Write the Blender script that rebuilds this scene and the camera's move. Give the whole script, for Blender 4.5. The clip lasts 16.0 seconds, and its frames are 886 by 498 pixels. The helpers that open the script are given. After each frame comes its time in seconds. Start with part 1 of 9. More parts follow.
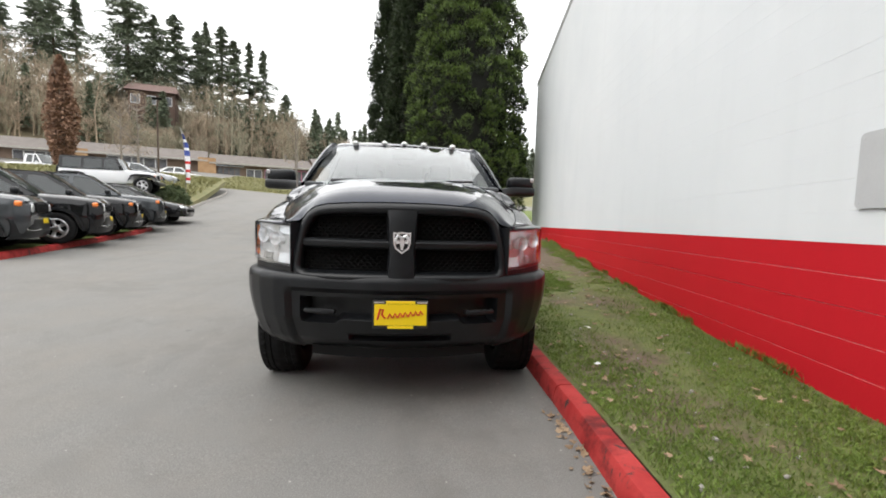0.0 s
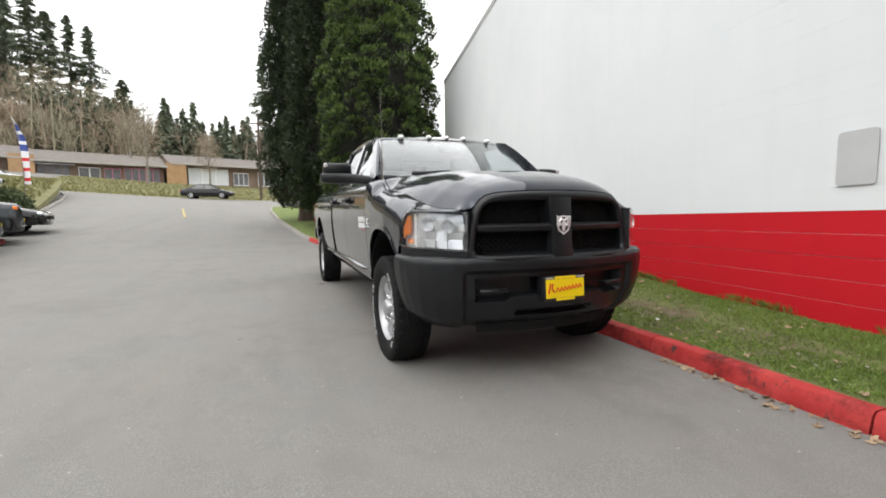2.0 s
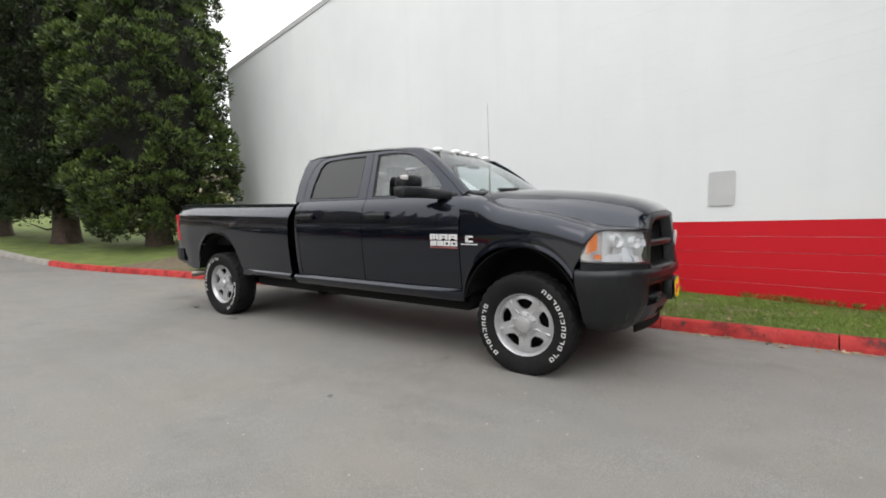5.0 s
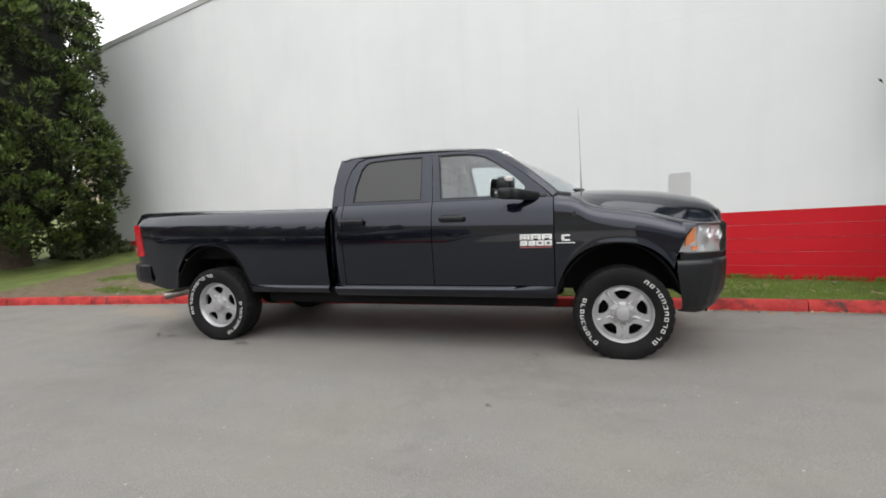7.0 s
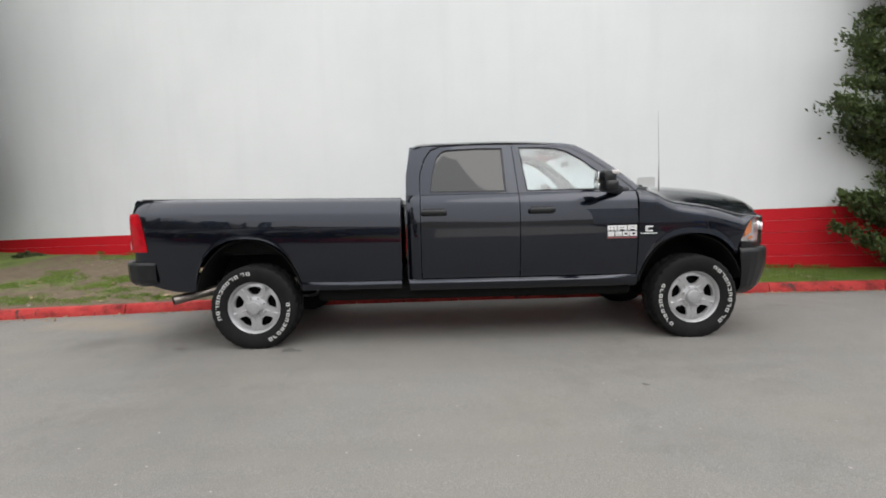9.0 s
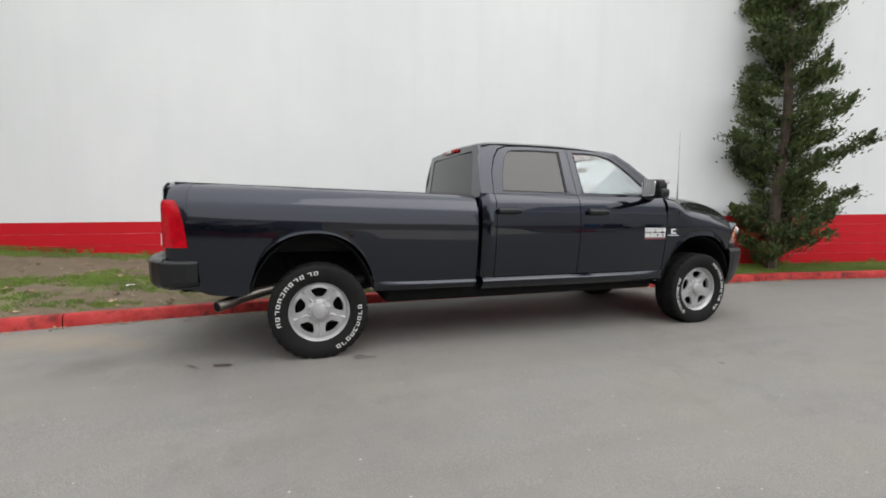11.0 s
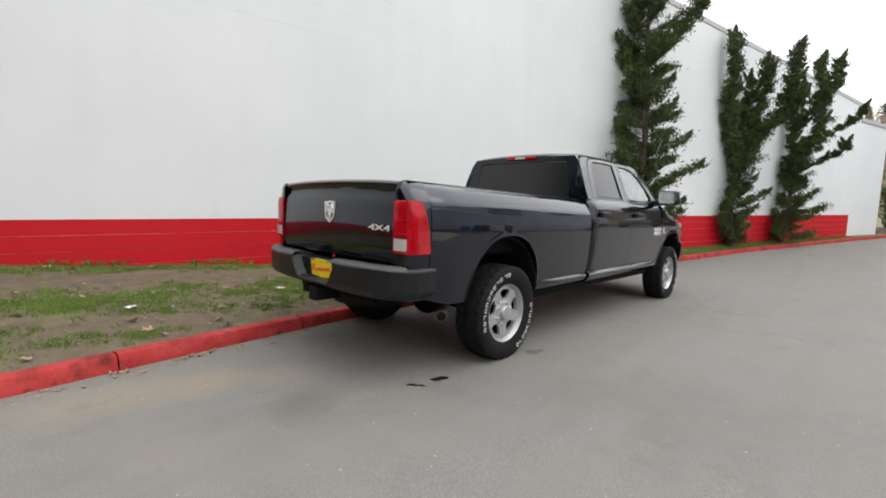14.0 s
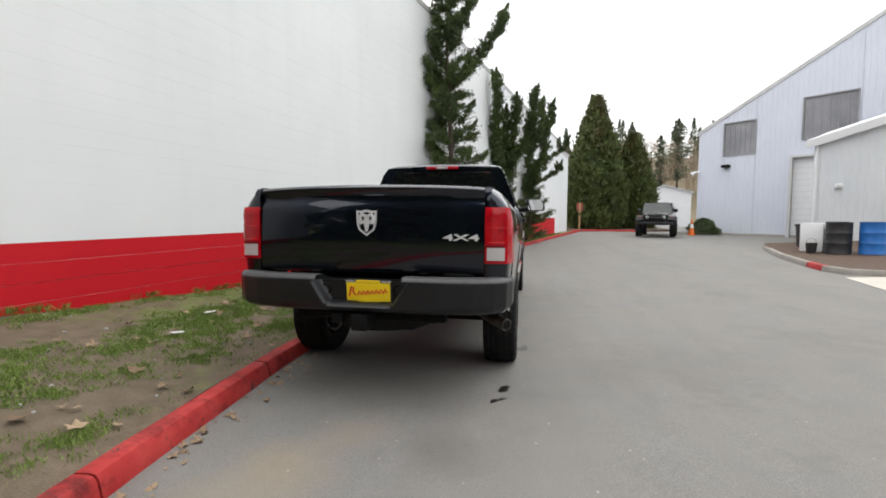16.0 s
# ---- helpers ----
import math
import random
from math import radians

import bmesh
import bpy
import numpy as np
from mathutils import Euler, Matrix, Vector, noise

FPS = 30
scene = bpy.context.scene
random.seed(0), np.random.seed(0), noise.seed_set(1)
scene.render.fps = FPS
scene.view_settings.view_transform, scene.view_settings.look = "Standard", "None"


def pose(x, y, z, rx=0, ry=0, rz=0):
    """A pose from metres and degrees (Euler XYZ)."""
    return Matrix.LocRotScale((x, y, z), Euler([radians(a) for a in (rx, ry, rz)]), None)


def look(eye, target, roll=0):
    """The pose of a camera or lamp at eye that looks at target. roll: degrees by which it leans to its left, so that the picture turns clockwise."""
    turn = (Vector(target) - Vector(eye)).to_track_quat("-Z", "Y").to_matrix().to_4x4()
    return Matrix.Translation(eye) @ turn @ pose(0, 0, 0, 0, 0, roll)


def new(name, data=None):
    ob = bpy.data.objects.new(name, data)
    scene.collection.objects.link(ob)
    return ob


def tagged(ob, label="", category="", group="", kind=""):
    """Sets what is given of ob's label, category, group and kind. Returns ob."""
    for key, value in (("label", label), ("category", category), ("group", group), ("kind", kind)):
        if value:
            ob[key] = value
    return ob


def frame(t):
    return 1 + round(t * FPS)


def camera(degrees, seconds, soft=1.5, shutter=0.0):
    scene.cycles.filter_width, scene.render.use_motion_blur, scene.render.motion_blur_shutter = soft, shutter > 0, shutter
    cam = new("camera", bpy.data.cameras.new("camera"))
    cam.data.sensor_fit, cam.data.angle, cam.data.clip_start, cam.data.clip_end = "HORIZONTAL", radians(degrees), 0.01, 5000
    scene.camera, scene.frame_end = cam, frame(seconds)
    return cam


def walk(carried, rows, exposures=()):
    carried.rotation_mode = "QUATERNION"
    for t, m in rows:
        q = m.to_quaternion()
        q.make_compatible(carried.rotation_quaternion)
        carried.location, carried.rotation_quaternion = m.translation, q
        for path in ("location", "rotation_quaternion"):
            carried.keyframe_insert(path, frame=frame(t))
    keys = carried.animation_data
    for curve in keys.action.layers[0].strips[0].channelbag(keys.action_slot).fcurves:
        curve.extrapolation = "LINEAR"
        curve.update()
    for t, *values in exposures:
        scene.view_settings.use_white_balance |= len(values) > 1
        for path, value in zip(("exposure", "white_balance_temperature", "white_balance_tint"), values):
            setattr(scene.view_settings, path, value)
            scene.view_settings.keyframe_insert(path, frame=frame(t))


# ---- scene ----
cam = camera(90.15, 16.0, soft=1.8)
PATH = [
    (0, (0.004, -3.552, 1.264), (0.186, -1.567, 1.103), 1.66),
    (0.5, (-0.357, -3.647, 1.254), (-0.108, -1.669, 1.094), -1.47),
    (1, (-0.777, -3.613, 1.222), (-0.371, -1.662, 1.049), -0.93),
    (1.5, (-1.300, -3.535, 1.201), (-0.737, -1.622, 1.058), 0.09),
    (2, (-1.832, -3.413, 1.192), (-1.099, -1.561, 1.016), -0.56),
    (2.5, (-2.312, -3.177, 1.269), (-1.381, -1.414, 1.112), -0.78),
    (3, (-2.804, -2.950, 1.290), (-1.658, -1.318, 1.143), -1.41),
    (3.5, (-3.197, -2.634, 1.304), (-1.884, -1.136, 1.124), -1.31),
    (4, (-3.637, -2.269, 1.310), (-2.210, -0.886, 1.086), -2.42),
    (4.5, (-3.975, -1.893, 1.321), (-2.414, -0.654, 1.154), -1.71),
    (4.7, (-4.076, -1.697, 1.319), (-2.471, -0.515, 1.155), -0.96),
    (6.8, (-5.021, 0.286, 1.412), (-3.119, 0.877, 1.232), -4.50),
    (7, (-5.040, 0.439, 1.382), (-3.125, 0.990, 1.208), -2.38),
    (7.5, (-5.174, 0.940, 1.383), (-3.223, 1.331, 1.187), -1.91),
    (8, (-5.190, 1.423, 1.375), (-3.219, 1.704, 1.186), -1.46),
    (8.5, (-5.227, 1.938, 1.365), (-3.239, 2.082, 1.191), -0.15),
    (8.7, (-5.245, 2.160, 1.330), (-3.252, 2.245, 1.152), -0.62),
    (10.8, (-4.880, 4.347, 1.339), (-2.990, 3.716, 1.162), 0.05),
    (11, (-4.834, 4.548, 1.341), (-2.956, 3.889, 1.146), 0.96),
    (11.5, (-4.617, 5.079, 1.380), (-2.789, 4.290, 1.188), 1.35),
    (12, (-4.452, 5.617, 1.362), (-2.681, 4.706, 1.174), 0.92),
    (12.5, (-4.199, 6.129, 1.299), (-2.515, 5.063, 1.136), -0.39),
    (13, (-3.906, 6.613, 1.349), (-2.307, 5.424, 1.177), 0.43),
    (13.5, (-3.587, 7.058, 1.348), (-2.110, 5.726, 1.136), 0.72),
    (14, (-3.184, 7.450, 1.318), (-1.808, 6.011, 1.128), 2.15),
    (14.5, (-2.758, 7.822, 1.280), (-1.620, 6.187, 1.108), 1.31),
    (15, (-2.226, 8.066, 1.258), (-1.275, 6.312, 1.124), 3.19),
    (15.5, (-1.679, 8.297, 1.25), (-0.971, 6.436, 1.070), 1.4),
    (16, (-1.088, 8.355, 1.244), (-0.711, 6.394, 1.129), 0.45),
]
walk(cam, [(t, look(eye, target, roll)) for t, eye, target, roll in PATH],
     exposures=[(0, 0.2), (2, 0.18), (4.5, 0.1), (7, 0.02), (16, 0.0)])

# ---- light: a bright overcast sky, with a broad weak sun behind the cloud ----
SKY_POWER = 1.0
world = bpy.data.worlds.new("sky")
scene.world = world
world.use_nodes = True
wn, wl = world.node_tree.nodes, world.node_tree.links
sky = wn.new("ShaderNodeTexSky")
sky.sky_type, sky.sun_disc = "NISHITA", False
sky.sun_elevation, sky.sun_rotation = radians(48), radians(215)
cloud = wn.new("ShaderNodeMix")
cloud.data_type = "RGBA"
cloud.inputs["Factor"].default_value = 0.985
cloud.inputs["B"].default_value = (0.995, 0.987, 0.97, 1)
wl.new(sky.outputs["Color"], cloud.inputs["A"])
# an overcast dome is brighter overhead than at the horizon
spot = wn.new("ShaderNodeTexCoord")
axes = wn.new("ShaderNodeSeparateXYZ")
rise = wn.new("ShaderNodeMapRange")
rise.inputs["From Min"].default_value, rise.inputs["From Max"].default_value = 0.0, 1.0
rise.inputs["To Min"].default_value, rise.inputs["To Max"].default_value = 1.15, 2.5
dome = wn.new("ShaderNodeVectorMath")
dome.operation = "SCALE"
wl.new(spot.outputs["Generated"], axes.inputs[0])
wl.new(axes.outputs["Z"], rise.inputs["Value"])
wl.new(cloud.outputs["Result"], dome.inputs[0])
wl.new(rise.outputs["Result"], dome.inputs["Scale"])
wl.new(dome.outputs["Vector"], wn["Background"].inputs["Color"])
wn["Background"].inputs["Strength"].default_value = SKY_POWER

sun = new("sun", bpy.data.lights.new("sun", "SUN"))
sun.data.energy, sun.data.angle, sun.data.color = 0.6, radians(40), (1.0, 0.96, 0.9)
sun.matrix_world = look((-14, -10, 22), (0, 0, 0))
scene.view_settings.exposure = 0.0


# ---- materials ----
def shader(name, color, rough=0.6, metal=0.0, **more):
    m = bpy.data.materials.new(name)
    m.use_nodes = True
    b = m.node_tree.nodes["Principled BSDF"]
    b.inputs["Base Color"].default_value = (*color, 1)
    b.inputs["Roughness"].default_value = rough
    b.inputs["Metallic"].default_value = metal
    for key, value in more.items():
        b.inputs[key.replace("_", " ")].default_value = value
    return m


def node(m, kind, **sets):
    n = m.node_tree.nodes.new(kind)
    for key, value in sets.items():
        n.inputs[key.replace("_", " ")].default_value = value
    return n


def link(m, a, b):
    m.node_tree.links.new(a, b)


def coords(m, scale=(1, 1, 1), world_space=True):
    t = node(m, "ShaderNodeNewGeometry" if world_space else "ShaderNodeTexCoord")
    mp = node(m, "ShaderNodeMapping")
    mp.inputs["Scale"].default_value = scale
    link(m, t.outputs["Position" if world_space else "Object"], mp.inputs["Vector"])
    return mp.outputs["Vector"]


def noise_tex(m, vec, scale, detail=4.0, rough=0.55):
    n = node(m, "ShaderNodeTexNoise", Scale=scale, Detail=detail, Roughness=rough)
    link(m, vec, n.inputs["Vector"])
    return n.outputs["Fac"]


def ramp(m, fac, stops):
    r = node(m, "ShaderNodeValToRGB")
    el = r.color_ramp.elements
    while len(el) < len(stops):
        el.new(0.5)
    for e, (p, c) in zip(el, stops):
        e.position, e.color = p, (*c, 1) if len(c) == 3 else c
    link(m, fac, r.inputs["Fac"])
    return r.outputs["Color"]


def mix(m, fac, a, b, mode="MIX"):
    x = node(m, "ShaderNodeMix")
    x.data_type, x.blend_type = "RGBA", mode
    for sock, v in (("Factor", fac), ("A", a), ("B", b)):
        if isinstance(v, (int, float)):
            x.inputs[sock].default_value = v
        elif isinstance(v, tuple):
            x.inputs[sock].default_value = (*v, 1)
        else:
            link(m, v, x.inputs[sock])
    return x.outputs["Result"]


def to_base(m, out):
    link(m, out, m.node_tree.nodes["Principled BSDF"].inputs["Base Color"])


def bump(m, height, strength=0.3, distance=0.01):
    b = node(m, "ShaderNodeBump", Strength=strength, Distance=distance)
    link(m, height, b.inputs["Height"])
    link(m, b.outputs["Normal"], m.node_tree.nodes["Principled BSDF"].inputs["Normal"])


def varied(name, c1, c2, scale=6.0, rough=0.7, fine=60.0, bumpy=0.2, dist=0.004, world_space=True, **more):
    """A surface with slow and fine changes of tone and a fine relief."""
    m = shader(name, c1, rough, **more)
    v = coords(m, world_space=world_space)
    slow, quick = noise_tex(m, v, scale, 5), noise_tex(m, v, fine, 3)
    tone = ramp(m, slow, [(0.3, c1), (0.7, c2)])
    to_base(m, mix(m, 0.35, tone, ramp(m, quick, [(0.3, c1), (0.75, c2)])))
    if bumpy:
        bump(m, quick, bumpy, dist)
    return m


def make_asphalt():
    m = shader("asphalt", (0.2, 0.2, 0.19), 0.85)
    v = coords(m)
    slow, mid, fine = noise_tex(m, v, 0.35, 5), noise_tex(m, v, 3.0, 6), noise_tex(m, v, 170.0, 2)
    grit = node(m, "ShaderNodeTexVoronoi", Scale=120.0)
    link(m, v, grit.inputs["Vector"])
    base = ramp(m, slow, [(0.25, (0.156, 0.152, 0.143)), (0.75, (0.20, 0.195, 0.184))])
    base = mix(m, 0.3, base, ramp(m, mid, [(0.3, (0.132, 0.129, 0.121)), (0.7, (0.216, 0.21, 0.199))]))
    base = mix(m, 0.5, base, ramp(m, fine, [(0.28, (0.08, 0.078, 0.073)), (0.5, (0.18, 0.176, 0.167)), (0.74, (0.33, 0.32, 0.302))]))
    warm = noise_tex(m, v, 0.9, 7, 0.65)
    base = mix(m, ramp(m, warm, [(0.42, (0, 0, 0)), (0.7, (0.38, 0.38, 0.38))]), base, (0.215, 0.19, 0.16))
    worn = noise_tex(m, v, 1.7, 8, 0.7)
    base = mix(m, ramp(m, worn, [(0.52, (0, 0, 0)), (0.68, (0.28, 0.28, 0.28))]), base, (0.12, 0.117, 0.111))
    stain = noise_tex(m, coords(m, (1.0, 0.28, 1.0)), 1.3, 3)
    base = mix(m, ramp(m, stain, [(0.6, (0, 0, 0)), (0.78, (0.4, 0.4, 0.4))]), base, (0.105, 0.102, 0.097))
    # tan dirt that has washed out beside the kerb, and paler worn lanes
    for place, reach, tint, most in (((0.12, 6.35, 0.0), 0.34, (0.30, 0.24, 0.165), 0.5), ((0.22, 6.75, 0.0), 0.36, (0.29, 0.235, 0.165), 0.45), ((0.2, 7.15, 0.0), 0.38, (0.28, 0.235, 0.17), 0.42), ((-0.1, 5.95, 0.0), 0.3, (0.27, 0.225, 0.165), 0.35), ((-0.66, 6.05, 0.0), 0.3, (0.10, 0.095, 0.088), 0.55), ((-2.3, 4.2, 0.0), 0.9, (0.13, 0.126, 0.118), 0.35), ((-0.8, 6.9, 0.0), 0.5, (0.25, 0.23, 0.2), 0.3)):
        away = node(m, "ShaderNodeVectorMath")
        away.operation = "DISTANCE"
        link(m, v, away.inputs[0])
        away.inputs[1].default_value = place
        fray = node(m, "ShaderNodeMath")
        fray.operation = "MULTIPLY_ADD"
        fray.inputs[1].default_value, fray.inputs[2].default_value = 0.9 * reach, -0.45 * reach
        link(m, mid, fray.inputs[0])
        edge = node(m, "ShaderNodeMath")
        link(m, away.outputs["Value"], edge.inputs[0])
        link(m, fray.outputs[0], edge.inputs[1])
        base = mix(m, ramp(m, edge.outputs[0], [(reach * 0.2, (most, most, most)), (reach * 1.05, (0, 0, 0))]), base, tint)
    chip = node(m, "ShaderNodeTexVoronoi", Scale=42.0)
    link(m, v, chip.inputs["Vector"])
    base = mix(m, ramp(m, chip.outputs["Distance"], [(0.08, (0.55, 0.55, 0.55)), (0.16, (0, 0, 0))]), base, (0.30, 0.29, 0.27))
    bits = node(m, "ShaderNodeTexVoronoi", Scale=7.0, Randomness=1.0)
    link(m, v, bits.inputs["Vector"])
    base = mix(m, ramp(m, bits.outputs["Distance"], [(0.035, (0.8, 0.8, 0.8)), (0.06, (0, 0, 0))]), base, (0.40, 0.385, 0.36))
    blot = noise_tex(m, v, 0.55, 8, 0.75)
    base = mix(m, ramp(m, blot, [(0.55, (0, 0, 0)), (0.62, (0.30, 0.30, 0.30)), (0.72, (0.12, 0.12, 0.12))]), base, (0.115, 0.108, 0.098))
    lane = noise_tex(m, coords(m, (1.6, 0.10, 1.0)), 1.0, 5, 0.6)
    base = mix(m, ramp(m, lane, [(0.5, (0, 0, 0)), (0.7, (0.35, 0.35, 0.35))]), base, (0.15, 0.142, 0.13))
    to_base(m, base)
    bump(m, mix(m, 0.5, grit.outputs["Distance"], fine), 0.45, 0.005)
    return m


def make_block_paint(name, c1, c2):
    """Thick old paint over concrete block."""
    m = shader(name, c1, 0.55, Specular_IOR_Level=0.2)
    v = coords(m)
    slow, fine = noise_tex(m, v, 0.5, 4), noise_tex(m, v, 55.0, 4)
    streak = noise_tex(m, coords(m, (1.5, 1.5, 0.12)), 2.2, 4)
    base = ramp(m, slow, [(0.3, c1), (0.7, c2)])
    base = mix(m, ramp(m, streak, [(0.5, (0, 0, 0)), (0.8, (0.13, 0.13, 0.13))]), base, tuple(k * 0.78 for k in c1))
    to_base(m, base)
    bump(m, fine, 0.16, 0.004)
    return m


def make_soil():
    """Worn lawn: bare trodden earth that shows through moss and short grass."""
    m = shader("lawn_soil", (0.1, 0.09, 0.05), 0.95)
    v = coords(m)
    patch, mid, fine = noise_tex(m, v, 0.85, 6, 0.62), noise_tex(m, v, 7.0, 5), noise_tex(m, v, 90.0, 3)
    earth = ramp(m, mid, [(0.25, (0.066, 0.047, 0.031)), (0.75, (0.165, 0.122, 0.085))])
    green = ramp(m, mid, [(0.25, (0.055, 0.085, 0.016)), (0.75, (0.145, 0.19, 0.042))])
    place = node(m, "ShaderNodeSeparateXYZ")
    link(m, v, place.inputs[0])
    worn = node(m, "ShaderNodeMapRange")
    worn.inputs["From Min"].default_value, worn.inputs["From Max"].default_value = 0.0, 6.0
    worn.inputs["To Min"].default_value, worn.inputs["To Max"].default_value = -0.06, 0.15
    link(m, place.outputs["Y"], worn.inputs["Value"])
    bare = node(m, "ShaderNodeMath")
    link(m, patch, bare.inputs[0])
    link(m, worn.outputs["Result"], bare.inputs[1])
    base = mix(m, ramp(m, bare.outputs[0], [(0.46, (0, 0, 0)), (0.58, (1, 1, 1))]), green, earth)
    to_base(m, mix(m, 0.25, base, ramp(m, fine, [(0.3, (0.07, 0.055, 0.03)), (0.7, (0.26, 0.22, 0.14))])))
    bump(m, mix(m, 0.5, mid, fine), 0.6, 0.02)
    return m


def make_leaves(name, dark, light, rough=0.6):
    m = shader(name, dark, rough)
    g = node(m, "ShaderNodeNewGeometry")
    clump = noise_tex(m, coords(m), 1.1, 3)
    tone = ramp(m, g.outputs["Random Per Island"], [(0.0, dark), (1.0, light)])
    to_base(m, mix(m, 0.5, tone, ramp(m, clump, [(0.3, dark), (0.7, light)])))
    return m


def make_car_paint(name, color, metal=0.35, flake=0.25):
    m = shader(name, color, 0.22, metal, Coat_Weight=1.0, Coat_Roughness=0.025, Coat_IOR=1.5, Specular_IOR_Level=0.05)
    v = coords(m, world_space=False)
    f = noise_tex(m, v, 900.0, 1)
    to_base(m, mix(m, flake, color, ramp(m, f, [(0.35, tuple(k * 0.6 for k in color)), (0.75, tuple(min(1, k * 2.2) for k in color))])))
    return m


def make_glass(name, tint, rough=0.02, alpha=0.45):
    """A tinted pane: a glossy skin over a see-through tint."""
    m = shader(name, tint, rough)
    nt = m.node_tree
    b = nt.nodes["Principled BSDF"]
    b.inputs["Base Color"].default_value = (*(k * 0.2 for k in tint), 1)
    b.inputs["Specular IOR Level"].default_value = 0.0
    clear = node(m, "ShaderNodeBsdfTransparent")
    clear.inputs["Color"].default_value = (*tint, 1)
    gloss = node(m, "ShaderNodeBsdfGlossy", Roughness=rough)
    gloss.inputs["Color"].default_value = (1, 1, 1, 1)
    body = node(m, "ShaderNodeMixShader", Fac=alpha)
    link(m, clear.outputs[0], body.inputs[1])
    link(m, b.outputs[0], body.inputs[2])
    edge = node(m, "ShaderNodeLayerWeight", Blend=0.5)
    steep = node(m, "ShaderNodeMath")
    steep.operation = "POWER"
    steep.inputs[1].default_value = 4.5
    link(m, edge.outputs["Facing"], steep.inputs[0])
    fres = node(m, "ShaderNodeMath")
    fres.operation, fres.use_clamp = "MULTIPLY_ADD", True
    fres.inputs[1].default_value, fres.inputs[2].default_value = 0.9, 0.06
    link(m, steep.outputs[0], fres.inputs[0])
    skin = node(m, "ShaderNodeMixShader")
    link(m, fres.outputs[0], skin.inputs["Fac"])
    link(m, body.outputs[0], skin.inputs[1])
    link(m, gloss.outputs[0], skin.inputs[2])
    link(m, skin.outputs[0], nt.nodes["Material Output"].inputs["Surface"])
    return m


ASPHALT = make_asphalt()
WHITE_BLOCK = make_block_paint("white_block_paint", (0.745, 0.77, 0.785), (0.80, 0.82, 0.83))
RED_BLOCK = make_block_paint("red_block_paint", (0.52, 0.010, 0.018), (0.58, 0.014, 0.024))
SOIL = make_soil()
BLADES = make_leaves("grass_blades", (0.075, 0.13, 0.016), (0.22, 0.31, 0.055))
TURF = varied("far_turf", (0.10, 0.115, 0.04), (0.21, 0.18, 0.085), 0.9, 0.95, 12.0, 0.4, 0.03)
LAWN = varied("bright_lawn", (0.065, 0.09, 0.022), (0.165, 0.215, 0.045), 2.6, 0.95, 40.0, 0.5, 0.02)
HILL = varied("wooded_hill_soil", (0.09, 0.085, 0.045), (0.22, 0.165, 0.105), 0.12, 0.95, 1.5, 0.4, 0.1)
def make_kerb_paint(name, c1, c2, worn):
    m = shader(name, c1, 0.7, Specular_IOR_Level=0.25)
    v = coords(m)
    tone = ramp(m, noise_tex(m, v, 5.0, 5), [(0.3, c1), (0.7, c2)])
    chips = noise_tex(m, coords(m, (1.0, 1.0, 0.45)), 7.0, 9, 0.72)
    scuff = noise_tex(m, coords(m, (0.6, 1.3, 1.6)), 3.0, 6, 0.7)
    tone = mix(m, ramp(m, scuff, [(0.49, (0, 0, 0)), (0.66, (0.85, 0.85, 0.85))]), tone, tuple(k * 0.22 + 0.006 for k in c1))
    to_base(m, mix(m, ramp(m, chips, [(0.585, (0, 0, 0)), (0.64, (1, 1, 1))]), tone, worn))
    bump(m, noise_tex(m, v, 45.0, 4), 0.35, 0.006)
    return m
KERB_RED = make_kerb_paint("red_kerb_paint", (0.33, 0.020, 0.020), (0.47, 0.055, 0.050), (0.06, 0.035, 0.032))
KERB_GREY = varied("old_kerb_concrete", (0.2, 0.19, 0.17), (0.33, 0.31, 0.28), 4.0, 0.9, 60.0, 0.4)
CONCRETE = varied("concrete", (0.42, 0.39, 0.34), (0.52, 0.49, 0.44), 3.0, 0.9, 60.0, 0.25)
MULCH = varied("bark_mulch", (0.05, 0.03, 0.02), (0.13, 0.085, 0.06), 8.0, 0.95, 50.0, 0.8, 0.02)
DEAD_LEAF = make_leaves("dead_leaf", (0.12, 0.07, 0.035), (0.42, 0.31, 0.20), 0.8)
PEBBLE = varied("pebble", (0.2, 0.19, 0.17), (0.45, 0.43, 0.4), 20.0, 0.85, 80.0, 0.3)
PAINT = make_car_paint("deep_blue_black_paint", (0.0100, 0.0132, 0.0230), 0.8)
BLACK_PLASTIC = varied("black_textured_plastic", (0.006, 0.0068, 0.008), (0.0105, 0.0115, 0.0135), 30.0, 0.36, 700.0, 0.10, 0.001, False, Specular_IOR_Level=0.40)
STEP_GREY = varied("worn_step_plastic", (0.05, 0.05, 0.052), (0.09, 0.09, 0.092), 20.0, 0.5, 200.0, 0.2, 0.001, False)
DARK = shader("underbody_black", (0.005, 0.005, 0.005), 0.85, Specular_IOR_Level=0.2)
RUBBER = varied("tyre_rubber", (0.006, 0.006, 0.0065), (0.013, 0.013, 0.013), 12.0, 0.75, 300.0, 0.2, 0.001, False, Specular_IOR_Level=0.18)
TYRE_WHITE = varied("raised_white_rubber", (0.55, 0.55, 0.54), (0.7, 0.7, 0.69), 30.0, 0.6, 200.0, 0.0, 0.0, False)
WHEEL_SILVER = varied("silver_wheel_paint", (0.36, 0.36, 0.37), (0.46, 0.46, 0.47), 15.0, 0.30, 200.0, 0.0, 0.0, False, metal=0.45)
CHROME = shader("chrome", (0.82, 0.82, 0.83), 0.24, 1.0)
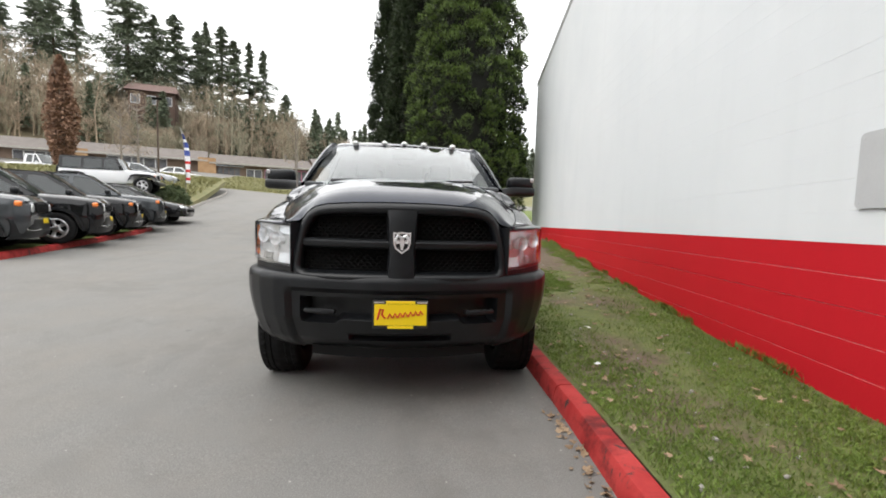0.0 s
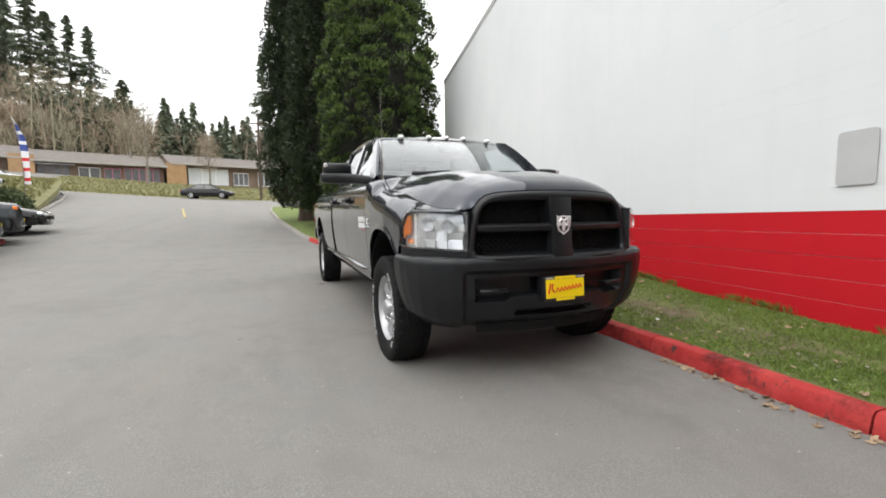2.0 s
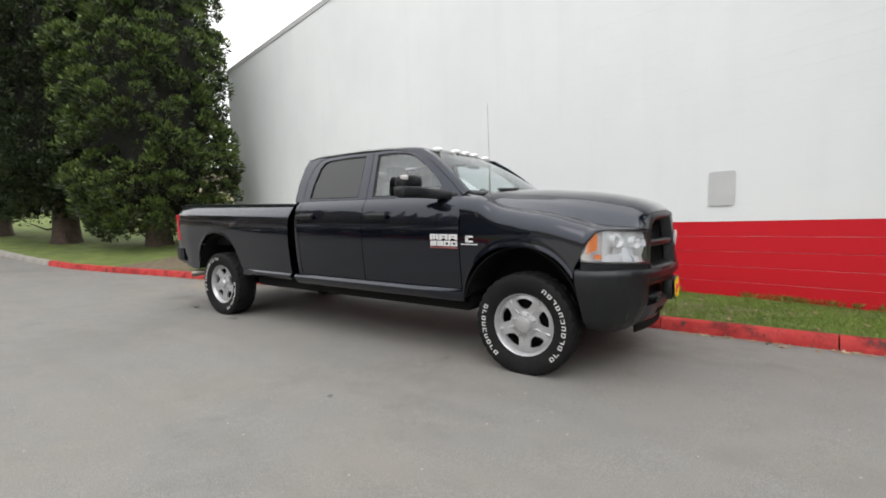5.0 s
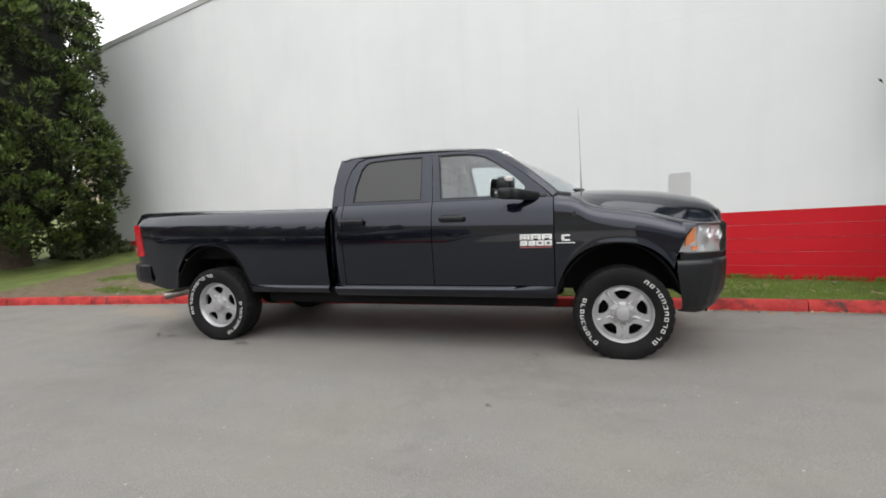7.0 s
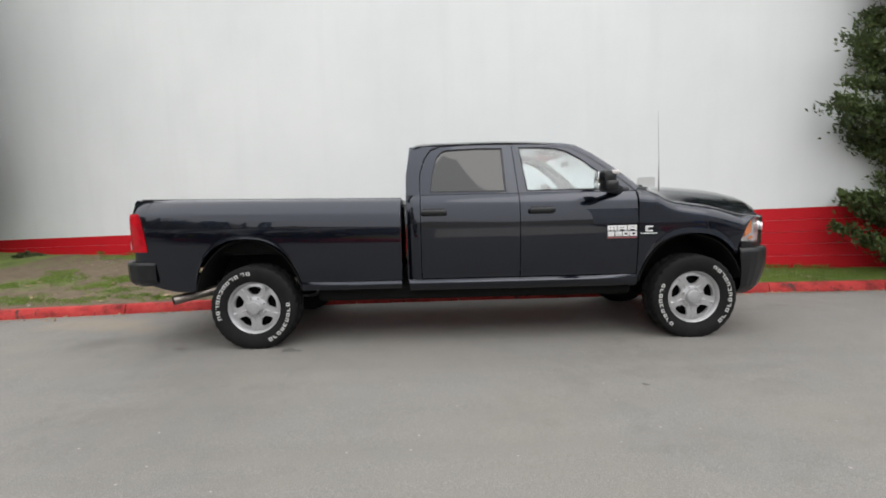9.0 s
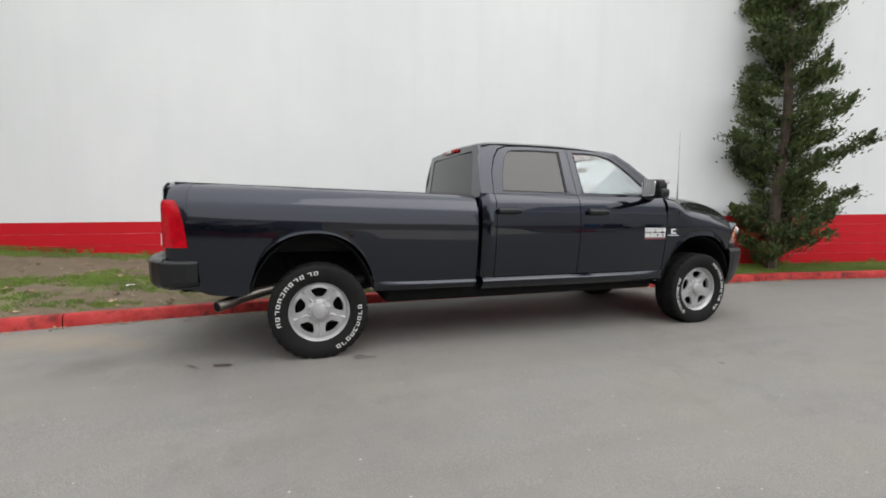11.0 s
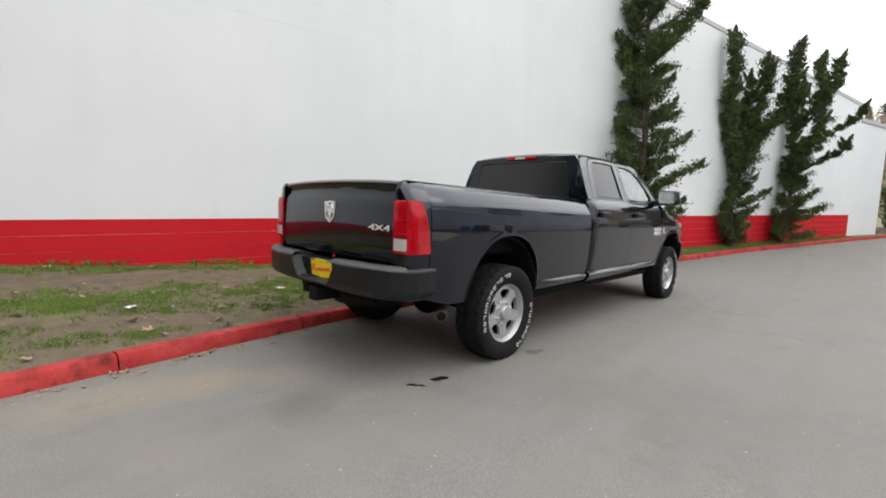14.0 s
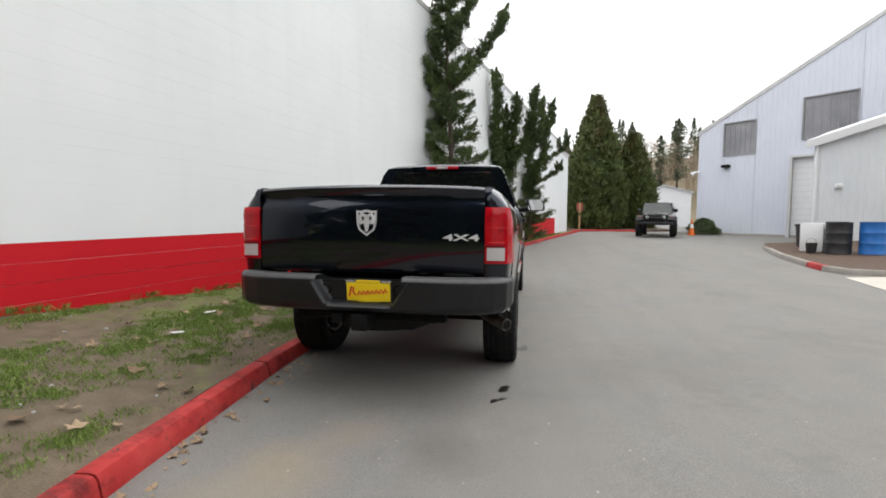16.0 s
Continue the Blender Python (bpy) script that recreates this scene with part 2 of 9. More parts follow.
STEEL = varied("stained_steel", (0.16, 0.14, 0.125), (0.36, 0.33, 0.3), 14.0, 0.35, 150.0, 0.1, 0.001, False, metal=0.9)
LENS_RED = varied("red_lamp_lens", (0.24, 0.002, 0.007), (0.56, 0.006, 0.014), 13.0, 0.10, 90.0, 0.0, 0.0, False, Coat_Weight=0.15, Specular_IOR_Level=0.3)
LENS_BRIGHT = shader("bright_red_lens", (0.62, 0.012, 0.02), 0.12, Coat_Weight=0.8)
LENS_FROST = shader("frosted_clear_lens", (0.82, 0.82, 0.80), 0.2, Coat_Weight=1.0)
LENS_CLEAR = make_glass("clear_lamp_lens", (0.96, 0.97, 0.98), 0.02, 0.06)
LENS_WHITE = shader("reverse_lamp_lens", (0.5, 0.47, 0.47), 0.15, Coat_Weight=1.0)
LENS_AMBER = shader("amber_lamp_lens", (0.85, 0.22, 0.03), 0.15, Coat_Weight=1.0)
REFLECTOR = shader("lamp_reflector", (0.94, 0.945, 0.95), 0.18, 0.55)
BADGE_METAL = shader("badge_metal", (0.84, 0.84, 0.85), 0.3, 0.45)
BADGE_RED = shader("dull_red_enamel", (0.42, 0.13, 0.13), 0.3, 0.3)
YELLOW = shader("yellow_plate_paint", (0.85, 0.62, 0.01), 0.35)
RED_INK = shader("red_plate_ink", (0.6, 0.02, 0.02), 0.4)
BLACK_INK = shader("black_ink", (0.015, 0.015, 0.015), 0.5)
GLASS = make_glass("window_glass", (0.91, 0.945, 0.95), 0.01, 0.03)
PRIVACY = make_glass("privacy_glass", (0.04, 0.043, 0.048), 0.01, 0.7)
CABIN = shader("cabin_grey_cloth", (0.1, 0.105, 0.11), 0.9)
MIRROR = shader("mirror_glass", (0.9, 0.9, 0.9), 0.02, 1.0)
PANEL_GREY = varied("grey_panel_paint", (0.5, 0.505, 0.51), (0.56, 0.565, 0.57), 5.0, 0.6, 60.0, 0.1)
BARK = varied("tree_bark", (0.05, 0.035, 0.026), (0.13, 0.095, 0.075), 7.0, 0.95, 40.0, 0.6, 0.02)
PALE_BARK = varied("pale_bark", (0.16, 0.14, 0.115), (0.28, 0.25, 0.215), 3.0, 0.95, 20.0, 0.4, 0.02)


# ---- mesh helpers ----
def finish(bm, name, material, smooth=True):
    me = bpy.data.meshes.new(name)
    bm.normal_update()
    bm.to_mesh(me)
    bm.free()
    for mt in material if isinstance(material, (list, tuple)) else [material]:
        me.materials.append(mt)
    if smooth:
        me.polygons.foreach_set("use_smooth", [True] * len(me.polygons))
    return me


def part(name, bm, material, parent, label="", smooth=True, sharp=35.0):
    """One mesh object under a thing or a part."""
    me = bm if isinstance(bm, bpy.types.Mesh) else finish(bm, name, material, smooth)
    if smooth and sharp and not isinstance(bm, bpy.types.Mesh):
        me.set_sharp_from_angle(angle=radians(sharp))
    ob = new(name, me)
    ob.parent = parent
    if parent is not None and parent.type != "EMPTY":
        ob.matrix_parent_inverse = Matrix.Identity(4)
    return tagged(ob, label) if label else ob


def thing(name, label, category, group="", m=None):
    ob = new(name)
    ob.empty_display_size = 0.2
    if m is not None:
        ob.matrix_basis = m
    return tagged(ob, label, category, group)


def solid(name, bm, material, label, category, group="", kind="", smooth=True, sharp=35.0):
    me = finish(bm, name, material, smooth)
    if smooth and sharp:
        me.set_sharp_from_angle(angle=radians(sharp))
    return tagged(new(name, me), label, category, group, kind)


def mesh_of(name, verts, faces, material, smooth=False):
    me = bpy.data.meshes.new(name)
    me.from_pydata(verts, [], faces)
    for mt in material if isinstance(material, (list, tuple)) else [material]:
        me.materials.append(mt)
    if smooth:
        me.polygons.foreach_set("use_smooth", [True] * len(me.polygons))
    return me


def add_box(bm, lo, hi, bevel=0.0, seg=2, m=None):
    """A box from corner to corner, with rounded edges."""
    r = bmesh.ops.create_cube(bm, size=1.0)
    vs = r["verts"]
    c, s = [(a + b) / 2 for a, b in zip(lo, hi)], [abs(b - a) for a, b in zip(lo, hi)]
    for v in vs:
        v.co = Vector((c[0] + v.co.x * s[0], c[1] + v.co.y * s[1], c[2] + v.co.z * s[2]))
    if bevel > 0:
        es = list({e for v in vs for e in v.link_edges})
        out = bmesh.ops.bevel(bm, geom=es, offset=min(bevel, min(s) * 0.45), segments=seg, affect="EDGES", profile=0.5)
        vs = list({v for f in out["faces"] for v in f.verts} | {v for v in vs if v.is_valid})
    if m is not None:
        bmesh.ops.transform(bm, matrix=m, verts=vs)
    return vs


def box(lo, hi, bevel=0.01, seg=2, m=None):
    bm = bmesh.new()
    add_box(bm, lo, hi, bevel, seg, m)
    return bm


def add_grid(bm, rows, close_u=False, close_v=False, flip=False):
    """Quads over rows of points of equal length."""
    vs = [[bm.verts.new(p) for p in row] for row in rows]
    nu, nv = len(vs), len(vs[0])
    for i in range(nu if close_u else nu - 1):
        for j in range(nv if close_v else nv - 1):
            q = [vs[i][j], vs[(i + 1) % nu][j], vs[(i + 1) % nu][(j + 1) % nv], vs[i][(j + 1) % nv]]
            q = q[::-1] if flip else q
            if len({tuple(round(c, 6) for c in v.co) for v in q}) > 2:
                bm.faces.new(q)
    return vs


def grid(rows, close_u=False, close_v=False, flip=False):
    bm = bmesh.new()
    add_grid(bm, rows, close_u, close_v, flip)
    return bm


TOWARDS = [None]


def thicken(bm, depth):
    """Gives a sheet a back and a rim. While TOWARDS holds a place, the back lies on its side of the sheet."""
    bmesh.ops.recalc_face_normals(bm, faces=bm.faces)
    bm.normal_update()
    sign = -1.0
    if TOWARDS[0] is not None:
        lean = sum(f.normal.dot(TOWARDS[0] - f.calc_center_median()) * f.calc_area() for f in bm.faces)
        sign = 1.0 if lean > 0 else -1.0
    verts, faces = bm.verts[:], bm.faces[:]
    rim = [e for e in bm.edges if len(e.link_faces) == 1]
    ends = [(e.verts[0], e.verts[1]) for e in rim]
    behind = {v: bm.verts.new(v.co + v.normal * (sign * depth)) for v in verts}
    for f in faces:
        bm.faces.new([behind[v] for v in reversed(f.verts)])
    for u, v in ends:
        bm.faces.new([u, v, behind[v], behind[u]])
    bmesh.ops.recalc_face_normals(bm, faces=bm.faces)
    return bm


def add_lathe(bm, profile, seg=32, axis="x", centre=(0, 0, 0)):
    """A turned body: profile of (radius, along the axis)."""
    rows = []
    for k in range(seg):
        a = 2 * math.pi * k / seg
        c, s = math.cos(a), math.sin(a)
        if axis == "x":
            rows.append([(centre[0] + h, centre[1] + r * c, centre[2] + r * s) for r, h in profile])
        elif axis == "y":
            rows.append([(centre[0] + r * s, centre[1] + h, centre[2] + r * c) for r, h in profile])
        else:
            rows.append([(centre[0] + r * c, centre[1] + r * s, centre[2] + h) for r, h in profile])
    add_grid(bm, rows, close_u=True)
    bmesh.ops.remove_doubles(bm, verts=bm.verts, dist=1e-5)


def lathe(profile, seg=32, axis="x", centre=(0, 0, 0)):
    bm = bmesh.new()
    add_lathe(bm, profile, seg, axis, centre)
    bmesh.ops.recalc_face_normals(bm, faces=bm.faces)
    return bm


def add_tube(bm, path, radii, seg=8, cap=True):
    """A round bar along a path, tapering from radius to radius."""
    pts = [Vector(p) for p in path]
    radii = radii if isinstance(radii, (list, tuple)) else [radii] * len(pts)
    rows, side = [], None
    for i, p in enumerate(pts):
        d = (pts[min(i + 1, len(pts) - 1)] - pts[max(i - 1, 0)]).normalized()
        if side is None:
            side = d.orthogonal().normalized()
        side = (side - d * side.dot(d)).normalized()
        up = d.cross(side)
        rows.append([p + radii[i] * (math.cos(a) * side + math.sin(a) * up) for a in (2 * math.pi * k / seg for k in range(seg))])
    vs = add_grid(bm, rows, close_v=True)
    if cap:
        for ring in (vs[0], vs[-1]):
            try:
                bm.faces.new(ring)
            except ValueError:
                pass


def tube(path, radii, seg=8):
    bm = bmesh.new()
    add_tube(bm, path, radii, seg)
    bmesh.ops.recalc_face_normals(bm, faces=bm.faces)
    return bm


def plate(outer, holes=(), put=lambda a, b: (0, a, b), depth=0.02):
    """A cut sheet: an outline with holes in two coordinates, laid into space by put(), with thickness."""
    bm = bmesh.new()
    edges = []
    for loop in (outer, *holes):
        vs = [bm.verts.new((a, b, 0)) for a, b in loop]
        edges += [bm.edges.new((vs[i], vs[(i + 1) % len(vs)])) for i in range(len(vs))]
    bmesh.ops.triangle_fill(bm, use_beauty=True, use_dissolve=False, edges=edges)
    for v in bm.verts:
        v.co = Vector(put(v.co.x, v.co.y))
    return thicken(bm, depth) if depth else bm


def interp(x, xs, ys):
    return float(np.interp(x, xs, ys))


def ring(n, r, cx=0.0, cy=0.0, a0=0.0):
    return [(cx + r * math.cos(a0 + 2 * math.pi * k / n), cy + r * math.sin(a0 + 2 * math.pi * k / n)) for k in range(n)]


def rounded(lo, hi, r, n=4):
    """The outline of a rounded rectangle in two coordinates."""
    out = []
    for cx, cy, a in ((hi[0] - r, hi[1] - r, 0), (lo[0] + r, hi[1] - r, 90), (lo[0] + r, lo[1] + r, 180), (hi[0] - r, lo[1] + r, 270)):
        out += [(cx + r * math.cos(radians(a + 90 * k / n)), cy + r * math.sin(radians(a + 90 * k / n))) for k in range(n + 1)]
    return out


# ---- the ground ----
def soft(v, w):
    return w * math.log1p(math.exp(max(-40.0, min(40.0, v / w))))


def sig(v):
    return 1 / (1 + math.exp(max(-40.0, min(40.0, -v))))


def ground_z(x, y):
    """The road: level by the truck, rising to the crossing behind it and slowly to the yard before it."""
    z = 0.04 * soft(-y - 3, 1.5) - 0.04 * soft(-y - 31, 3.0) + 0.085 * soft(y - 12, 1.5) - 0.03 * soft(y - 25, 3.0) - 0.045 * soft(y - 50, 2.0)
    z += (0.07 * soft(-x - 3.5, 0.8) - 0.07 * soft(-x - 6.5, 0.8)) * sig((y + 13) / 2)
    z += 0.07 * (soft(-x - 9, 1.5) - soft(-x - 60, 5.0)) * sig((y - 15) / 2)
    z += 0.15 * soft(y - 52.5, 1.2) - 0.15 * soft(y - 66, 2.0)
    return z


def far_z(x, y):
    """The wooded hills that close the view."""
    back = 0.42 * soft(y + 0.35 * (-x) - 84, 4.0) * (0.35 + 0.65 / (1 + math.exp(max(-40, min(40, (x + 34) / 7)))))
    front = 0.30 * soft(-y - 72, 6.0) + 0.1 * soft(-x - 75, 8.0) + 0.12 * soft(x - 40, 8.0)
    return min(back, 30.0) + min(front, 28.0)


def build_ground():
    def axis(near, step, far, grow):
        out, v = [0.0], 0.0
        while v < far:
            v += step if v < near else step * (1 + grow * (v - near))
            out.append(min(v, far))
        return out
    ys = sorted({-a for a in axis(36, 1.0, 1500, 0.05)} | set(axis(60, 1.0, 1500, 0.05)))
    xs = sorted({-a for a in axis(24, 1.0, 1500, 0.05)} | set(axis(10, 1.0, 1500, 0.05)))
    bm = bmesh.new()
    add_grid(bm, [[(x, y, ground_z(x, y) + far_z(x, y)) for y in ys] for x in xs])
    for f in bm.faces:
        c = f.calc_center_median()
        if c.y > 48 or c.y < -42 or c.x > 14 or c.x < -34:
            f.material_index = 1
        if c.x < -25 and 18 < c.y < 64 + 0.4 * (c.x + 39) and c.x > -70:
            f.material_index = 0
        if c.y > 76 or c.y > 78 + 0.4 * (c.x + 39) and c.y > 20 or c.y < -66 or c.x > 40 or c.x < -70:
            f.material_index = 2
    return solid("ground", bm, [ASPHALT, TURF, HILL], "grey worn asphalt lane running out to rough turf and hills", "ground", kind="structure")


build_ground()

# the kerb beside the truck, as x over y
KERB_Y = [-22.0, -20.6, -18.2, -16.6, -14.5, -11.5, -9.0, -6.1, -4.2, -2.5, -1.0, 0.5, 2.0, 3.5, 5.0, 6.5, 8.0, 9.2, 10.6, 12.1, 14.0, 16.0, 20.5, 26.5, 31.0]
KERB_X = [-4.4, -3.98, -3.22, -2.72, -2.1, -1.22, -0.48, 0.14, 0.70, 0.93, 1.02, 1.06, 1.06, 1.03, 0.94, 0.77, 0.55, 0.36, 0.02, -0.37, -0.66, -0.88, -1.38, -1.68, -1.6]


def kerb_x(y):
    return interp(y, KERB_Y, KERB_X)


# the wall runs straight beside the truck and bends a little beyond its nose
WALL_A, WALL_B, BEND_Y, WALL_C = 2.923, 0.162, -1.6, 0.329


def wall_x(y):
    return WALL_A + WALL_B * max(y, BEND_Y) + WALL_C * min(y - BEND_Y, 0.0)


def lawn_z(x, y):
    """From the kerb's top up to the foot of the wall."""
    k = kerb_x(y) + 0.16
    w = max(wall_x(min(y, 14.0)), k + 0.3)
    f = max(0.0, min(1.0, (x - k) / (w - k)))
    foot = 0.13 + 0.038 * max(0.0, min(y, 9.0)) + 0.02 * max(0.0, min(-y - 6.0, 3.0)) - 0.008 * max(0.0, min(-y - 10.0, 8.0)) if y < 14 else 0.25
    return ground_z(x, y) + 0.115 + (foot - 0.1) * f + 0.02 * noise.noise(Vector((x * 1.3, y * 1.3, 0)))


def kerb_piece(name, line, parent, material, height=0.13, width=0.15, base=ground_z):
    """A length of kerb stone along a line, with a battered face and a rounded arris."""
    rows = []
    for i, (x, y) in enumerate(line):
        x0, y0 = line[max(i - 1, 0)]
        x1, y1 = line[min(i + 1, len(line) - 1)]
        d = Vector((x1 - x0, y1 - y0, 0)).normalized()
        n = Vector((d.y, -d.x, 0))
        z = base(x, y)
        p = Vector((x, y, z))
        prof = [(0.0, -0.12), (0.0, 0.0), (0.02, height - 0.03), (0.035, height - 0.008), (0.06, height), (width - 0.02, height), (width, height - 0.02), (width, -0.12)]
        rows.append([p + n * a + Vector((0, 0, h + 0.004 * noise.noise(Vector((x * 5, y * 5, h * 9))))) for a, h in prof])
    bm = bmesh.new()
    vs = add_grid(bm, rows)
    for r in (vs[0], vs[-1]):
        bm.faces.new(r)
    bmesh.ops.recalc_face_normals(bm, faces=bm.faces)
    return part(name, bm, material, parent)


def build_kerb():
    red = tagged(new("kerb"), "red-painted concrete kerb, chipped and scuffed, along the lawn", "kerb", kind="structure")
    grey = tagged(new("kerb_unpainted"), "weathered bare concrete kerb along the tree lawn", "kerb", kind="structure")
    cuts, y = [], -21.9
    rng = random.Random(4)
    while y < 30.5:
        cuts.append(y)
        y += rng.uniform(1.45, 1.6) if -5 < y < 13 else 2.6
    for a, b in zip(cuts, cuts[1:]):
        n = max(2, int((b - a) / 0.25))
        line = [(kerb_x(a + 0.006 + (b - a - 0.012) * k / n), a + 0.006 + (b - a - 0.012) * k / n) for k in range(n + 1)]
        painted = a < 11.5
        kerb_piece("kerb_stone", line, red if painted else grey, KERB_RED if painted else KERB_GREY)


build_kerb()


def build_lawn():
    rows = []
    for k in range(181):
        y = -21.0 + 52.0 * k / 180
        k0 = kerb_x(y) + 0.152
        k1 = wall_x(y) + 0.15 if y < 14.0 else 14.0
        rows.append([(k0 + (k1 - k0) * (j / 14) ** 1.2, y, lawn_z(k0 + (k1 - k0) * (j / 14) ** 1.2, y)) for j in range(15)])
    bm = grid(rows, flip=True)
    for f in bm.faces:
        f.material_index = 1 if f.calc_center_median().y > 10.8 else 0
    solid("lawn", bm, [SOIL, LAWN], "patchy strip of grass and trodden brown earth between kerb and wall", "lawn", kind="structure")


build_lawn()


# ---- the block wall ----
WALL_Y0, WALL_Y1, COURSE = -17.46, 14.0, 0.2


def red_top(y):
    return 1.129 - 0.0213 * max(y, BEND_Y) - 0.0285 * min(y - BEND_Y, 0.0)


def roof_z(y):
    return 7.45 - 0.070 * max(y, BEND_Y) + 0.0924 * min(y - BEND_Y, 0.0)


def spaced(a, b, n):
    return [a + (b - a) * k / n for k in range(n + 1)]


def build_wall():
    """Painted block laid in courses; the courses run level while the road climbs past them."""
    wall = tagged(new("wall_block"), "tall white-painted concrete block wall with a red base band", "wall", kind="structure")
    t = Vector((WALL_B, 1, 0)).normalized()
    n = Vector((-t.y, t.x, 0))
    # the backing, a little behind the face
    def at(y, z, back):
        return Vector((wall_x(y), y, z)) - n * back
    rows = [[at(y, -0.6, 0.005), at(y, roof_z(y), 0.005), at(y, roof_z(y), 0.24), at(y, -0.6, 0.24)] for y in (WALL_Y0, BEND_Y, WALL_Y1)]
    bm = bmesh.new()
    vs = add_grid(bm, rows, close_v=True)
    bm.faces.new(vs[0]), bm.faces.new(vs[-1])
    bmesh.ops.recalc_face_normals(bm, faces=bm.faces)
    part("wall_core", bm, WHITE_BLOCK, wall)
    lines = 50
    for i in range(-7, lines):
        gap = 0.0012 if i < 0 else 0.0002
        lo, hi = i * COURSE + gap, (i + 1) * COURSE - gap
        pts = []
        for y in spaced(WALL_Y0, BEND_Y, 24)[:-1] + spaced(BEND_Y, WALL_Y1, 24):
            top = min(red_top(y) + hi, roof_z(y))
            if top > red_top(y) + lo + 0.01:
                pts.append((y, red_top(y) + lo, top))
        if len(pts) < 2:
            continue
        bm = bmesh.new()
        rng = random.Random(i)
        o = rng.uniform(-0.001, 0.001) * (1.0 if i < 0 else 0.4)
        e = 0.0025 if i < 0 else 0.0006
        add_grid(bm, [[at(y, a, 0.005), at(y, a, e - o), at(y, a + e, -o), at(y, b - e, -o), at(y, b, e - o), at(y, b, 0.005)] for y, a, b in pts])
        bmesh.ops.recalc_face_normals(bm, faces=bm.faces)
        part("block_course", bm, RED_BLOCK if i < 0 else WHITE_BLOCK, wall, "red-painted block course" if i < 0 else "")
    # a thin metal edge along the roof line, and the returns at both ends
    bm = bmesh.new()
    add_grid(bm, [[at(y, roof_z(y) - 0.10, -0.02), at(y, roof_z(y) + 0.03, -0.03), at(y, roof_z(y) + 0.03, 0.26), at(y, roof_z(y) - 0.10, 0.26)] for y in (WALL_Y0 - 0.02, BEND_Y, WALL_Y1 + 0.02)], close_v=True)
    part("roof_edge", thicken(bm, 0.005), PANEL_GREY, wall, "thin grey metal roof edge")
    for y, name in ((WALL_Y0, "front"), (WALL_Y1, "rear")):
        side = tagged(new("wall_return_" + name, finish(box((0, -0.12, -0.6), (22, 0.12, roof_z(y)), 0.0), "wall_return", WHITE_BLOCK, False)), "white-painted end wall of the long building", "wall", kind="structure")
        side.matrix_basis = pose(wall_x(y) + 0.3, y + (0.13 if name == "front" else -0.13), 0, 0, 0, -18.2 if name == "front" else -9.2)
    roof = tagged(new("roof_long"), "low sloping roof of the white building", "roof", kind="structure")
    part("roof_deck", thicken(grid([[at(y, roof_z(y) - 0.12, 0.27), at(y, roof_z(y) - 0.12, 22)] for y in (WALL_Y0 + 0.3, BEND_Y, WALL_Y1 - 0.3)]), 0.1), PANEL_GREY, roof)


build_wall()


def wall_plate():
    """A rounded grey cover plate on the block wall."""
    yc, zc, w, h = -1.24, 1.59, 0.30, 0.45
    t = Vector((WALL_B, 1, 0)).normalized()
    n = Vector((-t.y, t.x, 0))
    c = Vector((wall_x(yc), yc, zc)) + n * 0.006
    ob = thing("wall_cover_plate", "plain grey rounded cover plate fixed to the white block wall", "cover plate")
    put = lambda a, b: c + t * a + Vector((0, 0, b - 0.021 * a)) + n * 0.004
    part("plate", plate(rounded((-w / 2, -h / 2), (w / 2, h / 2), 0.035), (), put, 0.008), PANEL_GREY, ob)
    for a, b in ((-0.12, -0.19), (0.12, -0.19), (-0.12, 0.19), (0.12, 0.19)):
        bm = bmesh.new()
        p = put(a, b) + n * 0.006
        bmesh.ops.create_uvsphere(bm, u_segments=8, v_segments=5, radius=0.006, matrix=Matrix.Translation(p))
        part("screw", bm, PANEL_GREY, ob)


wall_plate()


# ---- the pickup truck: front axle at y = 0, rear axle at y = 4.306, nose towards -y ----
WB, AXLE_Z = 4.306, 0.415
TOWARDS[0] = Vector((0, 2.2, 0.9))
truck = thing("pickup_truck", "dark blue-black crew-cab long-bed pickup truck parked beside the red kerb", "pickup truck")


def smooth_step(a, b, v):
    t = max(0.0, min(1.0, (v - a) / (b - a)))
    return t * t * (3 - 2 * t)




FRONT_ARCH, REAR_ARCH = (0.04, 1.048, 0.53, 0.42), (4.345, 1.095, 0.525, 0.45)


def arch_z(y, yc, top, r=0.53, base=0.42, n=2.3):
    d = abs(y - yc) / r
    return base + (top - base) * (1 - d ** n) ** (1 / n) if d < 1 else -1.0


def lower_w(z):
    return interp(z, [0.45, 0.56, 0.62, 0.66, 0.70, 0.80, 0.92, 1.05, 1.15, 1.21, 1.28, 1.36], [0.93, 0.96, 0.966, 0.968, 0.972, 0.988, 1.001, 1.010, 1.013, 1.011, 1.003, 0.989])


def lip(y, z, arch):
    """The rolled flare round a wheel arch."""
    za = arch_z(y, *arch)
    if za < 0 or z < za - 0.001:
        return 0.0
    return 0.007 * math.exp(-((z - za) / 0.03) ** 2) * smooth_step(0.58, 0.75, za)


def skin(s, ys, bottom, top, width, rows=18, depth=0.012):
    """One side panel: columns over y between its lower and upper edge."""
    g = []
    for y in ys:
        b, t = bottom(y), top(y)
        g.append([(s * width(y, b + (t - b) * k / rows), y, b + (t - b) * k / rows) for k in range(rows + 1)])
    return thicken(grid(g), depth)


def fender_top(y):
    return interp(y, [-0.845, -0.80, -0.72, -0.62, -0.557, -0.46, -0.367, -0.25, -0.146, 0.076, 0.20, 0.28, 0.35, 0.42, 0.565], [1.188, 1.192, 1.198, 1.205, 1.214, 1.236, 1.262, 1.293, 1.316, 1.347, 1.368, 1.40, 1.445, 1.472, 1.495])


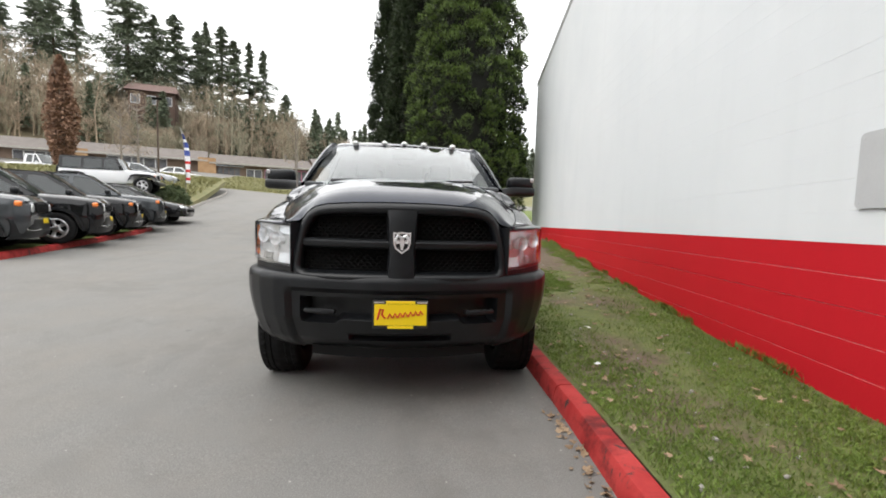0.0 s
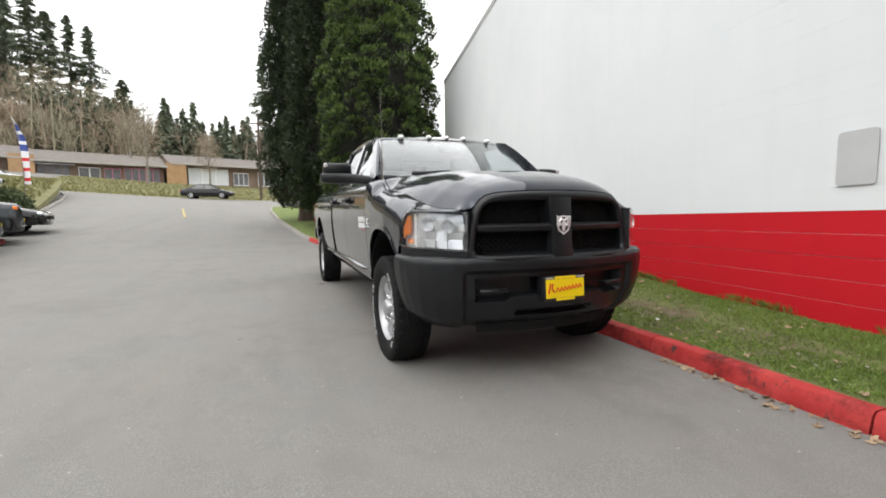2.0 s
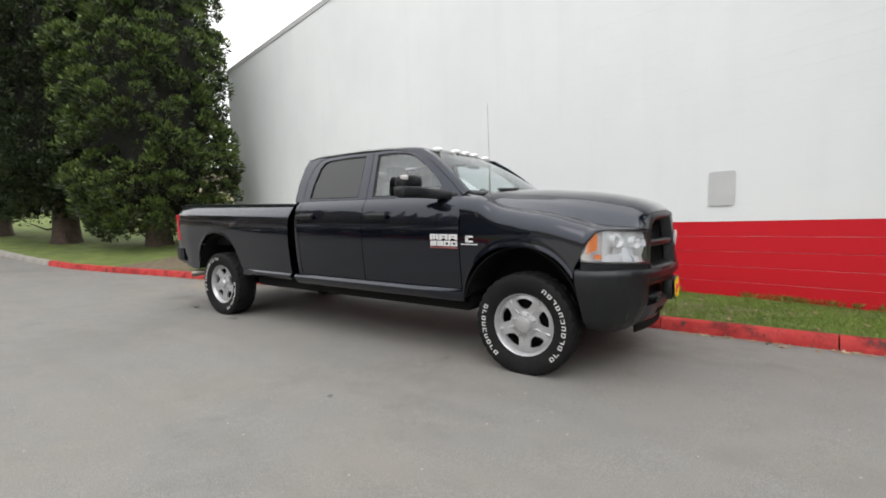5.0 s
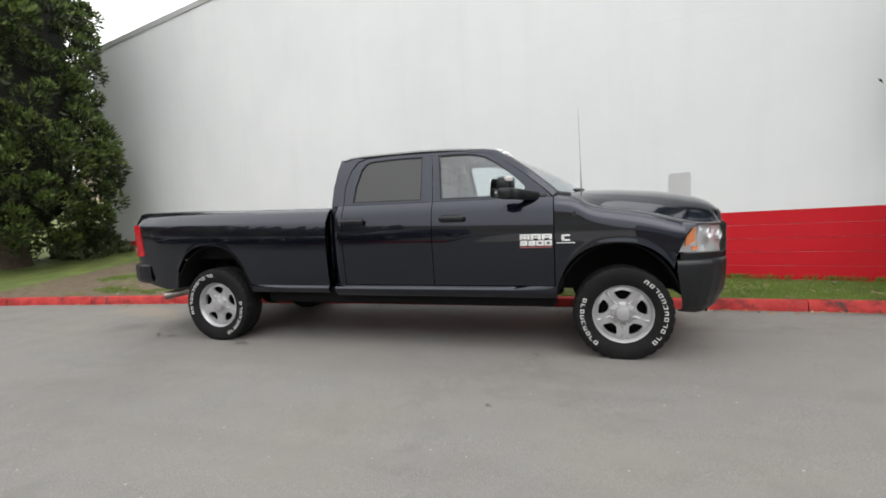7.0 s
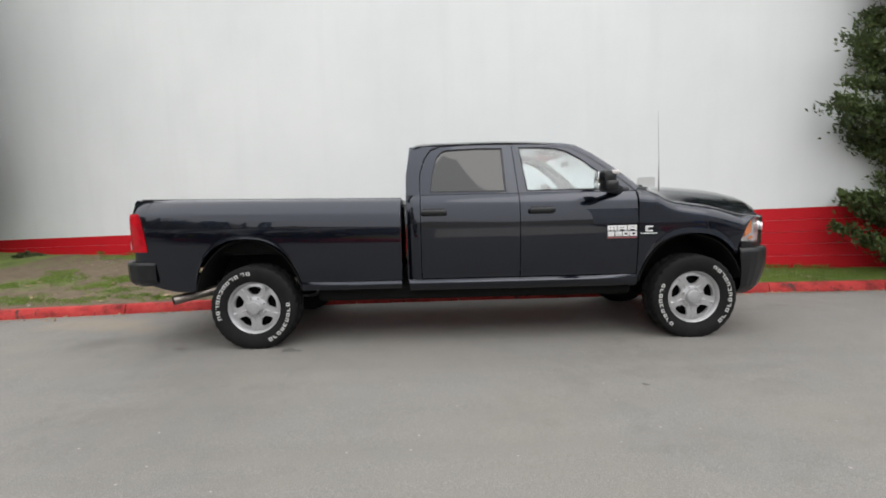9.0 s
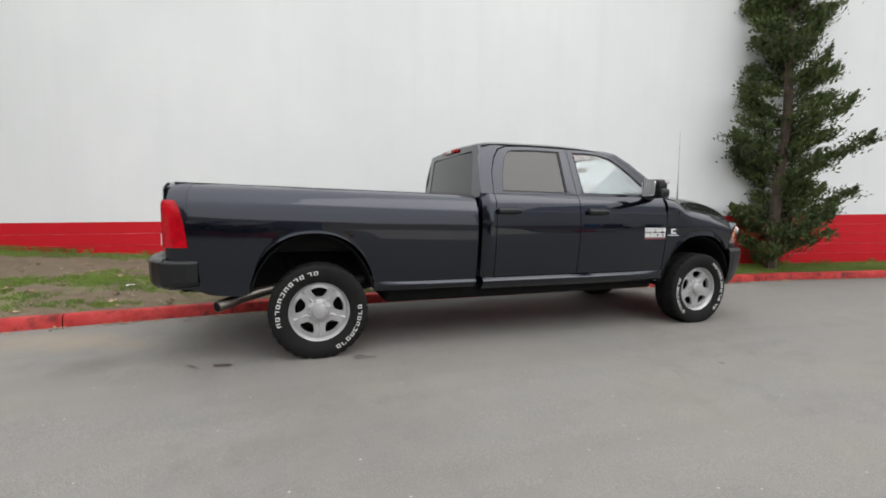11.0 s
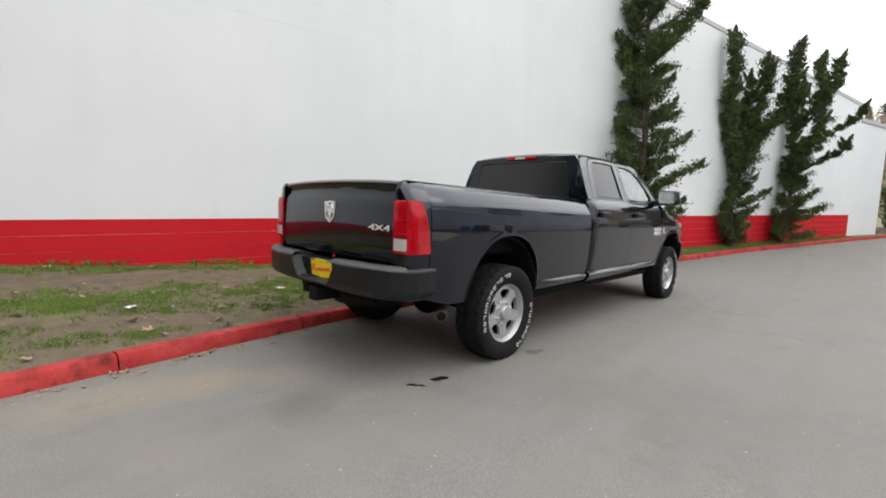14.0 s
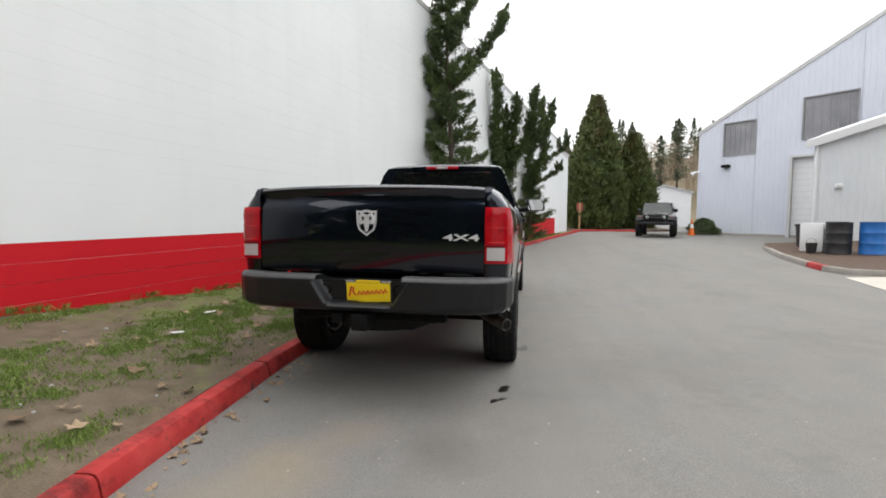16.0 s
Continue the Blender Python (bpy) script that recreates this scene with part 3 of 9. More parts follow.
def hood_half(y):
    return interp(y, [-0.76, -0.52, -0.3, 0.0, 0.2, 0.565], [0.70, 0.79, 0.83, 0.86, 0.875, 0.862])


def nose_x(y):
    return interp(y, [-0.85, -0.785, -0.71, -0.642, -0.58, -0.52, -0.455, -0.2, 0.0], [0.678, 0.775, 0.85, 0.912, 0.952, 0.972, 0.985, 1.003, 1.02])


def fender_bottom(y):
    if y < -0.40:
        return interp(y, [-0.845, -0.76, -0.68, -0.605, -0.55, -0.494, -0.455, -0.40], [1.172, 1.178, 1.181, 1.182, 1.168, 1.085, 1.0, 0.875])
    return max(arch_z(y, *FRONT_ARCH), 0.585)


def fender_w(y, z):
    t = fender_top(y)
    zs, hx = max(t - 0.17, fender_bottom(y)), hood_half(y)
    w0 = min(lower_w(min(z, 1.2)), nose_x(y))
    u = max(0.0, min(1.0, (z - zs) / (t - zs)))
    return hx + (w0 - hx) * math.sqrt(max(0.0, 1 - u ** 2.2)) + (lip(y, z, FRONT_ARCH) if y > -0.45 else 0)


def door_w(y, z):
    return lower_w(z) if z < 1.36 else interp(z, [1.36, 1.40, 1.44, 1.465], [0.99, 0.977, 0.95, 0.928])


def bed_w(y, z):
    w = lower_w(z) if z < 1.34 else interp(z, [1.34, 1.346, 1.40, 1.44, 1.47, 1.488], [0.993, 0.991, 0.957, 0.927, 0.897, 0.86])
    return w + lip(y, z, REAR_ARCH) - 0.02 * smooth_step(5.0, 5.4, y)


def bed_top(y):
    return 1.445 + 0.0165 * (y - 2.85)


def cab_w(y, z):
    """The upper cab leans in towards the roof."""
    return interp(z, [1.465, 1.6, 1.75, 1.88, 1.96], [0.928, 0.885, 0.832, 0.778, 0.735])


for s, side in ((-1, "near"), (1, "far")):
    ys = spaced(-0.845, -0.40, 32) + spaced(-0.395, 0.565, 64)
    fender = part("front_fender", skin(s, ys, fender_bottom, fender_top, fender_w, 22), PAINT, truck)
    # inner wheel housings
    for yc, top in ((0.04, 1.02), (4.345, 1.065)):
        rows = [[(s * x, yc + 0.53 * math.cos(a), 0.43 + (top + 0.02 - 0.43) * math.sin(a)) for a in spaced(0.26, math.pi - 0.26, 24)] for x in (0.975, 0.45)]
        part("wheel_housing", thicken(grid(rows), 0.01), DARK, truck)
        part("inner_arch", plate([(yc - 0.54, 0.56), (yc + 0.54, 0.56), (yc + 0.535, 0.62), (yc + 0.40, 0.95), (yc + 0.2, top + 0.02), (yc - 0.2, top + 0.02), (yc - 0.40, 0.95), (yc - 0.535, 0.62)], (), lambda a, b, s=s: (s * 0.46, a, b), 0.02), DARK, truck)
    # doors
    put = lambda a, b, s=s: (s * cab_w(a, b), a, b)
    front_out = [(0.585, 1.47), (1.705, 1.47), (1.742, 1.955), (1.55, 1.965), (1.30, 1.955), (1.16, 1.915), (1.0, 1.815), (0.82, 1.68), (0.66, 1.545)]
    front_hole = [(0.80, 1.485), (1.63, 1.485), (1.682, 1.925), (1.5, 1.93), (1.32, 1.915), (1.20, 1.88), (1.06, 1.79), (0.92, 1.675), (0.82, 1.575)]
    rear_out = [(1.712, 1.47), (2.662, 1.47), (2.658, 1.68), (2.615, 1.82), (2.55, 1.91), (2.46, 1.945), (2.1, 1.962), (1.749, 1.957)]
    rear_hole = [(1.825, 1.485), (2.565, 1.49), (2.548, 1.66), (2.505, 1.83), (2.455, 1.895), (2.40, 1.915), (2.1, 1.928), (1.842, 1.925)]
    for name, ya, yb, out, hole, glass in (("front_door", 0.575, 1.703, front_out, front_hole, GLASS), ("rear_door", 1.711, 2.658, rear_out, rear_hole, PRIVACY)):
        bm = skin(s, spaced(ya, yb, 14), lambda y: 0.662, lambda y: 1.466, door_w, 26)
        frame_me = finish(plate(out, [hole], put, 0.03), "door_frame", PAINT, False)
        bm.from_mesh(frame_me)
        bpy.data.meshes.remove(frame_me)
        door = part(name, bm, PAINT, truck)
        part("window", plate(hole, (), lambda a, b, s=s: (s * (cab_w(a, b) - 0.014), a, b), 0.004), glass, door, "tinted privacy glass" if glass is PRIVACY else "clear side glass").visible_shadow = False
        part("window_seal", plate([(a + 0.0, b) for a, b in hole], [[(sum(p[0] for p in hole) / len(hole) + (a - sum(p[0] for p in hole) / len(hole)) * 0.965, sum(p[1] for p in hole) / len(hole) + (b - sum(p[1] for p in hole) / len(hole)) * 0.945) for a, b in hole]], lambda a, b, s=s: (s * (cab_w(a, b) - 0.006), a, b), 0.006), BLACK_PLASTIC, door, "black rubber window seal")
        # a bright crease low on the doors
        yh = {"front_door": 1.50, "rear_door": 2.535}[name]
        bm = bmesh.new()
        add_box(bm, (s * 1.012, yh - 0.125, 1.275), (s * 1.052, yh + 0.125, 1.325), 0.016, 3)
        add_box(bm, (s * 0.99, yh - 0.105, 1.262), (s * 1.006, yh + 0.105, 1.338), 0.006, 2)
        part("door_handle", bm, BLACK_PLASTIC, door, "black pull handle")
    # the sill kicks out below the doors and catches the sky
    rocker = []
    for y in spaced(0.56, 2.785, 18):
        k = smooth_step(0.56, 1.0, y)
        rocker.append([(s * (w if w < 0.967 else 0.966 + (w - 0.966) * k), y, z) for z, w in ((0.660, 0.955), (0.653, 0.966), (0.640, 0.982), (0.630, 0.993), (0.622, 0.997), (0.606, 0.994), (0.575, 0.972), (0.545, 0.945), (0.53, 0.90), (0.525, 0.85))])
    part("rocker_panel", thicken(grid(rocker), 0.01), PAINT, truck)
    # cab corner behind the rear door
    bm = skin(s, spaced(2.666, 2.79, 5), lambda y: 0.655, lambda y: 1.466, lambda y, z: door_w(y, z) - 0.05 * smooth_step(2.72, 2.80, y), 26)
    corner = finish(plate([(2.668, 1.467), (2.80, 1.467), (2.80, 1.66), (2.775, 1.85), (2.735, 1.92), (2.62, 1.955), (2.46, 1.958), (2.56, 1.922), (2.625, 1.825), (2.667, 1.68)], (), put, 0.03), "corner", PAINT, False)
    bm.from_mesh(corner)
    bpy.data.meshes.remove(corner)
    part("cab_corner", bm, PAINT, truck)
    # A pillar, from the cowl to the roof
    rows = [[(s * (cab_w(0, z) + 0.004), y, z), (s * (cab_w(0, z) - 0.012), y - 0.035, z + 0.03), (s * (cab_w(0, z) - 0.034), y - 0.05, z + 0.035), (s * (cab_w(0, z) - 0.045), y + 0.02, z)]
            for y, z in ((0.575, 1.475), (0.65, 1.545), (0.81, 1.68), (0.99, 1.815), (1.15, 1.908), (1.27, 1.93), (1.40, 1.935))]
    bm = grid(rows, close_v=True)
    bmesh.ops.recalc_face_normals(bm, faces=bm.faces)
    part("windscreen_pillar", bm, PAINT, truck)
    # bed side
    def bed_bottom(y):
        return max(arch_z(y, *REAR_ARCH), 0.655 if y < WB else interp(y, [4.85, 5.03, 5.18, 5.28], [0.585, 0.585, 0.62, 0.65]))
    ys = spaced(2.855, 3.81, 14) + spaced(3.815, 4.875, 70) + spaced(4.88, 5.28, 10)
    part("bed_side", skin(s, ys, bed_bottom, bed_top, lambda y, z: bed_w(y, z - bed_top(y) + 1.488), 40), PAINT, truck)
    valance = []
    for y in spaced(2.86, 3.835, 12):
        k = 1 - smooth_step(3.45, 3.83, y)
        valance.append([(s * (w if w < 0.967 else 0.966 + (w - 0.966) * k), y, z) for z, w in ((0.660, 0.955), (0.653, 0.966), (0.640, 0.982), (0.630, 0.992), (0.620, 0.994), (0.60, 0.985), (0.57, 0.955), (0.56, 0.90))])
    part("bed_valance", thicken(grid(valance), 0.01), PAINT, truck)
    rail = [[(s * x, y, bed_top(y) + dz) for x, dz in ((0.855, -0.002), (0.845, 0.001), (0.80, 0.001), (0.785, -0.006), (0.785, -0.08))] for y in spaced(2.855, 5.385, 10)]
    part("bed_rail_cap", thicken(grid(rail), 0.006), BLACK_PLASTIC, truck, "black plastic bed rail cap")
    # rear corner post and tail lamp
    plan = [(0.812, 5.464), (0.862, 5.464), (0.925, 5.452), (0.953, 5.432), (0.968, 5.395), (0.978, 5.345), (0.985, 5.282)]
    post = []
    for x, y in plan:
        col = []
        for k in range(27):
            z = 0.65 + (1.484 - 0.65) * k / 26
            col.append((s * (x - (0.99 - bed_w(5.28, z)) * smooth_step(0.84, 0.95, x) * 0.9), y - 0.035 * max(0, (z - 1.42) / 0.07) ** 2, z))
        post.append(col)
    part("bed_corner", thicken(grid(post), 0.01), PAINT, truck)
    def lamp_skin(xs, za, zb, proud, n=8):
        rows = []
        run = [0.0]
        for (xa, ya), (xb, yb) in zip(xs, xs[1:]):
            run.append(run[-1] + math.hypot(xb - xa, yb - ya))
        def at(f, z):
            d = run[-1] * f * (interp(z, [1.0, 1.16, 1.28, 1.325, 1.352], [1.0, 0.93, 0.84, 0.78, 0.66]) if zb > 1.3 else 1.0)
            return interp(d, run, [p[0] for p in xs]), interp(d, run, [p[1] for p in xs])
        for f in spaced(0, 1, 16):
            col = [(*at(f, z), z) for z in spaced(za, zb, n)]
            rows.append([(s * (x + (proud if x > 0.9 else 0.0) - 0.014 * max(0, (z - 1.24) / 0.1) * (x > 0.95)), y + (proud + 0.002 if x < 0.95 else 0.002) - 0.012 * max(0.0, (z - 1.30) / 0.05) ** 2, z) for x, y, z in col])
        return thicken(grid(rows), 0.02)
    lamp = part("tail_lamp", lamp_skin(plan, 0.985, 1.352, 0.012, 18), LENS_RED, truck, "red tail lamp lens")
    part("reverse_lamp", lamp_skin([(0.826, 5.464), (0.862, 5.464), (0.89, 5.461), (0.925, 5.452)], 1.005, 1.088, 0.0165, 5), LENS_WHITE, lamp, "milky reversing lamp")
    part("lamp_seam", lamp_skin([(0.815, 5.464), (0.862, 5.464), (0.925, 5.452)], 1.092, 1.098, 0.0145, 2), DARK, lamp, "dark seam between the lenses")
    for za, zb in ((1.118, 1.128), (1.215, 1.222)):
        part("lamp_rib", lamp_skin([(0.832, 5.464), (0.862, 5.464), (0.89, 5.461), (0.93, 5.450)], za, zb, 0.0155, 3), LENS_BRIGHT, lamp, "bright red rib of the tail lamp")
    # folding mirror: a flat sail foot, a deep arm and a low block on its outer end
    def loft(stations, n=20, power=0.55):
        bm = bmesh.new()
        loops = []
        for c, hy, hz in stations:
            loops.append([(s * c[0], c[1] + hy * math.copysign(abs(math.cos(a)) ** power, math.cos(a)), c[2] + hz * math.copysign(abs(math.sin(a)) ** power, math.sin(a))) for a in (2 * math.pi * q / n for q in range(n))])
        vs = add_grid(bm, loops, close_v=True)
        bm.faces.new(vs[0]), bm.faces.new(vs[-1])
        bmesh.ops.recalc_face_normals(bm, faces=bm.faces)
        return bm
    mirror = part("wing_mirror", loft([((0.86, 0.74, 1.475), 0.075, 0.03), ((0.93, 0.76, 1.478), 0.07, 0.04), ((0.985, 0.80, 1.487), 0.06, 0.042), ((1.05, 0.87, 1.497), 0.058, 0.046), ((1.12, 0.925, 1.503), 0.07, 0.05), ((1.22, 0.945, 1.505), 0.075, 0.052), ((1.30, 0.95, 1.506), 0.07, 0.05), ((1.335, 0.955, 1.507), 0.055, 0.042), ((1.347, 0.96, 1.507), 0.03, 0.022)]), BLACK_PLASTIC, truck, "black mirror arm and lower housing")
    part("mirror_foot", box((s * 0.86, 0.62, 1.435), (s * 0.93, 0.84, 1.51), 0.03, 3), BLACK_PLASTIC, mirror)
    part("mirror_head", loft([((1.055, 0.955, 1.572), 0.03, 0.03), ((1.068, 0.955, 1.588), 0.05, 0.052), ((1.10, 0.955, 1.594), 0.064, 0.056), ((1.20, 0.955, 1.594), 0.07, 0.056), ((1.285, 0.96, 1.592), 0.066, 0.054), ((1.315, 0.965, 1.586), 0.05, 0.046), ((1.325, 0.968, 1.578), 0.025, 0.025)]), BLACK_PLASTIC, mirror, "black mirror housing")
    part("mirror_glass", plate(rounded((1.085, 1.472), (1.315, 1.632), 0.03), (), lambda a, b, s=s: (s * a, 1.048 + 0.2 * (a - 1.2) - 0.06 * (b - 1.56), b), 0.004), MIRROR, mirror, "mirror glass")
    part("marker_lamp", box((s * 1.285, 0.885, 1.60), (s * 1.322, 0.955, 1.642), 0.012, 3), LENS_WHITE, mirror, "pale marker lamp")
    # headlamp, wrapped round the corner
    corner_line = [(0.660, -0.878), (0.775, -0.79), (0.85, -0.71), (0.912, -0.642), (0.952, -0.58), (0.972, -0.52), (0.985, -0.455)]
    def on_corner(q, off, line=tuple(corner_line)):
        q = max(0.0, min(1.0, q)) * (len(line) - 1)
        i = min(int(q), len(line) - 2)
        f = q - i
        x, y = line[i][0] + f * (line[i + 1][0] - line[i][0]), line[i][1] + f * (line[i + 1][1] - line[i][1])
        dx, dy = line[i + 1][0] - line[i][0], line[i + 1][1] - line[i][1]
        n = math.hypot(dx, dy)
        return x + off * dy / n, y - off * dx / n
    def lens_lo(q):
        return interp(q, [0, 0.5, 0.9, 1.0], [0.926, 0.938, 0.944, 0.950])
    def lens_hi(q):
        return interp(q, [0, 0.3, 0.45, 0.6, 0.75, 0.9, 1.0], [1.168, 1.176, 1.180, 1.180, 1.164, 1.082, 0.998])
    def lens(off, q0, q1, a=0.0, b=1.0, n=16, wave=0.0):
        rows = []
        for q in spaced(q0, q1, n):
            x, y = on_corner(q, off)
            lo, hi = lens_lo(q), lens_hi(q)
            rows.append([(s * x, y + wave * math.sin(q * 9), lo + (hi - lo) * (a + (b - a) * k / 8)) for k in range(9)])
        return rows
    lamp = part("headlamp", thicken(grid(lens(-0.05, 0.0, 1.0)), 0.01), REFLECTOR, truck, "bright headlamp reflector")
    rim = bmesh.new()
    for edge in (0.0, 1.0):
        add_tube(rim, [(s * on_corner(q, -0.02)[0], on_corner(q, -0.02)[1], (lens_lo(q) if edge == 0 else lens_hi(q))) for q in spaced(0, 1, 16)], 0.008, 8)
    part("lamp_rim", rim, BLACK_PLASTIC, lamp, "black lamp surround")
    part("lamp_lens", thicken(grid(lens(0.004, 0.0, 1.0, n=24)), 0.004), LENS_CLEAR, lamp, "clear plastic headlamp lens").visible_shadow = False
    part("turn_signal", thicken(grid(lens(-0.012, 0.70, 0.90, 0.40, 0.94)), 0.02), LENS_AMBER, lamp, "amber turn signal")
    for q, zc, r in ((0.40, 1.10, 0.044), (0.16, 1.085, 0.040)):
        x, y = on_corner(q, -0.048)
        d = Vector((s * 0.5, -0.87, 0))
        bm = lathe([(0.0, 0.03), (r * 0.25, 0.03), (r * 0.3, 0.0), (r * 0.7, 0.012), (r, 0.045), (r * 1.06, 0.05), (r * 1.06, 0.0)], 22, "z")
        bmesh.ops.transform(bm, matrix=Matrix.Translation((s * x, y, zc)) @ d.to_track_quat("Z", "Y").to_matrix().to_4x4(), verts=bm.verts)
        part("lamp_bowl", bm, REFLECTOR, lamp, "bright lamp bowl")
    part("side_marker", thicken(grid(lens(-0.012, 0.62, 0.76, 0.12, 0.26)), 0.012), LENS_AMBER, lamp, "small amber side marker")
    tilt = random.Random(6)
    for ia in range(4):
        for ib in range(4):
            f0, f1, g0, g1 = 0.03 + 0.135 * ia, 0.155 + 0.135 * ia, 0.04 + 0.24 * ib, 0.26 + 0.24 * ib
            da, db = tilt.uniform(-0.012, 0.012), tilt.uniform(-0.012, 0.012)
            rows = []
            for f in (f0, (f0 + f1) / 2, f1):
                x, y = on_corner(f, -0.036 + da * (1 if f > f0 + 0.03 else -1))
                lo, hi = lens_lo(f), lens_hi(f)
                rows.append([(s * x, y + db * (h - 0.5) * 2, lo + (hi - lo) * (g0 + (g1 - g0) * h)) for h in (0.0, 0.5, 1.0)])
            part("reflector_facet", thicken(grid(rows), 0.003), REFLECTOR, lamp)
    for k in range(2):
        z0 = 0.94 + 0.036 * k
        x0, y0 = on_corner(0.05, -0.06)
        rows = []
        for q in spaced(0.02, 0.56, 9):
            xx, yy = on_corner(q, -0.046)
            rows.append([(s * xx, yy + 0.004, z0), (s * xx, yy - 0.007, z0 + 0.013), (s * xx, yy + 0.004, z0 + 0.034)])
        part("reflector_facet", thicken(grid(rows), 0.004), REFLECTOR, lamp)
    q0, q1 = on_corner(0.0, 0.0), on_corner(0.0, -0.09)
    part("lamp_end", plate([(0.0, 0.895), (1.0, 0.895), (1.0, 1.18), (0.0, 1.18)], (), lambda a, b, q0=q0, q1=q1, s=s: (s * (q0[0] + (q1[0] - q0[0]) * a - 0.004), q0[1] + (q1[1] - q0[1]) * a, b), 0.006), BLACK_PLASTIC, lamp)
    part("lamp_divider", thicken(grid(lens(-0.02, 0.565, 0.60)), 0.02), REFLECTOR, lamp)
    # the strip under the lamp and the wheel-arch liner edge
    rows = []
    for q in spaced(0, 1.0, 12):
        x, y = on_corner(q, -0.012)
        rows.append([(s * x, y, z) for z in (lens_lo(q) - 0.008, 0.86, 0.80)])
    part("lamp_skirt", thicken(grid(rows), 0.01), BLACK_PLASTIC, truck)

# bonnet: its front edge curls down on to the arch of the grille and the lamps' tops
ARCH_X = [0.0, 0.15, 0.3, 0.45, 0.52, 0.565, 0.60, 0.63, 0.72]
ARCH_Z = [1.319, 1.318, 1.313, 1.302, 1.286, 1.255, 1.205, 1.192, 1.188]


def grille_y(x, z):
    return -0.955 + 0.20 * abs(x / 0.65) ** 2.6 * 0.55 + 0.11 * max(0, z - 0.87) + 0.12 * max(0.0, z - 1.22)


rows = []
for i in range(61):
    u = -1 + 2 * i / 60
    ex = abs(u) * 0.715
    ez = interp(ex, ARCH_X, ARCH_Z) + 0.003
    end = Vector((u * 0.715, grille_y(min(ex, 0.62), ez) - 0.004 + 0.05 * max(0.0, ex - 0.62), ez))
    yc, yf = 0.19 + 0.30 * u * u, end.y + 0.11 - 0.03 * abs(u) ** 4
    row = []
    for k in range(35):
        y = yc + (yf - yc) * k / 34
        hx = hood_half(y) - 0.006
        ze = fender_top(y) + 0.002
        zc = interp(y, [-0.935, -0.91, -0.85, -0.72, -0.55, -0.38, 0.0, 0.3, 0.5], [1.305, 1.335, 1.372, 1.425, 1.465, 1.492, 1.525, 1.533, 1.535])
        f = interp(abs(u), [0, 0.3, 0.46, 0.56, 0.64, 0.75, 0.88, 0.96, 1.0], [1, 0.985, 0.94, 0.88, 0.81, 0.67, 0.38, 0.13, 0.0])
        row.append(Vector((u * hx, y, ze + (max(zc, ze) - ze) * f)))
    tan = (row[-1] - row[-3]).normalized()
    reach = max(0.03, (row[-1] - end).length * 0.55)
    mid = row[-1] + tan * reach
    for q in spaced(0, 1, 10)[1:]:
        row.append(row[33 + 1] * (1 - q) ** 2 + mid * (2 * q * (1 - q)) + end * q * q)
    rows.append(row)
bonnet = part("bonnet", thicken(grid(rows), 0.01), PAINT, truck, sharp=60)
part("cowl", thicken(grid([[(u * 0.86, 0.19 + 0.30 * u * u + dy, 1.515 - 0.03 * u * u + dz) for dy, dz in ((0.0, 0.0), (0.06, -0.005), (0.14, 0.0))] for u in spaced(-1, 1, 20)]), 0.01), BLACK_PLASTIC, truck, "black cowl grille")

# roof
rows = []
for i in range(29):
    u = -1 + 2 * i / 28
    row = []
    for y in (1.02, 1.06, 1.12, 1.2, 1.35, 1.6, 1.9, 2.2, 2.5, 2.64, 2.70, 2.735, 2.757, 2.765):
        half = interp(y, [1.02, 1.3, 2.5, 2.785], [0.70, 0.745, 0.745, 0.73])
        zc = interp(y, [1.02, 1.06, 1.12, 1.25, 1.5, 1.9, 2.4, 2.64, 2.70, 2.735, 2.757, 2.765], [1.925, 1.945, 1.965, 1.99, 2.013, 2.022, 2.018, 2.008, 1.998, 1.985, 1.968, 1.93])
        row.append((u * half, y + 0.16 * u * u * (y < 1.3) * (1.3 - y) / 0.28, zc + 0.008 - 0.03 * u * u - 0.022 * max(0, (abs(u) - 0.88) / 0.12) ** 2))
    rows.append(row)
roof = part("roof", thicken(grid(rows), 0.02), PAINT, truck)
for x in (-0.50, -0.20, 0.0, 0.20, 0.50):
    bm = bmesh.new()
    bmesh.ops.create_uvsphere(bm, u_segments=16, v_segments=8, radius=1.0)
    bmesh.ops.transform(bm, matrix=Matrix.Translation((x, 1.10 + 0.1 * x * x, 1.962 - 0.03 * x * x)) @ Matrix.Diagonal((0.034, 0.06, 0.026, 1)), verts=bm.verts)
    part("clearance_lamp", bm, LENS_FROST, truck, "clear roof clearance lamp")


def pane(points_bottom, points_top, n=16, rows_n=8, bulge=0.0):
    """A curved pane between a lower and an upper edge, given as functions of -1..1."""
    g = []
    for u in spaced(-1, 1, n):
        a, b = Vector(points_bottom(u)), Vector(points_top(u))
        g.append([a + (b - a) * f + Vector((0, -bulge * math.sin(math.pi * f), bulge * 0.6 * math.sin(math.pi * f))) for f in spaced(0, 1, rows_n)])
    return grid(g)


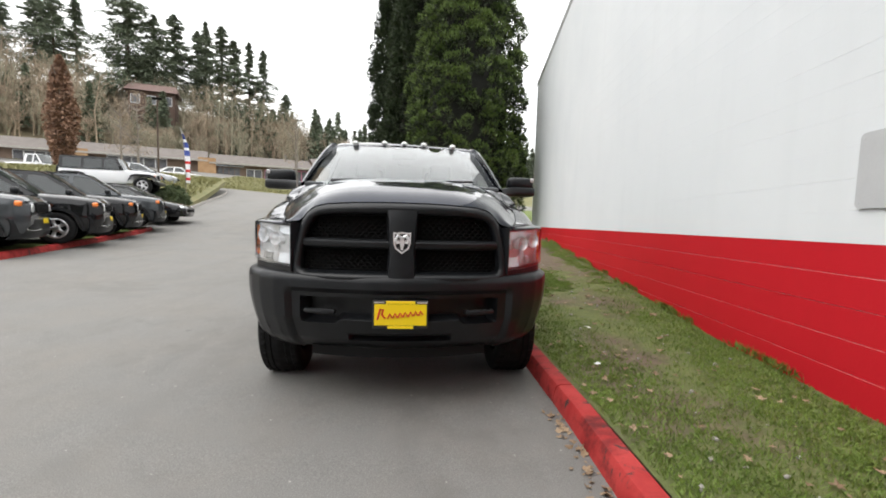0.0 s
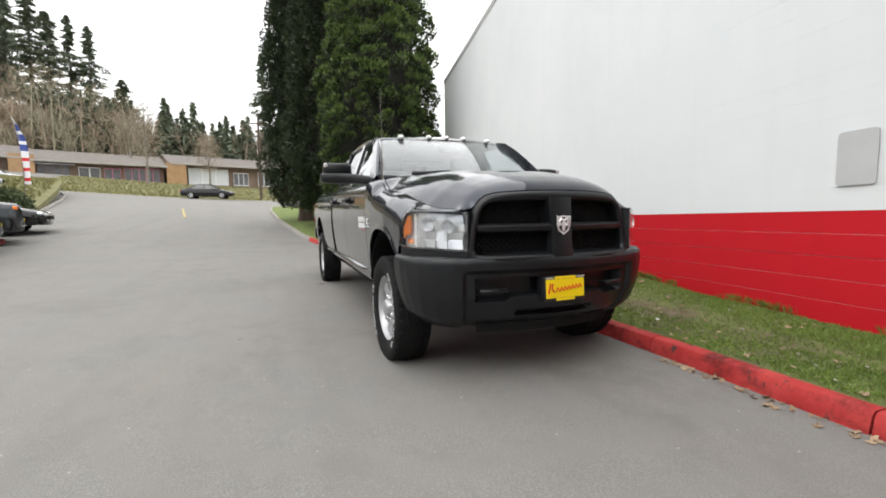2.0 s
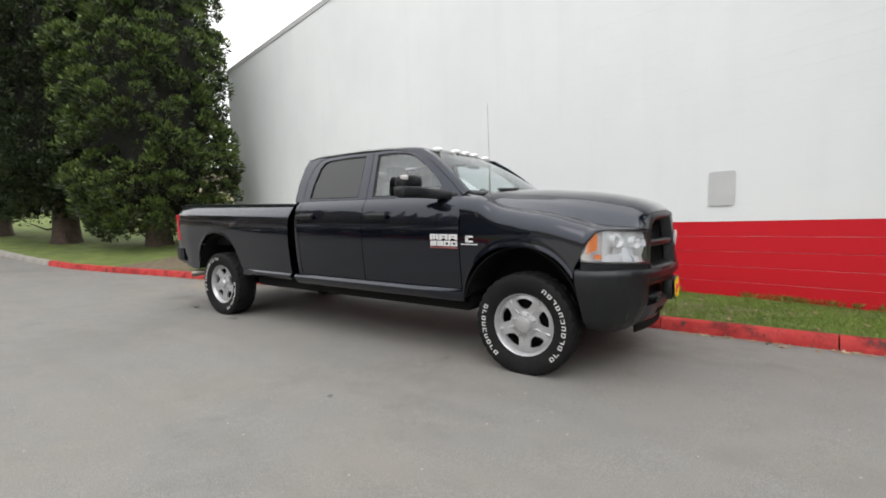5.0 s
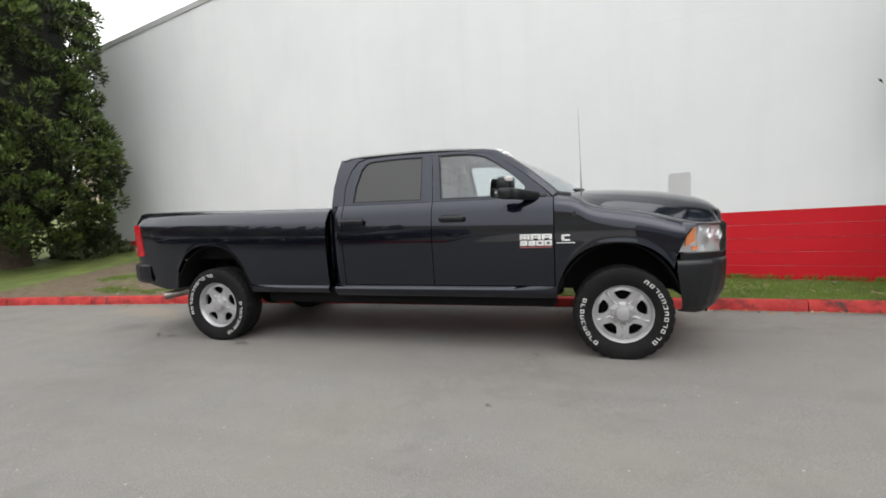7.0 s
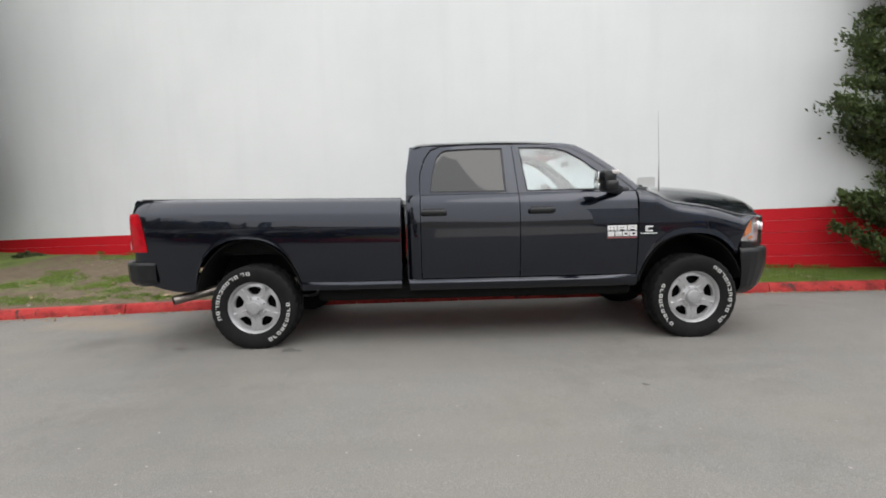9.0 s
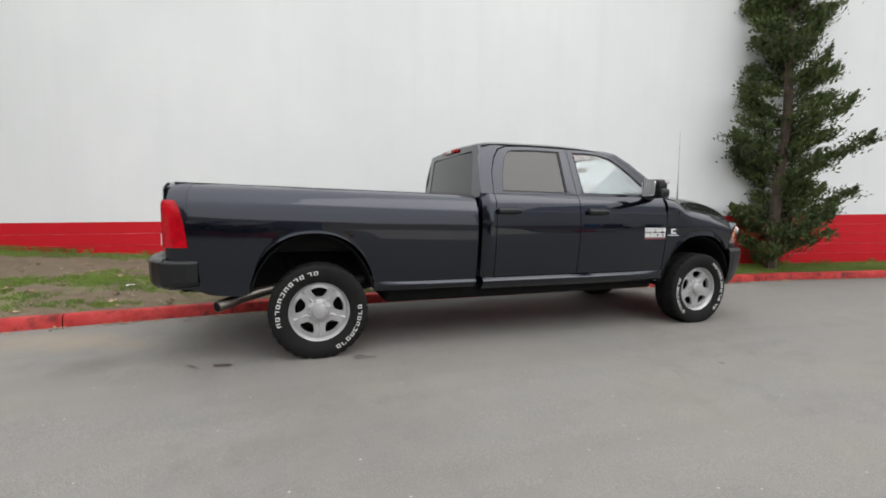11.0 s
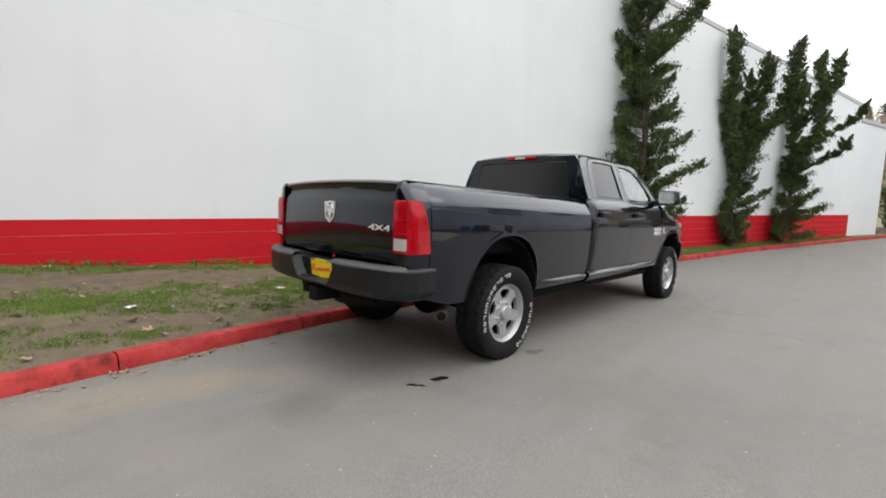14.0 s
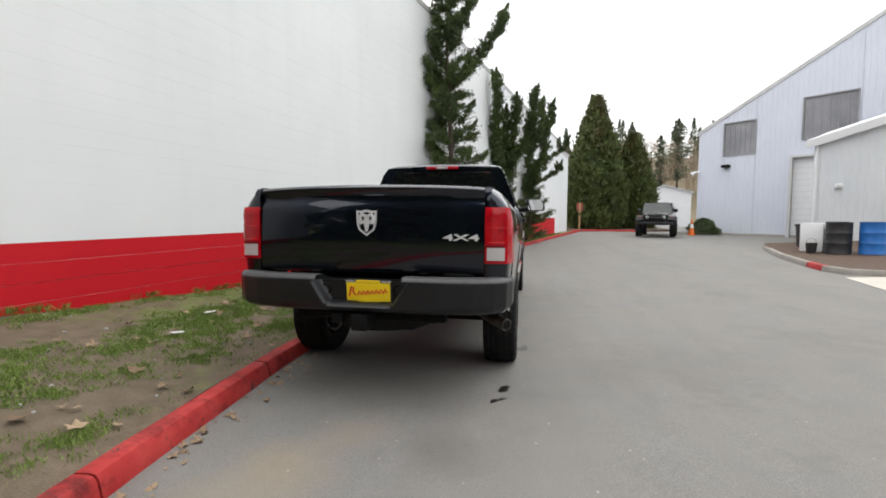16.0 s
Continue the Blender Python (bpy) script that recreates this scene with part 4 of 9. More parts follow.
ws_low = lambda u: (u * 0.868, 0.27 + 0.30 * u * u, 1.515 - 0.025 * u * u)
ws_top = lambda u: (u * 0.715, 1.03 + 0.15 * u * u, 1.93 - 0.015 * u * u)
part("windscreen", thicken(pane(ws_low, ws_top, 20, 10, 0.02), 0.005), GLASS, truck, "clear curved windscreen").visible_shadow = False
rw_low = lambda u: (u * 0.70, 2.80, 1.45)
rw_top = lambda u: (u * 0.63, 2.765, 1.895 - 0.01 * u * u)
part("rear_window", thicken(pane(rw_low, rw_top, 10, 6), 0.005), PRIVACY, truck, "dark tinted rear window").visible_shadow = False
back = plate([(-0.90, 0.62), (0.90, 0.62), (0.915, 1.44), (0.86, 1.65), (0.79, 1.86), (0.72, 1.955), (0, 1.975), (-0.72, 1.955), (-0.79, 1.86), (-0.86, 1.65), (-0.915, 1.44)],
             [[(-0.70, 1.45), (0.70, 1.45), (0.66, 1.70), (0.635, 1.86), (0.60, 1.90), (-0.60, 1.90), (-0.635, 1.86), (-0.66, 1.70)]], lambda a, b: (a, 2.805 - 0.04 * max(0, (b - 1.45) / 0.5), b), 0.04)
part("cab_back", back, PAINT, truck)
stop = part("high_stop_lamp", box((-0.21, 2.755, 1.932), (0.21, 2.80, 1.968), 0.01), LENS_RED, truck, "red high stop lamp")
part("cargo_lamp", box((-0.07, 2.796, 1.936), (0.07, 2.803, 1.964), 0.003), LENS_WHITE, stop)

# cabin seen through the glass
cabin = part("cabin_floor", box((-0.90, 0.5, 0.62), (0.90, 2.76, 1.02), 0.02), DARK, truck)
dash = bmesh.new()
add_grid(dash, [[(x, y, z) for y, z in ((0.42, 1.48), (0.62, 1.505), (0.82, 1.49), (0.92, 1.44), (0.95, 1.30), (0.9, 1.05))] for x in spaced(-0.86, 0.86, 8)])
part("dashboard", thicken(dash, 0.02), CABIN, truck, "grey dashboard")
for x in (-0.88, 0.88):
    part("door_card", box((x - 0.02, 0.62, 0.7), (x + 0.02, 2.75, 1.462), 0.01), CABIN, truck)
for x, y, name in ((-0.43, 1.42, "front_seat"), (0.43, 1.42, "front_seat"), (-0.42, 2.42, "rear_seat"), (0.42, 2.42, "rear_seat")):
    bm = box((x - 0.26, y - 0.3, 1.0), (x + 0.26, y + 0.2, 1.14), 0.05, 3)
    add_box(bm, (-0.25, -0.07, 0), (0.25, 0.07, 0.56), 0.05, 3, pose(x, y + 0.18, 1.10, -12))
    seat = part(name, bm, CABIN, truck, "grey cloth seat")
    part("headrest", box((x - 0.13, y + 0.24, 1.64), (x + 0.13, y + 0.35, 1.83), 0.045, 3), CABIN, seat)
wheel_bm = bmesh.new()
add_tube(wheel_bm, [(0.19 * math.cos(a), 0.19 * math.sin(a), 0) for a in spaced(0, 2 * math.pi, 28)], 0.016, 8)
for a in (90, 210, 330):
    add_tube(wheel_bm, [(0, 0, -0.03), (0.19 * math.cos(radians(a)), 0.19 * math.sin(radians(a)), 0)], 0.02, 6)
bmesh.ops.transform(wheel_bm, matrix=pose(0.43, 1.02, 1.42, 62), verts=wheel_bm.verts)
part("steering_wheel", wheel_bm, BLACK_PLASTIC, truck, "black steering wheel")
part("cab_mirror", box((-0.12, 0.98, 1.79), (0.12, 1.01, 1.85), 0.015), BLACK_PLASTIC, truck)
for x0, x1 in ((-0.62, -0.1), (0.02, 0.6)):
    bm = tube([(x0, 0.315 + 0.2 * x0 * x0, 1.527), ((x0 + x1) / 2, 0.335, 1.538), (x1, 0.38, 1.548)], 0.010, 6)
    add_tube(bm, [(x0, 0.30 + 0.2 * x0 * x0, 1.52), (x0 + 0.2, 0.30, 1.525)], 0.014, 6)
    part("wiper", bm, BLACK_PLASTIC, truck, "black wiper arm")
part("aerial", tube([(-0.90, 0.33, 1.45), (-0.90, 0.335, 1.75), (-0.90, 0.35, 2.22)], [0.008, 0.002, 0.0012], 6), STEEL, truck, "thin steel whip aerial")

# load bed
bed = part("bed_floor", box((-0.80, 2.87, 0.92), (0.80, 5.42, 0.98), 0.01), DARK, truck)
part("bed_front_wall", box((-0.86, 2.86, 0.70), (0.86, 2.91, 1.44), 0.012), PAINT, truck)
for x in (-0.80, 0.80):
    part("bed_inner_side", box((x - 0.02, 2.88, 0.95), (x + 0.02, 5.42, 1.43), 0.008), DARK, truck)

# tailgate
prof = [(0.895, 5.43), (0.91, 5.45), (1.0, 5.468), (1.15, 5.474), (1.30, 5.47), (1.375, 5.455), (1.395, 5.442), (1.415, 5.44), (1.43, 5.452), (1.45, 5.466), (1.470, 5.468), (1.486, 5.45), (1.492, 5.41), (1.48, 5.39)]
rows = []
for u in spaced(-1, 1, 40):
    rows.append([(u * 0.806, y - 0.012 * u * u * (z > 1.0) - (0.010 * abs(u) ** 8 if z > 1.42 else 0), z + (0.018 * (1 - u * u) if z > 1.40 else 0.0) - (0.005 * abs(u) ** 6 if z > 1.44 else 0)) for z, y in prof])
gate = part("tailgate", thicken(grid(rows), 0.03), PAINT, truck, sharp=40)
bm = bmesh.new()
shield = [(-0.072, 0.085), (-0.04, 0.082), (0.0, 0.09), (0.04, 0.082), (0.072, 0.085), (0.07, 0.0), (0.055, -0.05), (0.0, -0.09), (-0.055, -0.05), (-0.07, 0.0)]


def emblem(parent, c, scale, y_sign):
    """A plain shield-shaped maker's mark."""
    lay = lambda a, b, d: (c[0] + a * scale, c[1] + y_sign * d, c[2] + b * scale)
    e = part("emblem", plate(shield, [[(a * 0.82, b * 0.82) for a, b in shield]], lambda a, b: lay(a, b, 0.012), 0.012), BADGE_METAL, parent, "chrome shield-shaped emblem")
    part("emblem_ground", plate([(a * 0.86, b * 0.86) for a, b in shield], (), lambda a, b: lay(a, b, 0.002), 0.004), BLACK_PLASTIC, e)
    for sx in (-1, 1):
        part("emblem_curl", tube([lay(sx * a, b, 0.008) for a, b in ((0.008, 0.045), (0.035, 0.058), (0.05, 0.03), (0.042, -0.005), (0.025, 0.0), (0.03, 0.022))], [0.012 * scale, 0.014 * scale, 0.013 * scale, 0.010 * scale, 0.007 * scale, 0.004 * scale], 8), BADGE_METAL, e)
    part("emblem_centre", plate([(-0.016, 0.05), (0.016, 0.05), (0.02, 0.0), (0.008, -0.06), (-0.008, -0.06), (-0.02, 0.0)], (), lambda a, b: lay(a, b, 0.010), 0.01), BADGE_METAL, e)


emblem(gate, (0.0, 5.470, 1.245), 1.0, 1)


def lettering(parent, text, size, m, material, depth=0.004, name="lettering"):
    cu = bpy.data.curves.new(name, "FONT")
    cu.body, cu.size, cu.extrude, cu.align_x, cu.align_y, cu.offset = text, size, depth, "CENTER", "CENTER", size * 0.02
    tmp = new(name, cu)
    me = bpy.data.meshes.new_from_object(tmp.evaluated_get(bpy.context.evaluated_depsgraph_get()))
    bpy.data.objects.remove(tmp)
    me.materials.clear()
    me.materials.append(material)
    me.transform(m)
    return part(name, me, material, parent, smooth=False)


lettering(gate, "4X4", 0.088, pose(-0.655, 5.478, 1.15, 90, 0, 180) @ Matrix.Shear("XY", 4, (0.25, 0.0)) @ Matrix.Diagonal((1.62, 0.66, 1, 1)), BADGE_METAL, 0.005).data.name = "badge_text"

# rear bumper
half_plan = [(0.0, 5.645), (0.3, 5.645), (0.55, 5.635), (0.75, 5.605), (0.88, 5.555), (0.955, 5.485), (0.99, 5.39), (0.997, 5.30), (0.99, 5.22)]


def along(plan, q):
    """A place on half a plan line and its outward normal, q from 0 at the middle to 1."""
    seg = [math.hypot(b[0] - a[0], b[1] - a[1]) for a, b in zip(plan, plan[1:])]
    d = q * sum(seg)
    for (a, b), l in zip(zip(plan, plan[1:]), seg):
        if d <= l + 1e-9:
            f = d / l
            n = Vector((b[1] - a[1], -(b[0] - a[0]))).normalized()
            return Vector((a[0] + f * (b[0] - a[0]), a[1] + f * (b[1] - a[1]))), n
        d -= l
    return Vector(plan[-1]), n


rows = []
for k in range(-112, 113):
    p, n = along(half_plan, abs(k) / 112)
    n = n if n.y > 0 or abs(n.y) < 0.2 else -n
    if n.x < 0:
        n = -n if n.y < 0 else Vector((abs(n.x), n.y))
    sx = -1 if k < 0 else 1
    row = []
    for z, o in [(0.885, -0.17), (0.888, -0.06), (0.883, -0.014), (0.872, 0.0)] + [(0.86 - 0.01 * q, 0.005 - 0.0003 * q) for q in range(15)] + [(0.708, -0.001), (0.69, -0.007), (0.672, -0.02), (0.655, -0.05), (0.66, -0.12)]:
        notch = 1 - smooth_step(0.29, 0.335, abs(p.x) + 0.62 * max(0, 0.87 - z) - 0.01)
        deep = notch * smooth_step(0.70, 0.722, z) * 0.085
        zz = z - (0.03 * notch if z > 0.86 else 0)
        lift = 0.012 * smooth_step(0.6, 1.0, abs(k) / 112) if z < 0.7 else 0
        q = p + n * (o - deep)
        row.append((sx * q.x, q.y, zz + lift))
    rows.append(row)
rear_bumper = part("rear_bumper", thicken(grid(rows), 0.008), BLACK_PLASTIC, truck, "black step rear bumper", sharp=38)
for s in (-1, 1):
    rows = []
    for q in spaced(0.235, 0.80, 24):
        c, n = along(half_plan, q)
        n = Vector((abs(n.x), abs(n.y)))
        rows.append([(s * (c.x - n.x * o), c.y - n.y * o, z) for o, z in ((-0.006, 0.868), (-0.003, 0.876), (0.008, 0.889), (0.02, 0.8955), (0.045, 0.8965), (0.052, 0.893), (0.058, 0.8965), (0.085, 0.8965), (0.092, 0.891))])
    part("step_pad", thicken(grid(rows), 0.004), STEP_GREY, rear_bumper, "grey ribbed step pad")
for x in (-0.255, 0.255):
    part("bumper_socket", lathe([(0.0, 0.0), (0.026, 0.0), (0.034, 0.012), (0.04, 0.0)], 18, "y", (x, 5.562, 0.80)), DARK, rear_bumper, "black socket cover")
part("tow_receiver", box((-0.055, 5.40, 0.53), (0.055, 5.63, 0.64), 0.008), DARK, truck, "black square tow receiver")
part("tow_bar", box((-0.55, 5.36, 0.56), (0.55, 5.43, 0.63), 0.02), DARK, truck)
part("wiring_socket", box((0.13, 5.52, 0.57), (0.21, 5.60, 0.64), 0.01), DARK, truck)


def number_plate(y, z, sign, tilt, x=0.0):
    """A yellow dealer plate in a black holder; its script is only bars."""
    m = pose(x, y, z, tilt, 0, 0 if sign < 0 else 180)
    holder = part("number_plate", box((-0.163, -0.003, -0.083), (0.163, 0.006, 0.083), 0.003, 1, m), BLACK_INK, truck, "black plate holder")
    part("plate_face", box((-0.152, -0.007, -0.062), (0.152, -0.003, 0.062), 0.001, 1, m), YELLOW, holder, "yellow dealer plate")
    for lo, hi in (((-0.085, -0.008, 0.064), (0.085, -0.004, 0.081)), ((-0.075, -0.008, -0.081), (0.075, -0.004, -0.064))):
        part("plate_strip", box(lo, hi, 0.001, 1, m), YELLOW, holder)
    for sx in (-0.125, 0.125):
        part("plate_mark", box((sx - 0.03, -0.0075, 0.068), (sx + 0.03, -0.0055, 0.076), 0.0, 1, m), LENS_WHITE, holder)
    bm = bmesh.new()
    wave = [(-0.135, -0.03), (-0.118, 0.034), (-0.10, 0.03), (-0.108, 0.002), (-0.09, -0.022)]
    add_tube(bm, [m @ Vector((a, -0.008, b)) for a, b in wave], 0.0055, 6)
    for k in range(7):
        a = -0.075 + k * 0.03
        add_tube(bm, [m @ Vector((a, -0.008, -0.022 + 0.003 * k)), m @ Vector((a + 0.012, -0.008, 0.006 + 0.003 * k)), m @ Vector((a + 0.026, -0.008, -0.018 + 0.003 * k))], 0.0048, 6)
    part("plate_script", bm, RED_INK, holder, "red slanted script bars")


number_plate(5.572, 0.785, 1, 6, -0.05)

# front bumper
front_plan = [(0.0, -0.99), (0.2, -0.978), (0.35, -0.952), (0.5, -0.925), (0.64, -0.888), (0.76, -0.845), (0.86, -0.782), (0.935, -0.70), (0.98, -0.61), (1.004, -0.52), (1.014, -0.42)]
zs = [(0.885, -0.16), (0.892, -0.06), (0.888, -0.02), (0.872, 0.0), (0.84, 0.004), (0.805, 0.004), (0.79, 0.003)] + [(0.775 - 0.0125 * k, 0.004) for k in range(25)] + [(0.452, -0.008), (0.43, -0.02), (0.405, -0.045), (0.385, -0.08), (0.38, -0.14)]
rows = []
for k in range(-90, 91):
    p, n = along(front_plan, abs(k) / 90)
    n = Vector((abs(n.x), -abs(n.y)))
    sx = -1 if k < 0 else 1
    row = []
    for z, o in zs:
        ax = abs(p.x)
        panel = (1 - smooth_step(0.665, 0.695, ax)) * (1 - smooth_step(0.78, 0.80, z)) * 0.034
        edge = 0.60
        low = 0.628 - 0.03 * smooth_step(0.36, 0.41, ax)
        slot = (1 - smooth_step(edge - 0.012, edge + 0.006, ax)) * smooth_step(low - 0.006, low + 0.006, z) * (1 - smooth_step(0.738, 0.75, z)) * 0.10
        low_slot = (1 - smooth_step(0.31, 0.33, ax)) * smooth_step(0.474, 0.482, z) * (1 - smooth_step(0.508, 0.516, z)) * 0.05
        drop = max(0.0, (0.80 - z) / 0.42)
        rise = 0.035 * smooth_step(0.55, 1.0, abs(k) / 90) * drop
        tuck = 0.10 * smooth_step(0.35, 0.75, abs(k) / 90) * drop ** 1.7
        under = 0.42 * max(0.0, 0.615 - z) * (1 - smooth_step(0.45, 0.8, abs(k) / 90))
        q = p + n * (o - panel - slot - low_slot - tuck - under)
        row.append((sx * q.x, q.y - 0.075 * drop * smooth_step(0.86, 1.0, abs(k) / 90), z + rise))
    rows.append(row)
front_bumper = part("front_bumper", thicken(grid(rows), 0.008), BLACK_PLASTIC, truck, "black moulded front bumper", sharp=45)
for x in (-0.485, 0.485):
    hook = bmesh.new()
    lean = 0.24 if x > 0 else -0.24
    add_tube(hook, [(x + dx, -0.915 + dx * lean + dy, z) for dx, dy, z in ((-0.085, 0.07, 0.655), (-0.08, 0.01, 0.665), (-0.05, 0.0, 0.667), (0.05, 0.0, 0.667), (0.08, 0.01, 0.665), (0.085, 0.07, 0.655))], 0.015, 8)
    part("tow_hook", hook, BLACK_PLASTIC, front_bumper, "black tow hook")
part("plate_mount", box((-0.165, -0.98, 0.575), (0.165, -0.90, 0.745), 0.01), BLACK_PLASTIC, front_bumper)
number_plate(-0.995, 0.665, -1, -4)
part("air_dam", thicken(grid([[(x, -0.86 + 0.16 * (x / 0.7) ** 2, z) for z in (0.42, 0.39, 0.36)] for x in spaced(-0.55, 0.55, 14)]), 0.01), DARK, truck)


# grille: a bold rounded surround with crossbars before a honeycomb mesh
def mirror_x(loop):
    return [(-a, b) for a, b in loop[::-1]]


def resample(loop, n):
    seg = [0.0]
    for (a, b), (c, d) in zip(loop, loop[1:]):
        seg.append(seg[-1] + math.hypot(c - a, d - b))
    return [(interp(seg[-1] * k / n, seg, [p[0] for p in loop]), interp(seg[-1] * k / n, seg, [p[1] for p in loop])) for k in range(n + 1)]


out_half = [(0.0, 0.85), (0.3, 0.85), (0.55, 0.853), (0.645, 0.862), (0.668, 0.885), (0.664, 0.95), (0.65, 1.03), (0.63, 1.11), (0.602, 1.20), (0.565, 1.252), (0.52, 1.284), (0.45, 1.301), (0.3, 1.312), (0.15, 1.317), (0.0, 1.318)]
in_half = [(0.0, 0.908), (0.3, 0.907), (0.56, 0.904), (0.588, 0.912), (0.594, 0.93), (0.588, 0.98), (0.578, 1.04), (0.564, 1.11), (0.543, 1.175), (0.515, 1.213), (0.475, 1.228), (0.41, 1.233), (0.3, 1.237), (0.15, 1.239), (0.0, 1.24)]
o_half, i_half = resample(out_half, 44), resample(in_half, 44)
rows = []
for (a, b), (c, d) in zip(o_half + mirror_x(o_half)[1:-1], i_half + mirror_x(i_half)[1:-1]):
    row = []
    for f, o in ((-0.02, 0.03), (0.0, 0.004), (0.08, -0.012), (0.2, -0.022), (0.4, -0.026), (0.62, -0.022), (0.8, -0.008), (0.93, 0.016), (1.0, 0.06)):
        x, z = a + (c - a) * f, b + (d - b) * f
        row.append((x, grille_y(abs(x), z) + o, z))
    rows.append(row)
grille = part("grille", thicken(grid(rows, close_u=True), 0.006), BLACK_PLASTIC, truck, "black crossbar grille surround", sharp=50)
for sx in (-1, 1):
    rows = []
    for x in spaced(0.06, 0.585, 10):
        rows.append([(sx * x, grille_y(x, 1.072) + o, z) for z, o in ((1.092, 0.05), (1.099, 0.01), (1.095, -0.004), (1.083, -0.018), (1.062, -0.02), (1.049, -0.012), (1.044, 0.0), (1.046, 0.05))])
    part("grille_bar", thicken(grid(rows), 0.004), BLACK_PLASTIC, grille, sharp=40)
rows = []
for z, w in ((0.862, 0.088), (0.90, 0.087), (0.95, 0.084), (1.0, 0.082), (1.06, 0.083), (1.12, 0.087), (1.18, 0.091), (1.23, 0.095), (1.275, 0.10)):
    rows.append([(w * f, grille_y(0, z) + o, z) for f, o in ((-1, 0.05), (-0.98, 0.0), (-0.86, -0.026), (-0.5, -0.031), (0, -0.032), (0.5, -0.031), (0.86, -0.026), (0.98, 0.0), (1, 0.05))])
part("grille_post", thicken(grid(rows), 0.004), BLACK_PLASTIC, grille, sharp=40)
up_r = [(0.07, 1.075), (0.585, 1.075), (0.57, 1.255), (0.07, 1.255)]
lo_r = [(0.07, 0.89), (0.61, 0.89), (0.61, 1.06), (0.07, 1.06)]
for hole in (up_r, lo_r, mirror_x(up_r), mirror_x(lo_r)):
    xs, zz = [p[0] for p in hole], [p[1] for p in hole]
    x0, x1, z0, z1 = min(xs), max(xs), min(zz), max(zz)
    cells, j = [], 0
    z = z0 + 0.016
    while z < z1 - 0.012:
        x = x0 + 0.022 + (0.019 if j % 2 else 0)
        while x < x1 - 0.02:
            cells.append([(x + 0.0165 * math.cos(a), z + 0.0095 * math.sin(a)) for a in (math.pi / 6 + math.pi / 3 * q for q in range(6))])
            x += 0.038
        z += 0.0195
        j += 1
    part("grille_mesh", plate([(x0, z0), (x1, z0), (x1, z1), (x0, z1)], cells, lambda a, b: (a, grille_y(a, b) + 0.062, b), 0.012), DARK, grille, "black honeycomb mesh", smooth=False)
part("radiator", plate([(-0.62, 0.86), (0.62, 0.86), (0.56, 1.27), (-0.56, 1.27)], (), lambda a, b: (a, -0.78, b), 0.02), DARK, truck)
emblem(grille, (0.0, grille_y(0, 1.085) - 0.034, 1.085), 0.72, -1)

# the dark strip between grille and lamps
for s in (-1, 1):
    rows = []
    for z in spaced(0.85, 1.19, 8):
        xo = interp(z, [0.85, 0.95, 1.03, 1.11, 1.2], [0.655, 0.655, 0.642, 0.62, 0.592])
        rows.append([(s * xo, grille_y(xo, z) + 0.012, z), (s * (xo + 0.66) / 2, grille_y(0.66, z) + 0.02, z), (s * 0.665, -0.85, z), (s * 0.675, -0.78, z)])
    part("nose_panel", thicken(grid(rows), 0.01), BLACK_PLASTIC, truck)

# side badges, as plain raised bars: a wide upper row, a lower row and a thin underline
for s in (-1, 1):
    badge = part("side_badge", box((s * 1.004, 0.588, 1.014), (s * 1.014, 0.874, 1.023), 0.001, 1), BADGE_RED, truck, "red underline of the model badge")
    def bars(y, w, z0, z1, stems, across):
        bm = bmesh.new()
        t = (z1 - z0) * 0.3
        for f0, f1 in stems:
            add_box(bm, (s * 1.004, y + w * f0, z0), (s * 1.0165, y + w * f1, z1), 0.002, 1)
        for h in across:
            zc = z0 + (z1 - z0 - t) * h
            add_box(bm, (s * 1.004, y + w * 0.04, zc), (s * 1.016, y + w * 0.96, zc + t), 0.002, 1)
        return bm
    for k, stems in enumerate((((0.0, 0.28), (0.72, 1.0)), ((0.0, 0.28), (0.72, 1.0)), ((0.0, 0.24), (0.4, 0.6), (0.76, 1.0)))):
        part("badge_bar", bars(0.588 + 0.097 * k, 0.09, 1.086, 1.136, stems, (1.0, 0.35) if k else (1.0, 0.4)), BADGE_METAL, badge, "chrome bar of the upper row")
    for k in range(4):
        part("badge_bar", bars(0.588 + 0.0725 * k, 0.066, 1.032, 1.078, ((0.0, 0.28), (0.72, 1.0)) if k < 2 else ((0.0, 0.3),), (0.0, 1.0) if k < 2 else (0.0, 0.5, 1.0)), BADGE_METAL, badge, "chrome bar of the lower row")
    bm = box((s * 1.0, 0.435, 1.070), (s * 1.018, 0.50, 1.085), 0.002, 1)
    add_box(bm, (s * 1.0, 0.435, 1.112), (s * 1.018, 0.50, 1.127), 0.002, 1)
    add_box(bm, (s * 1.0, 0.482, 1.072), (s * 1.018, 0.507, 1.125), 0.002, 1)
    engine = part("engine_badge", bm, BADGE_METAL, truck, "chrome engine badge")
    part("badge_strip", box((s * 1.0, 0.395, 1.050), (s * 1.016, 0.55, 1.058), 0.001, 1), BADGE_METAL, engine, "thin chrome strip")
    # small shield-shaped mark high on the wing
    part("wing_mark", plate([(0.382, 1.325), (0.412, 1.325), (0.412, 1.295), (0.397, 1.275), (0.382, 1.295)], (), lambda a, b, s=s: (s * (fender_w(a, b) + 0.004), a, b), 0.006), BLACK_PLASTIC, truck, "small black shield mark")


# ---- wheels ----
TOWARDS[0] = None
MARKS = []


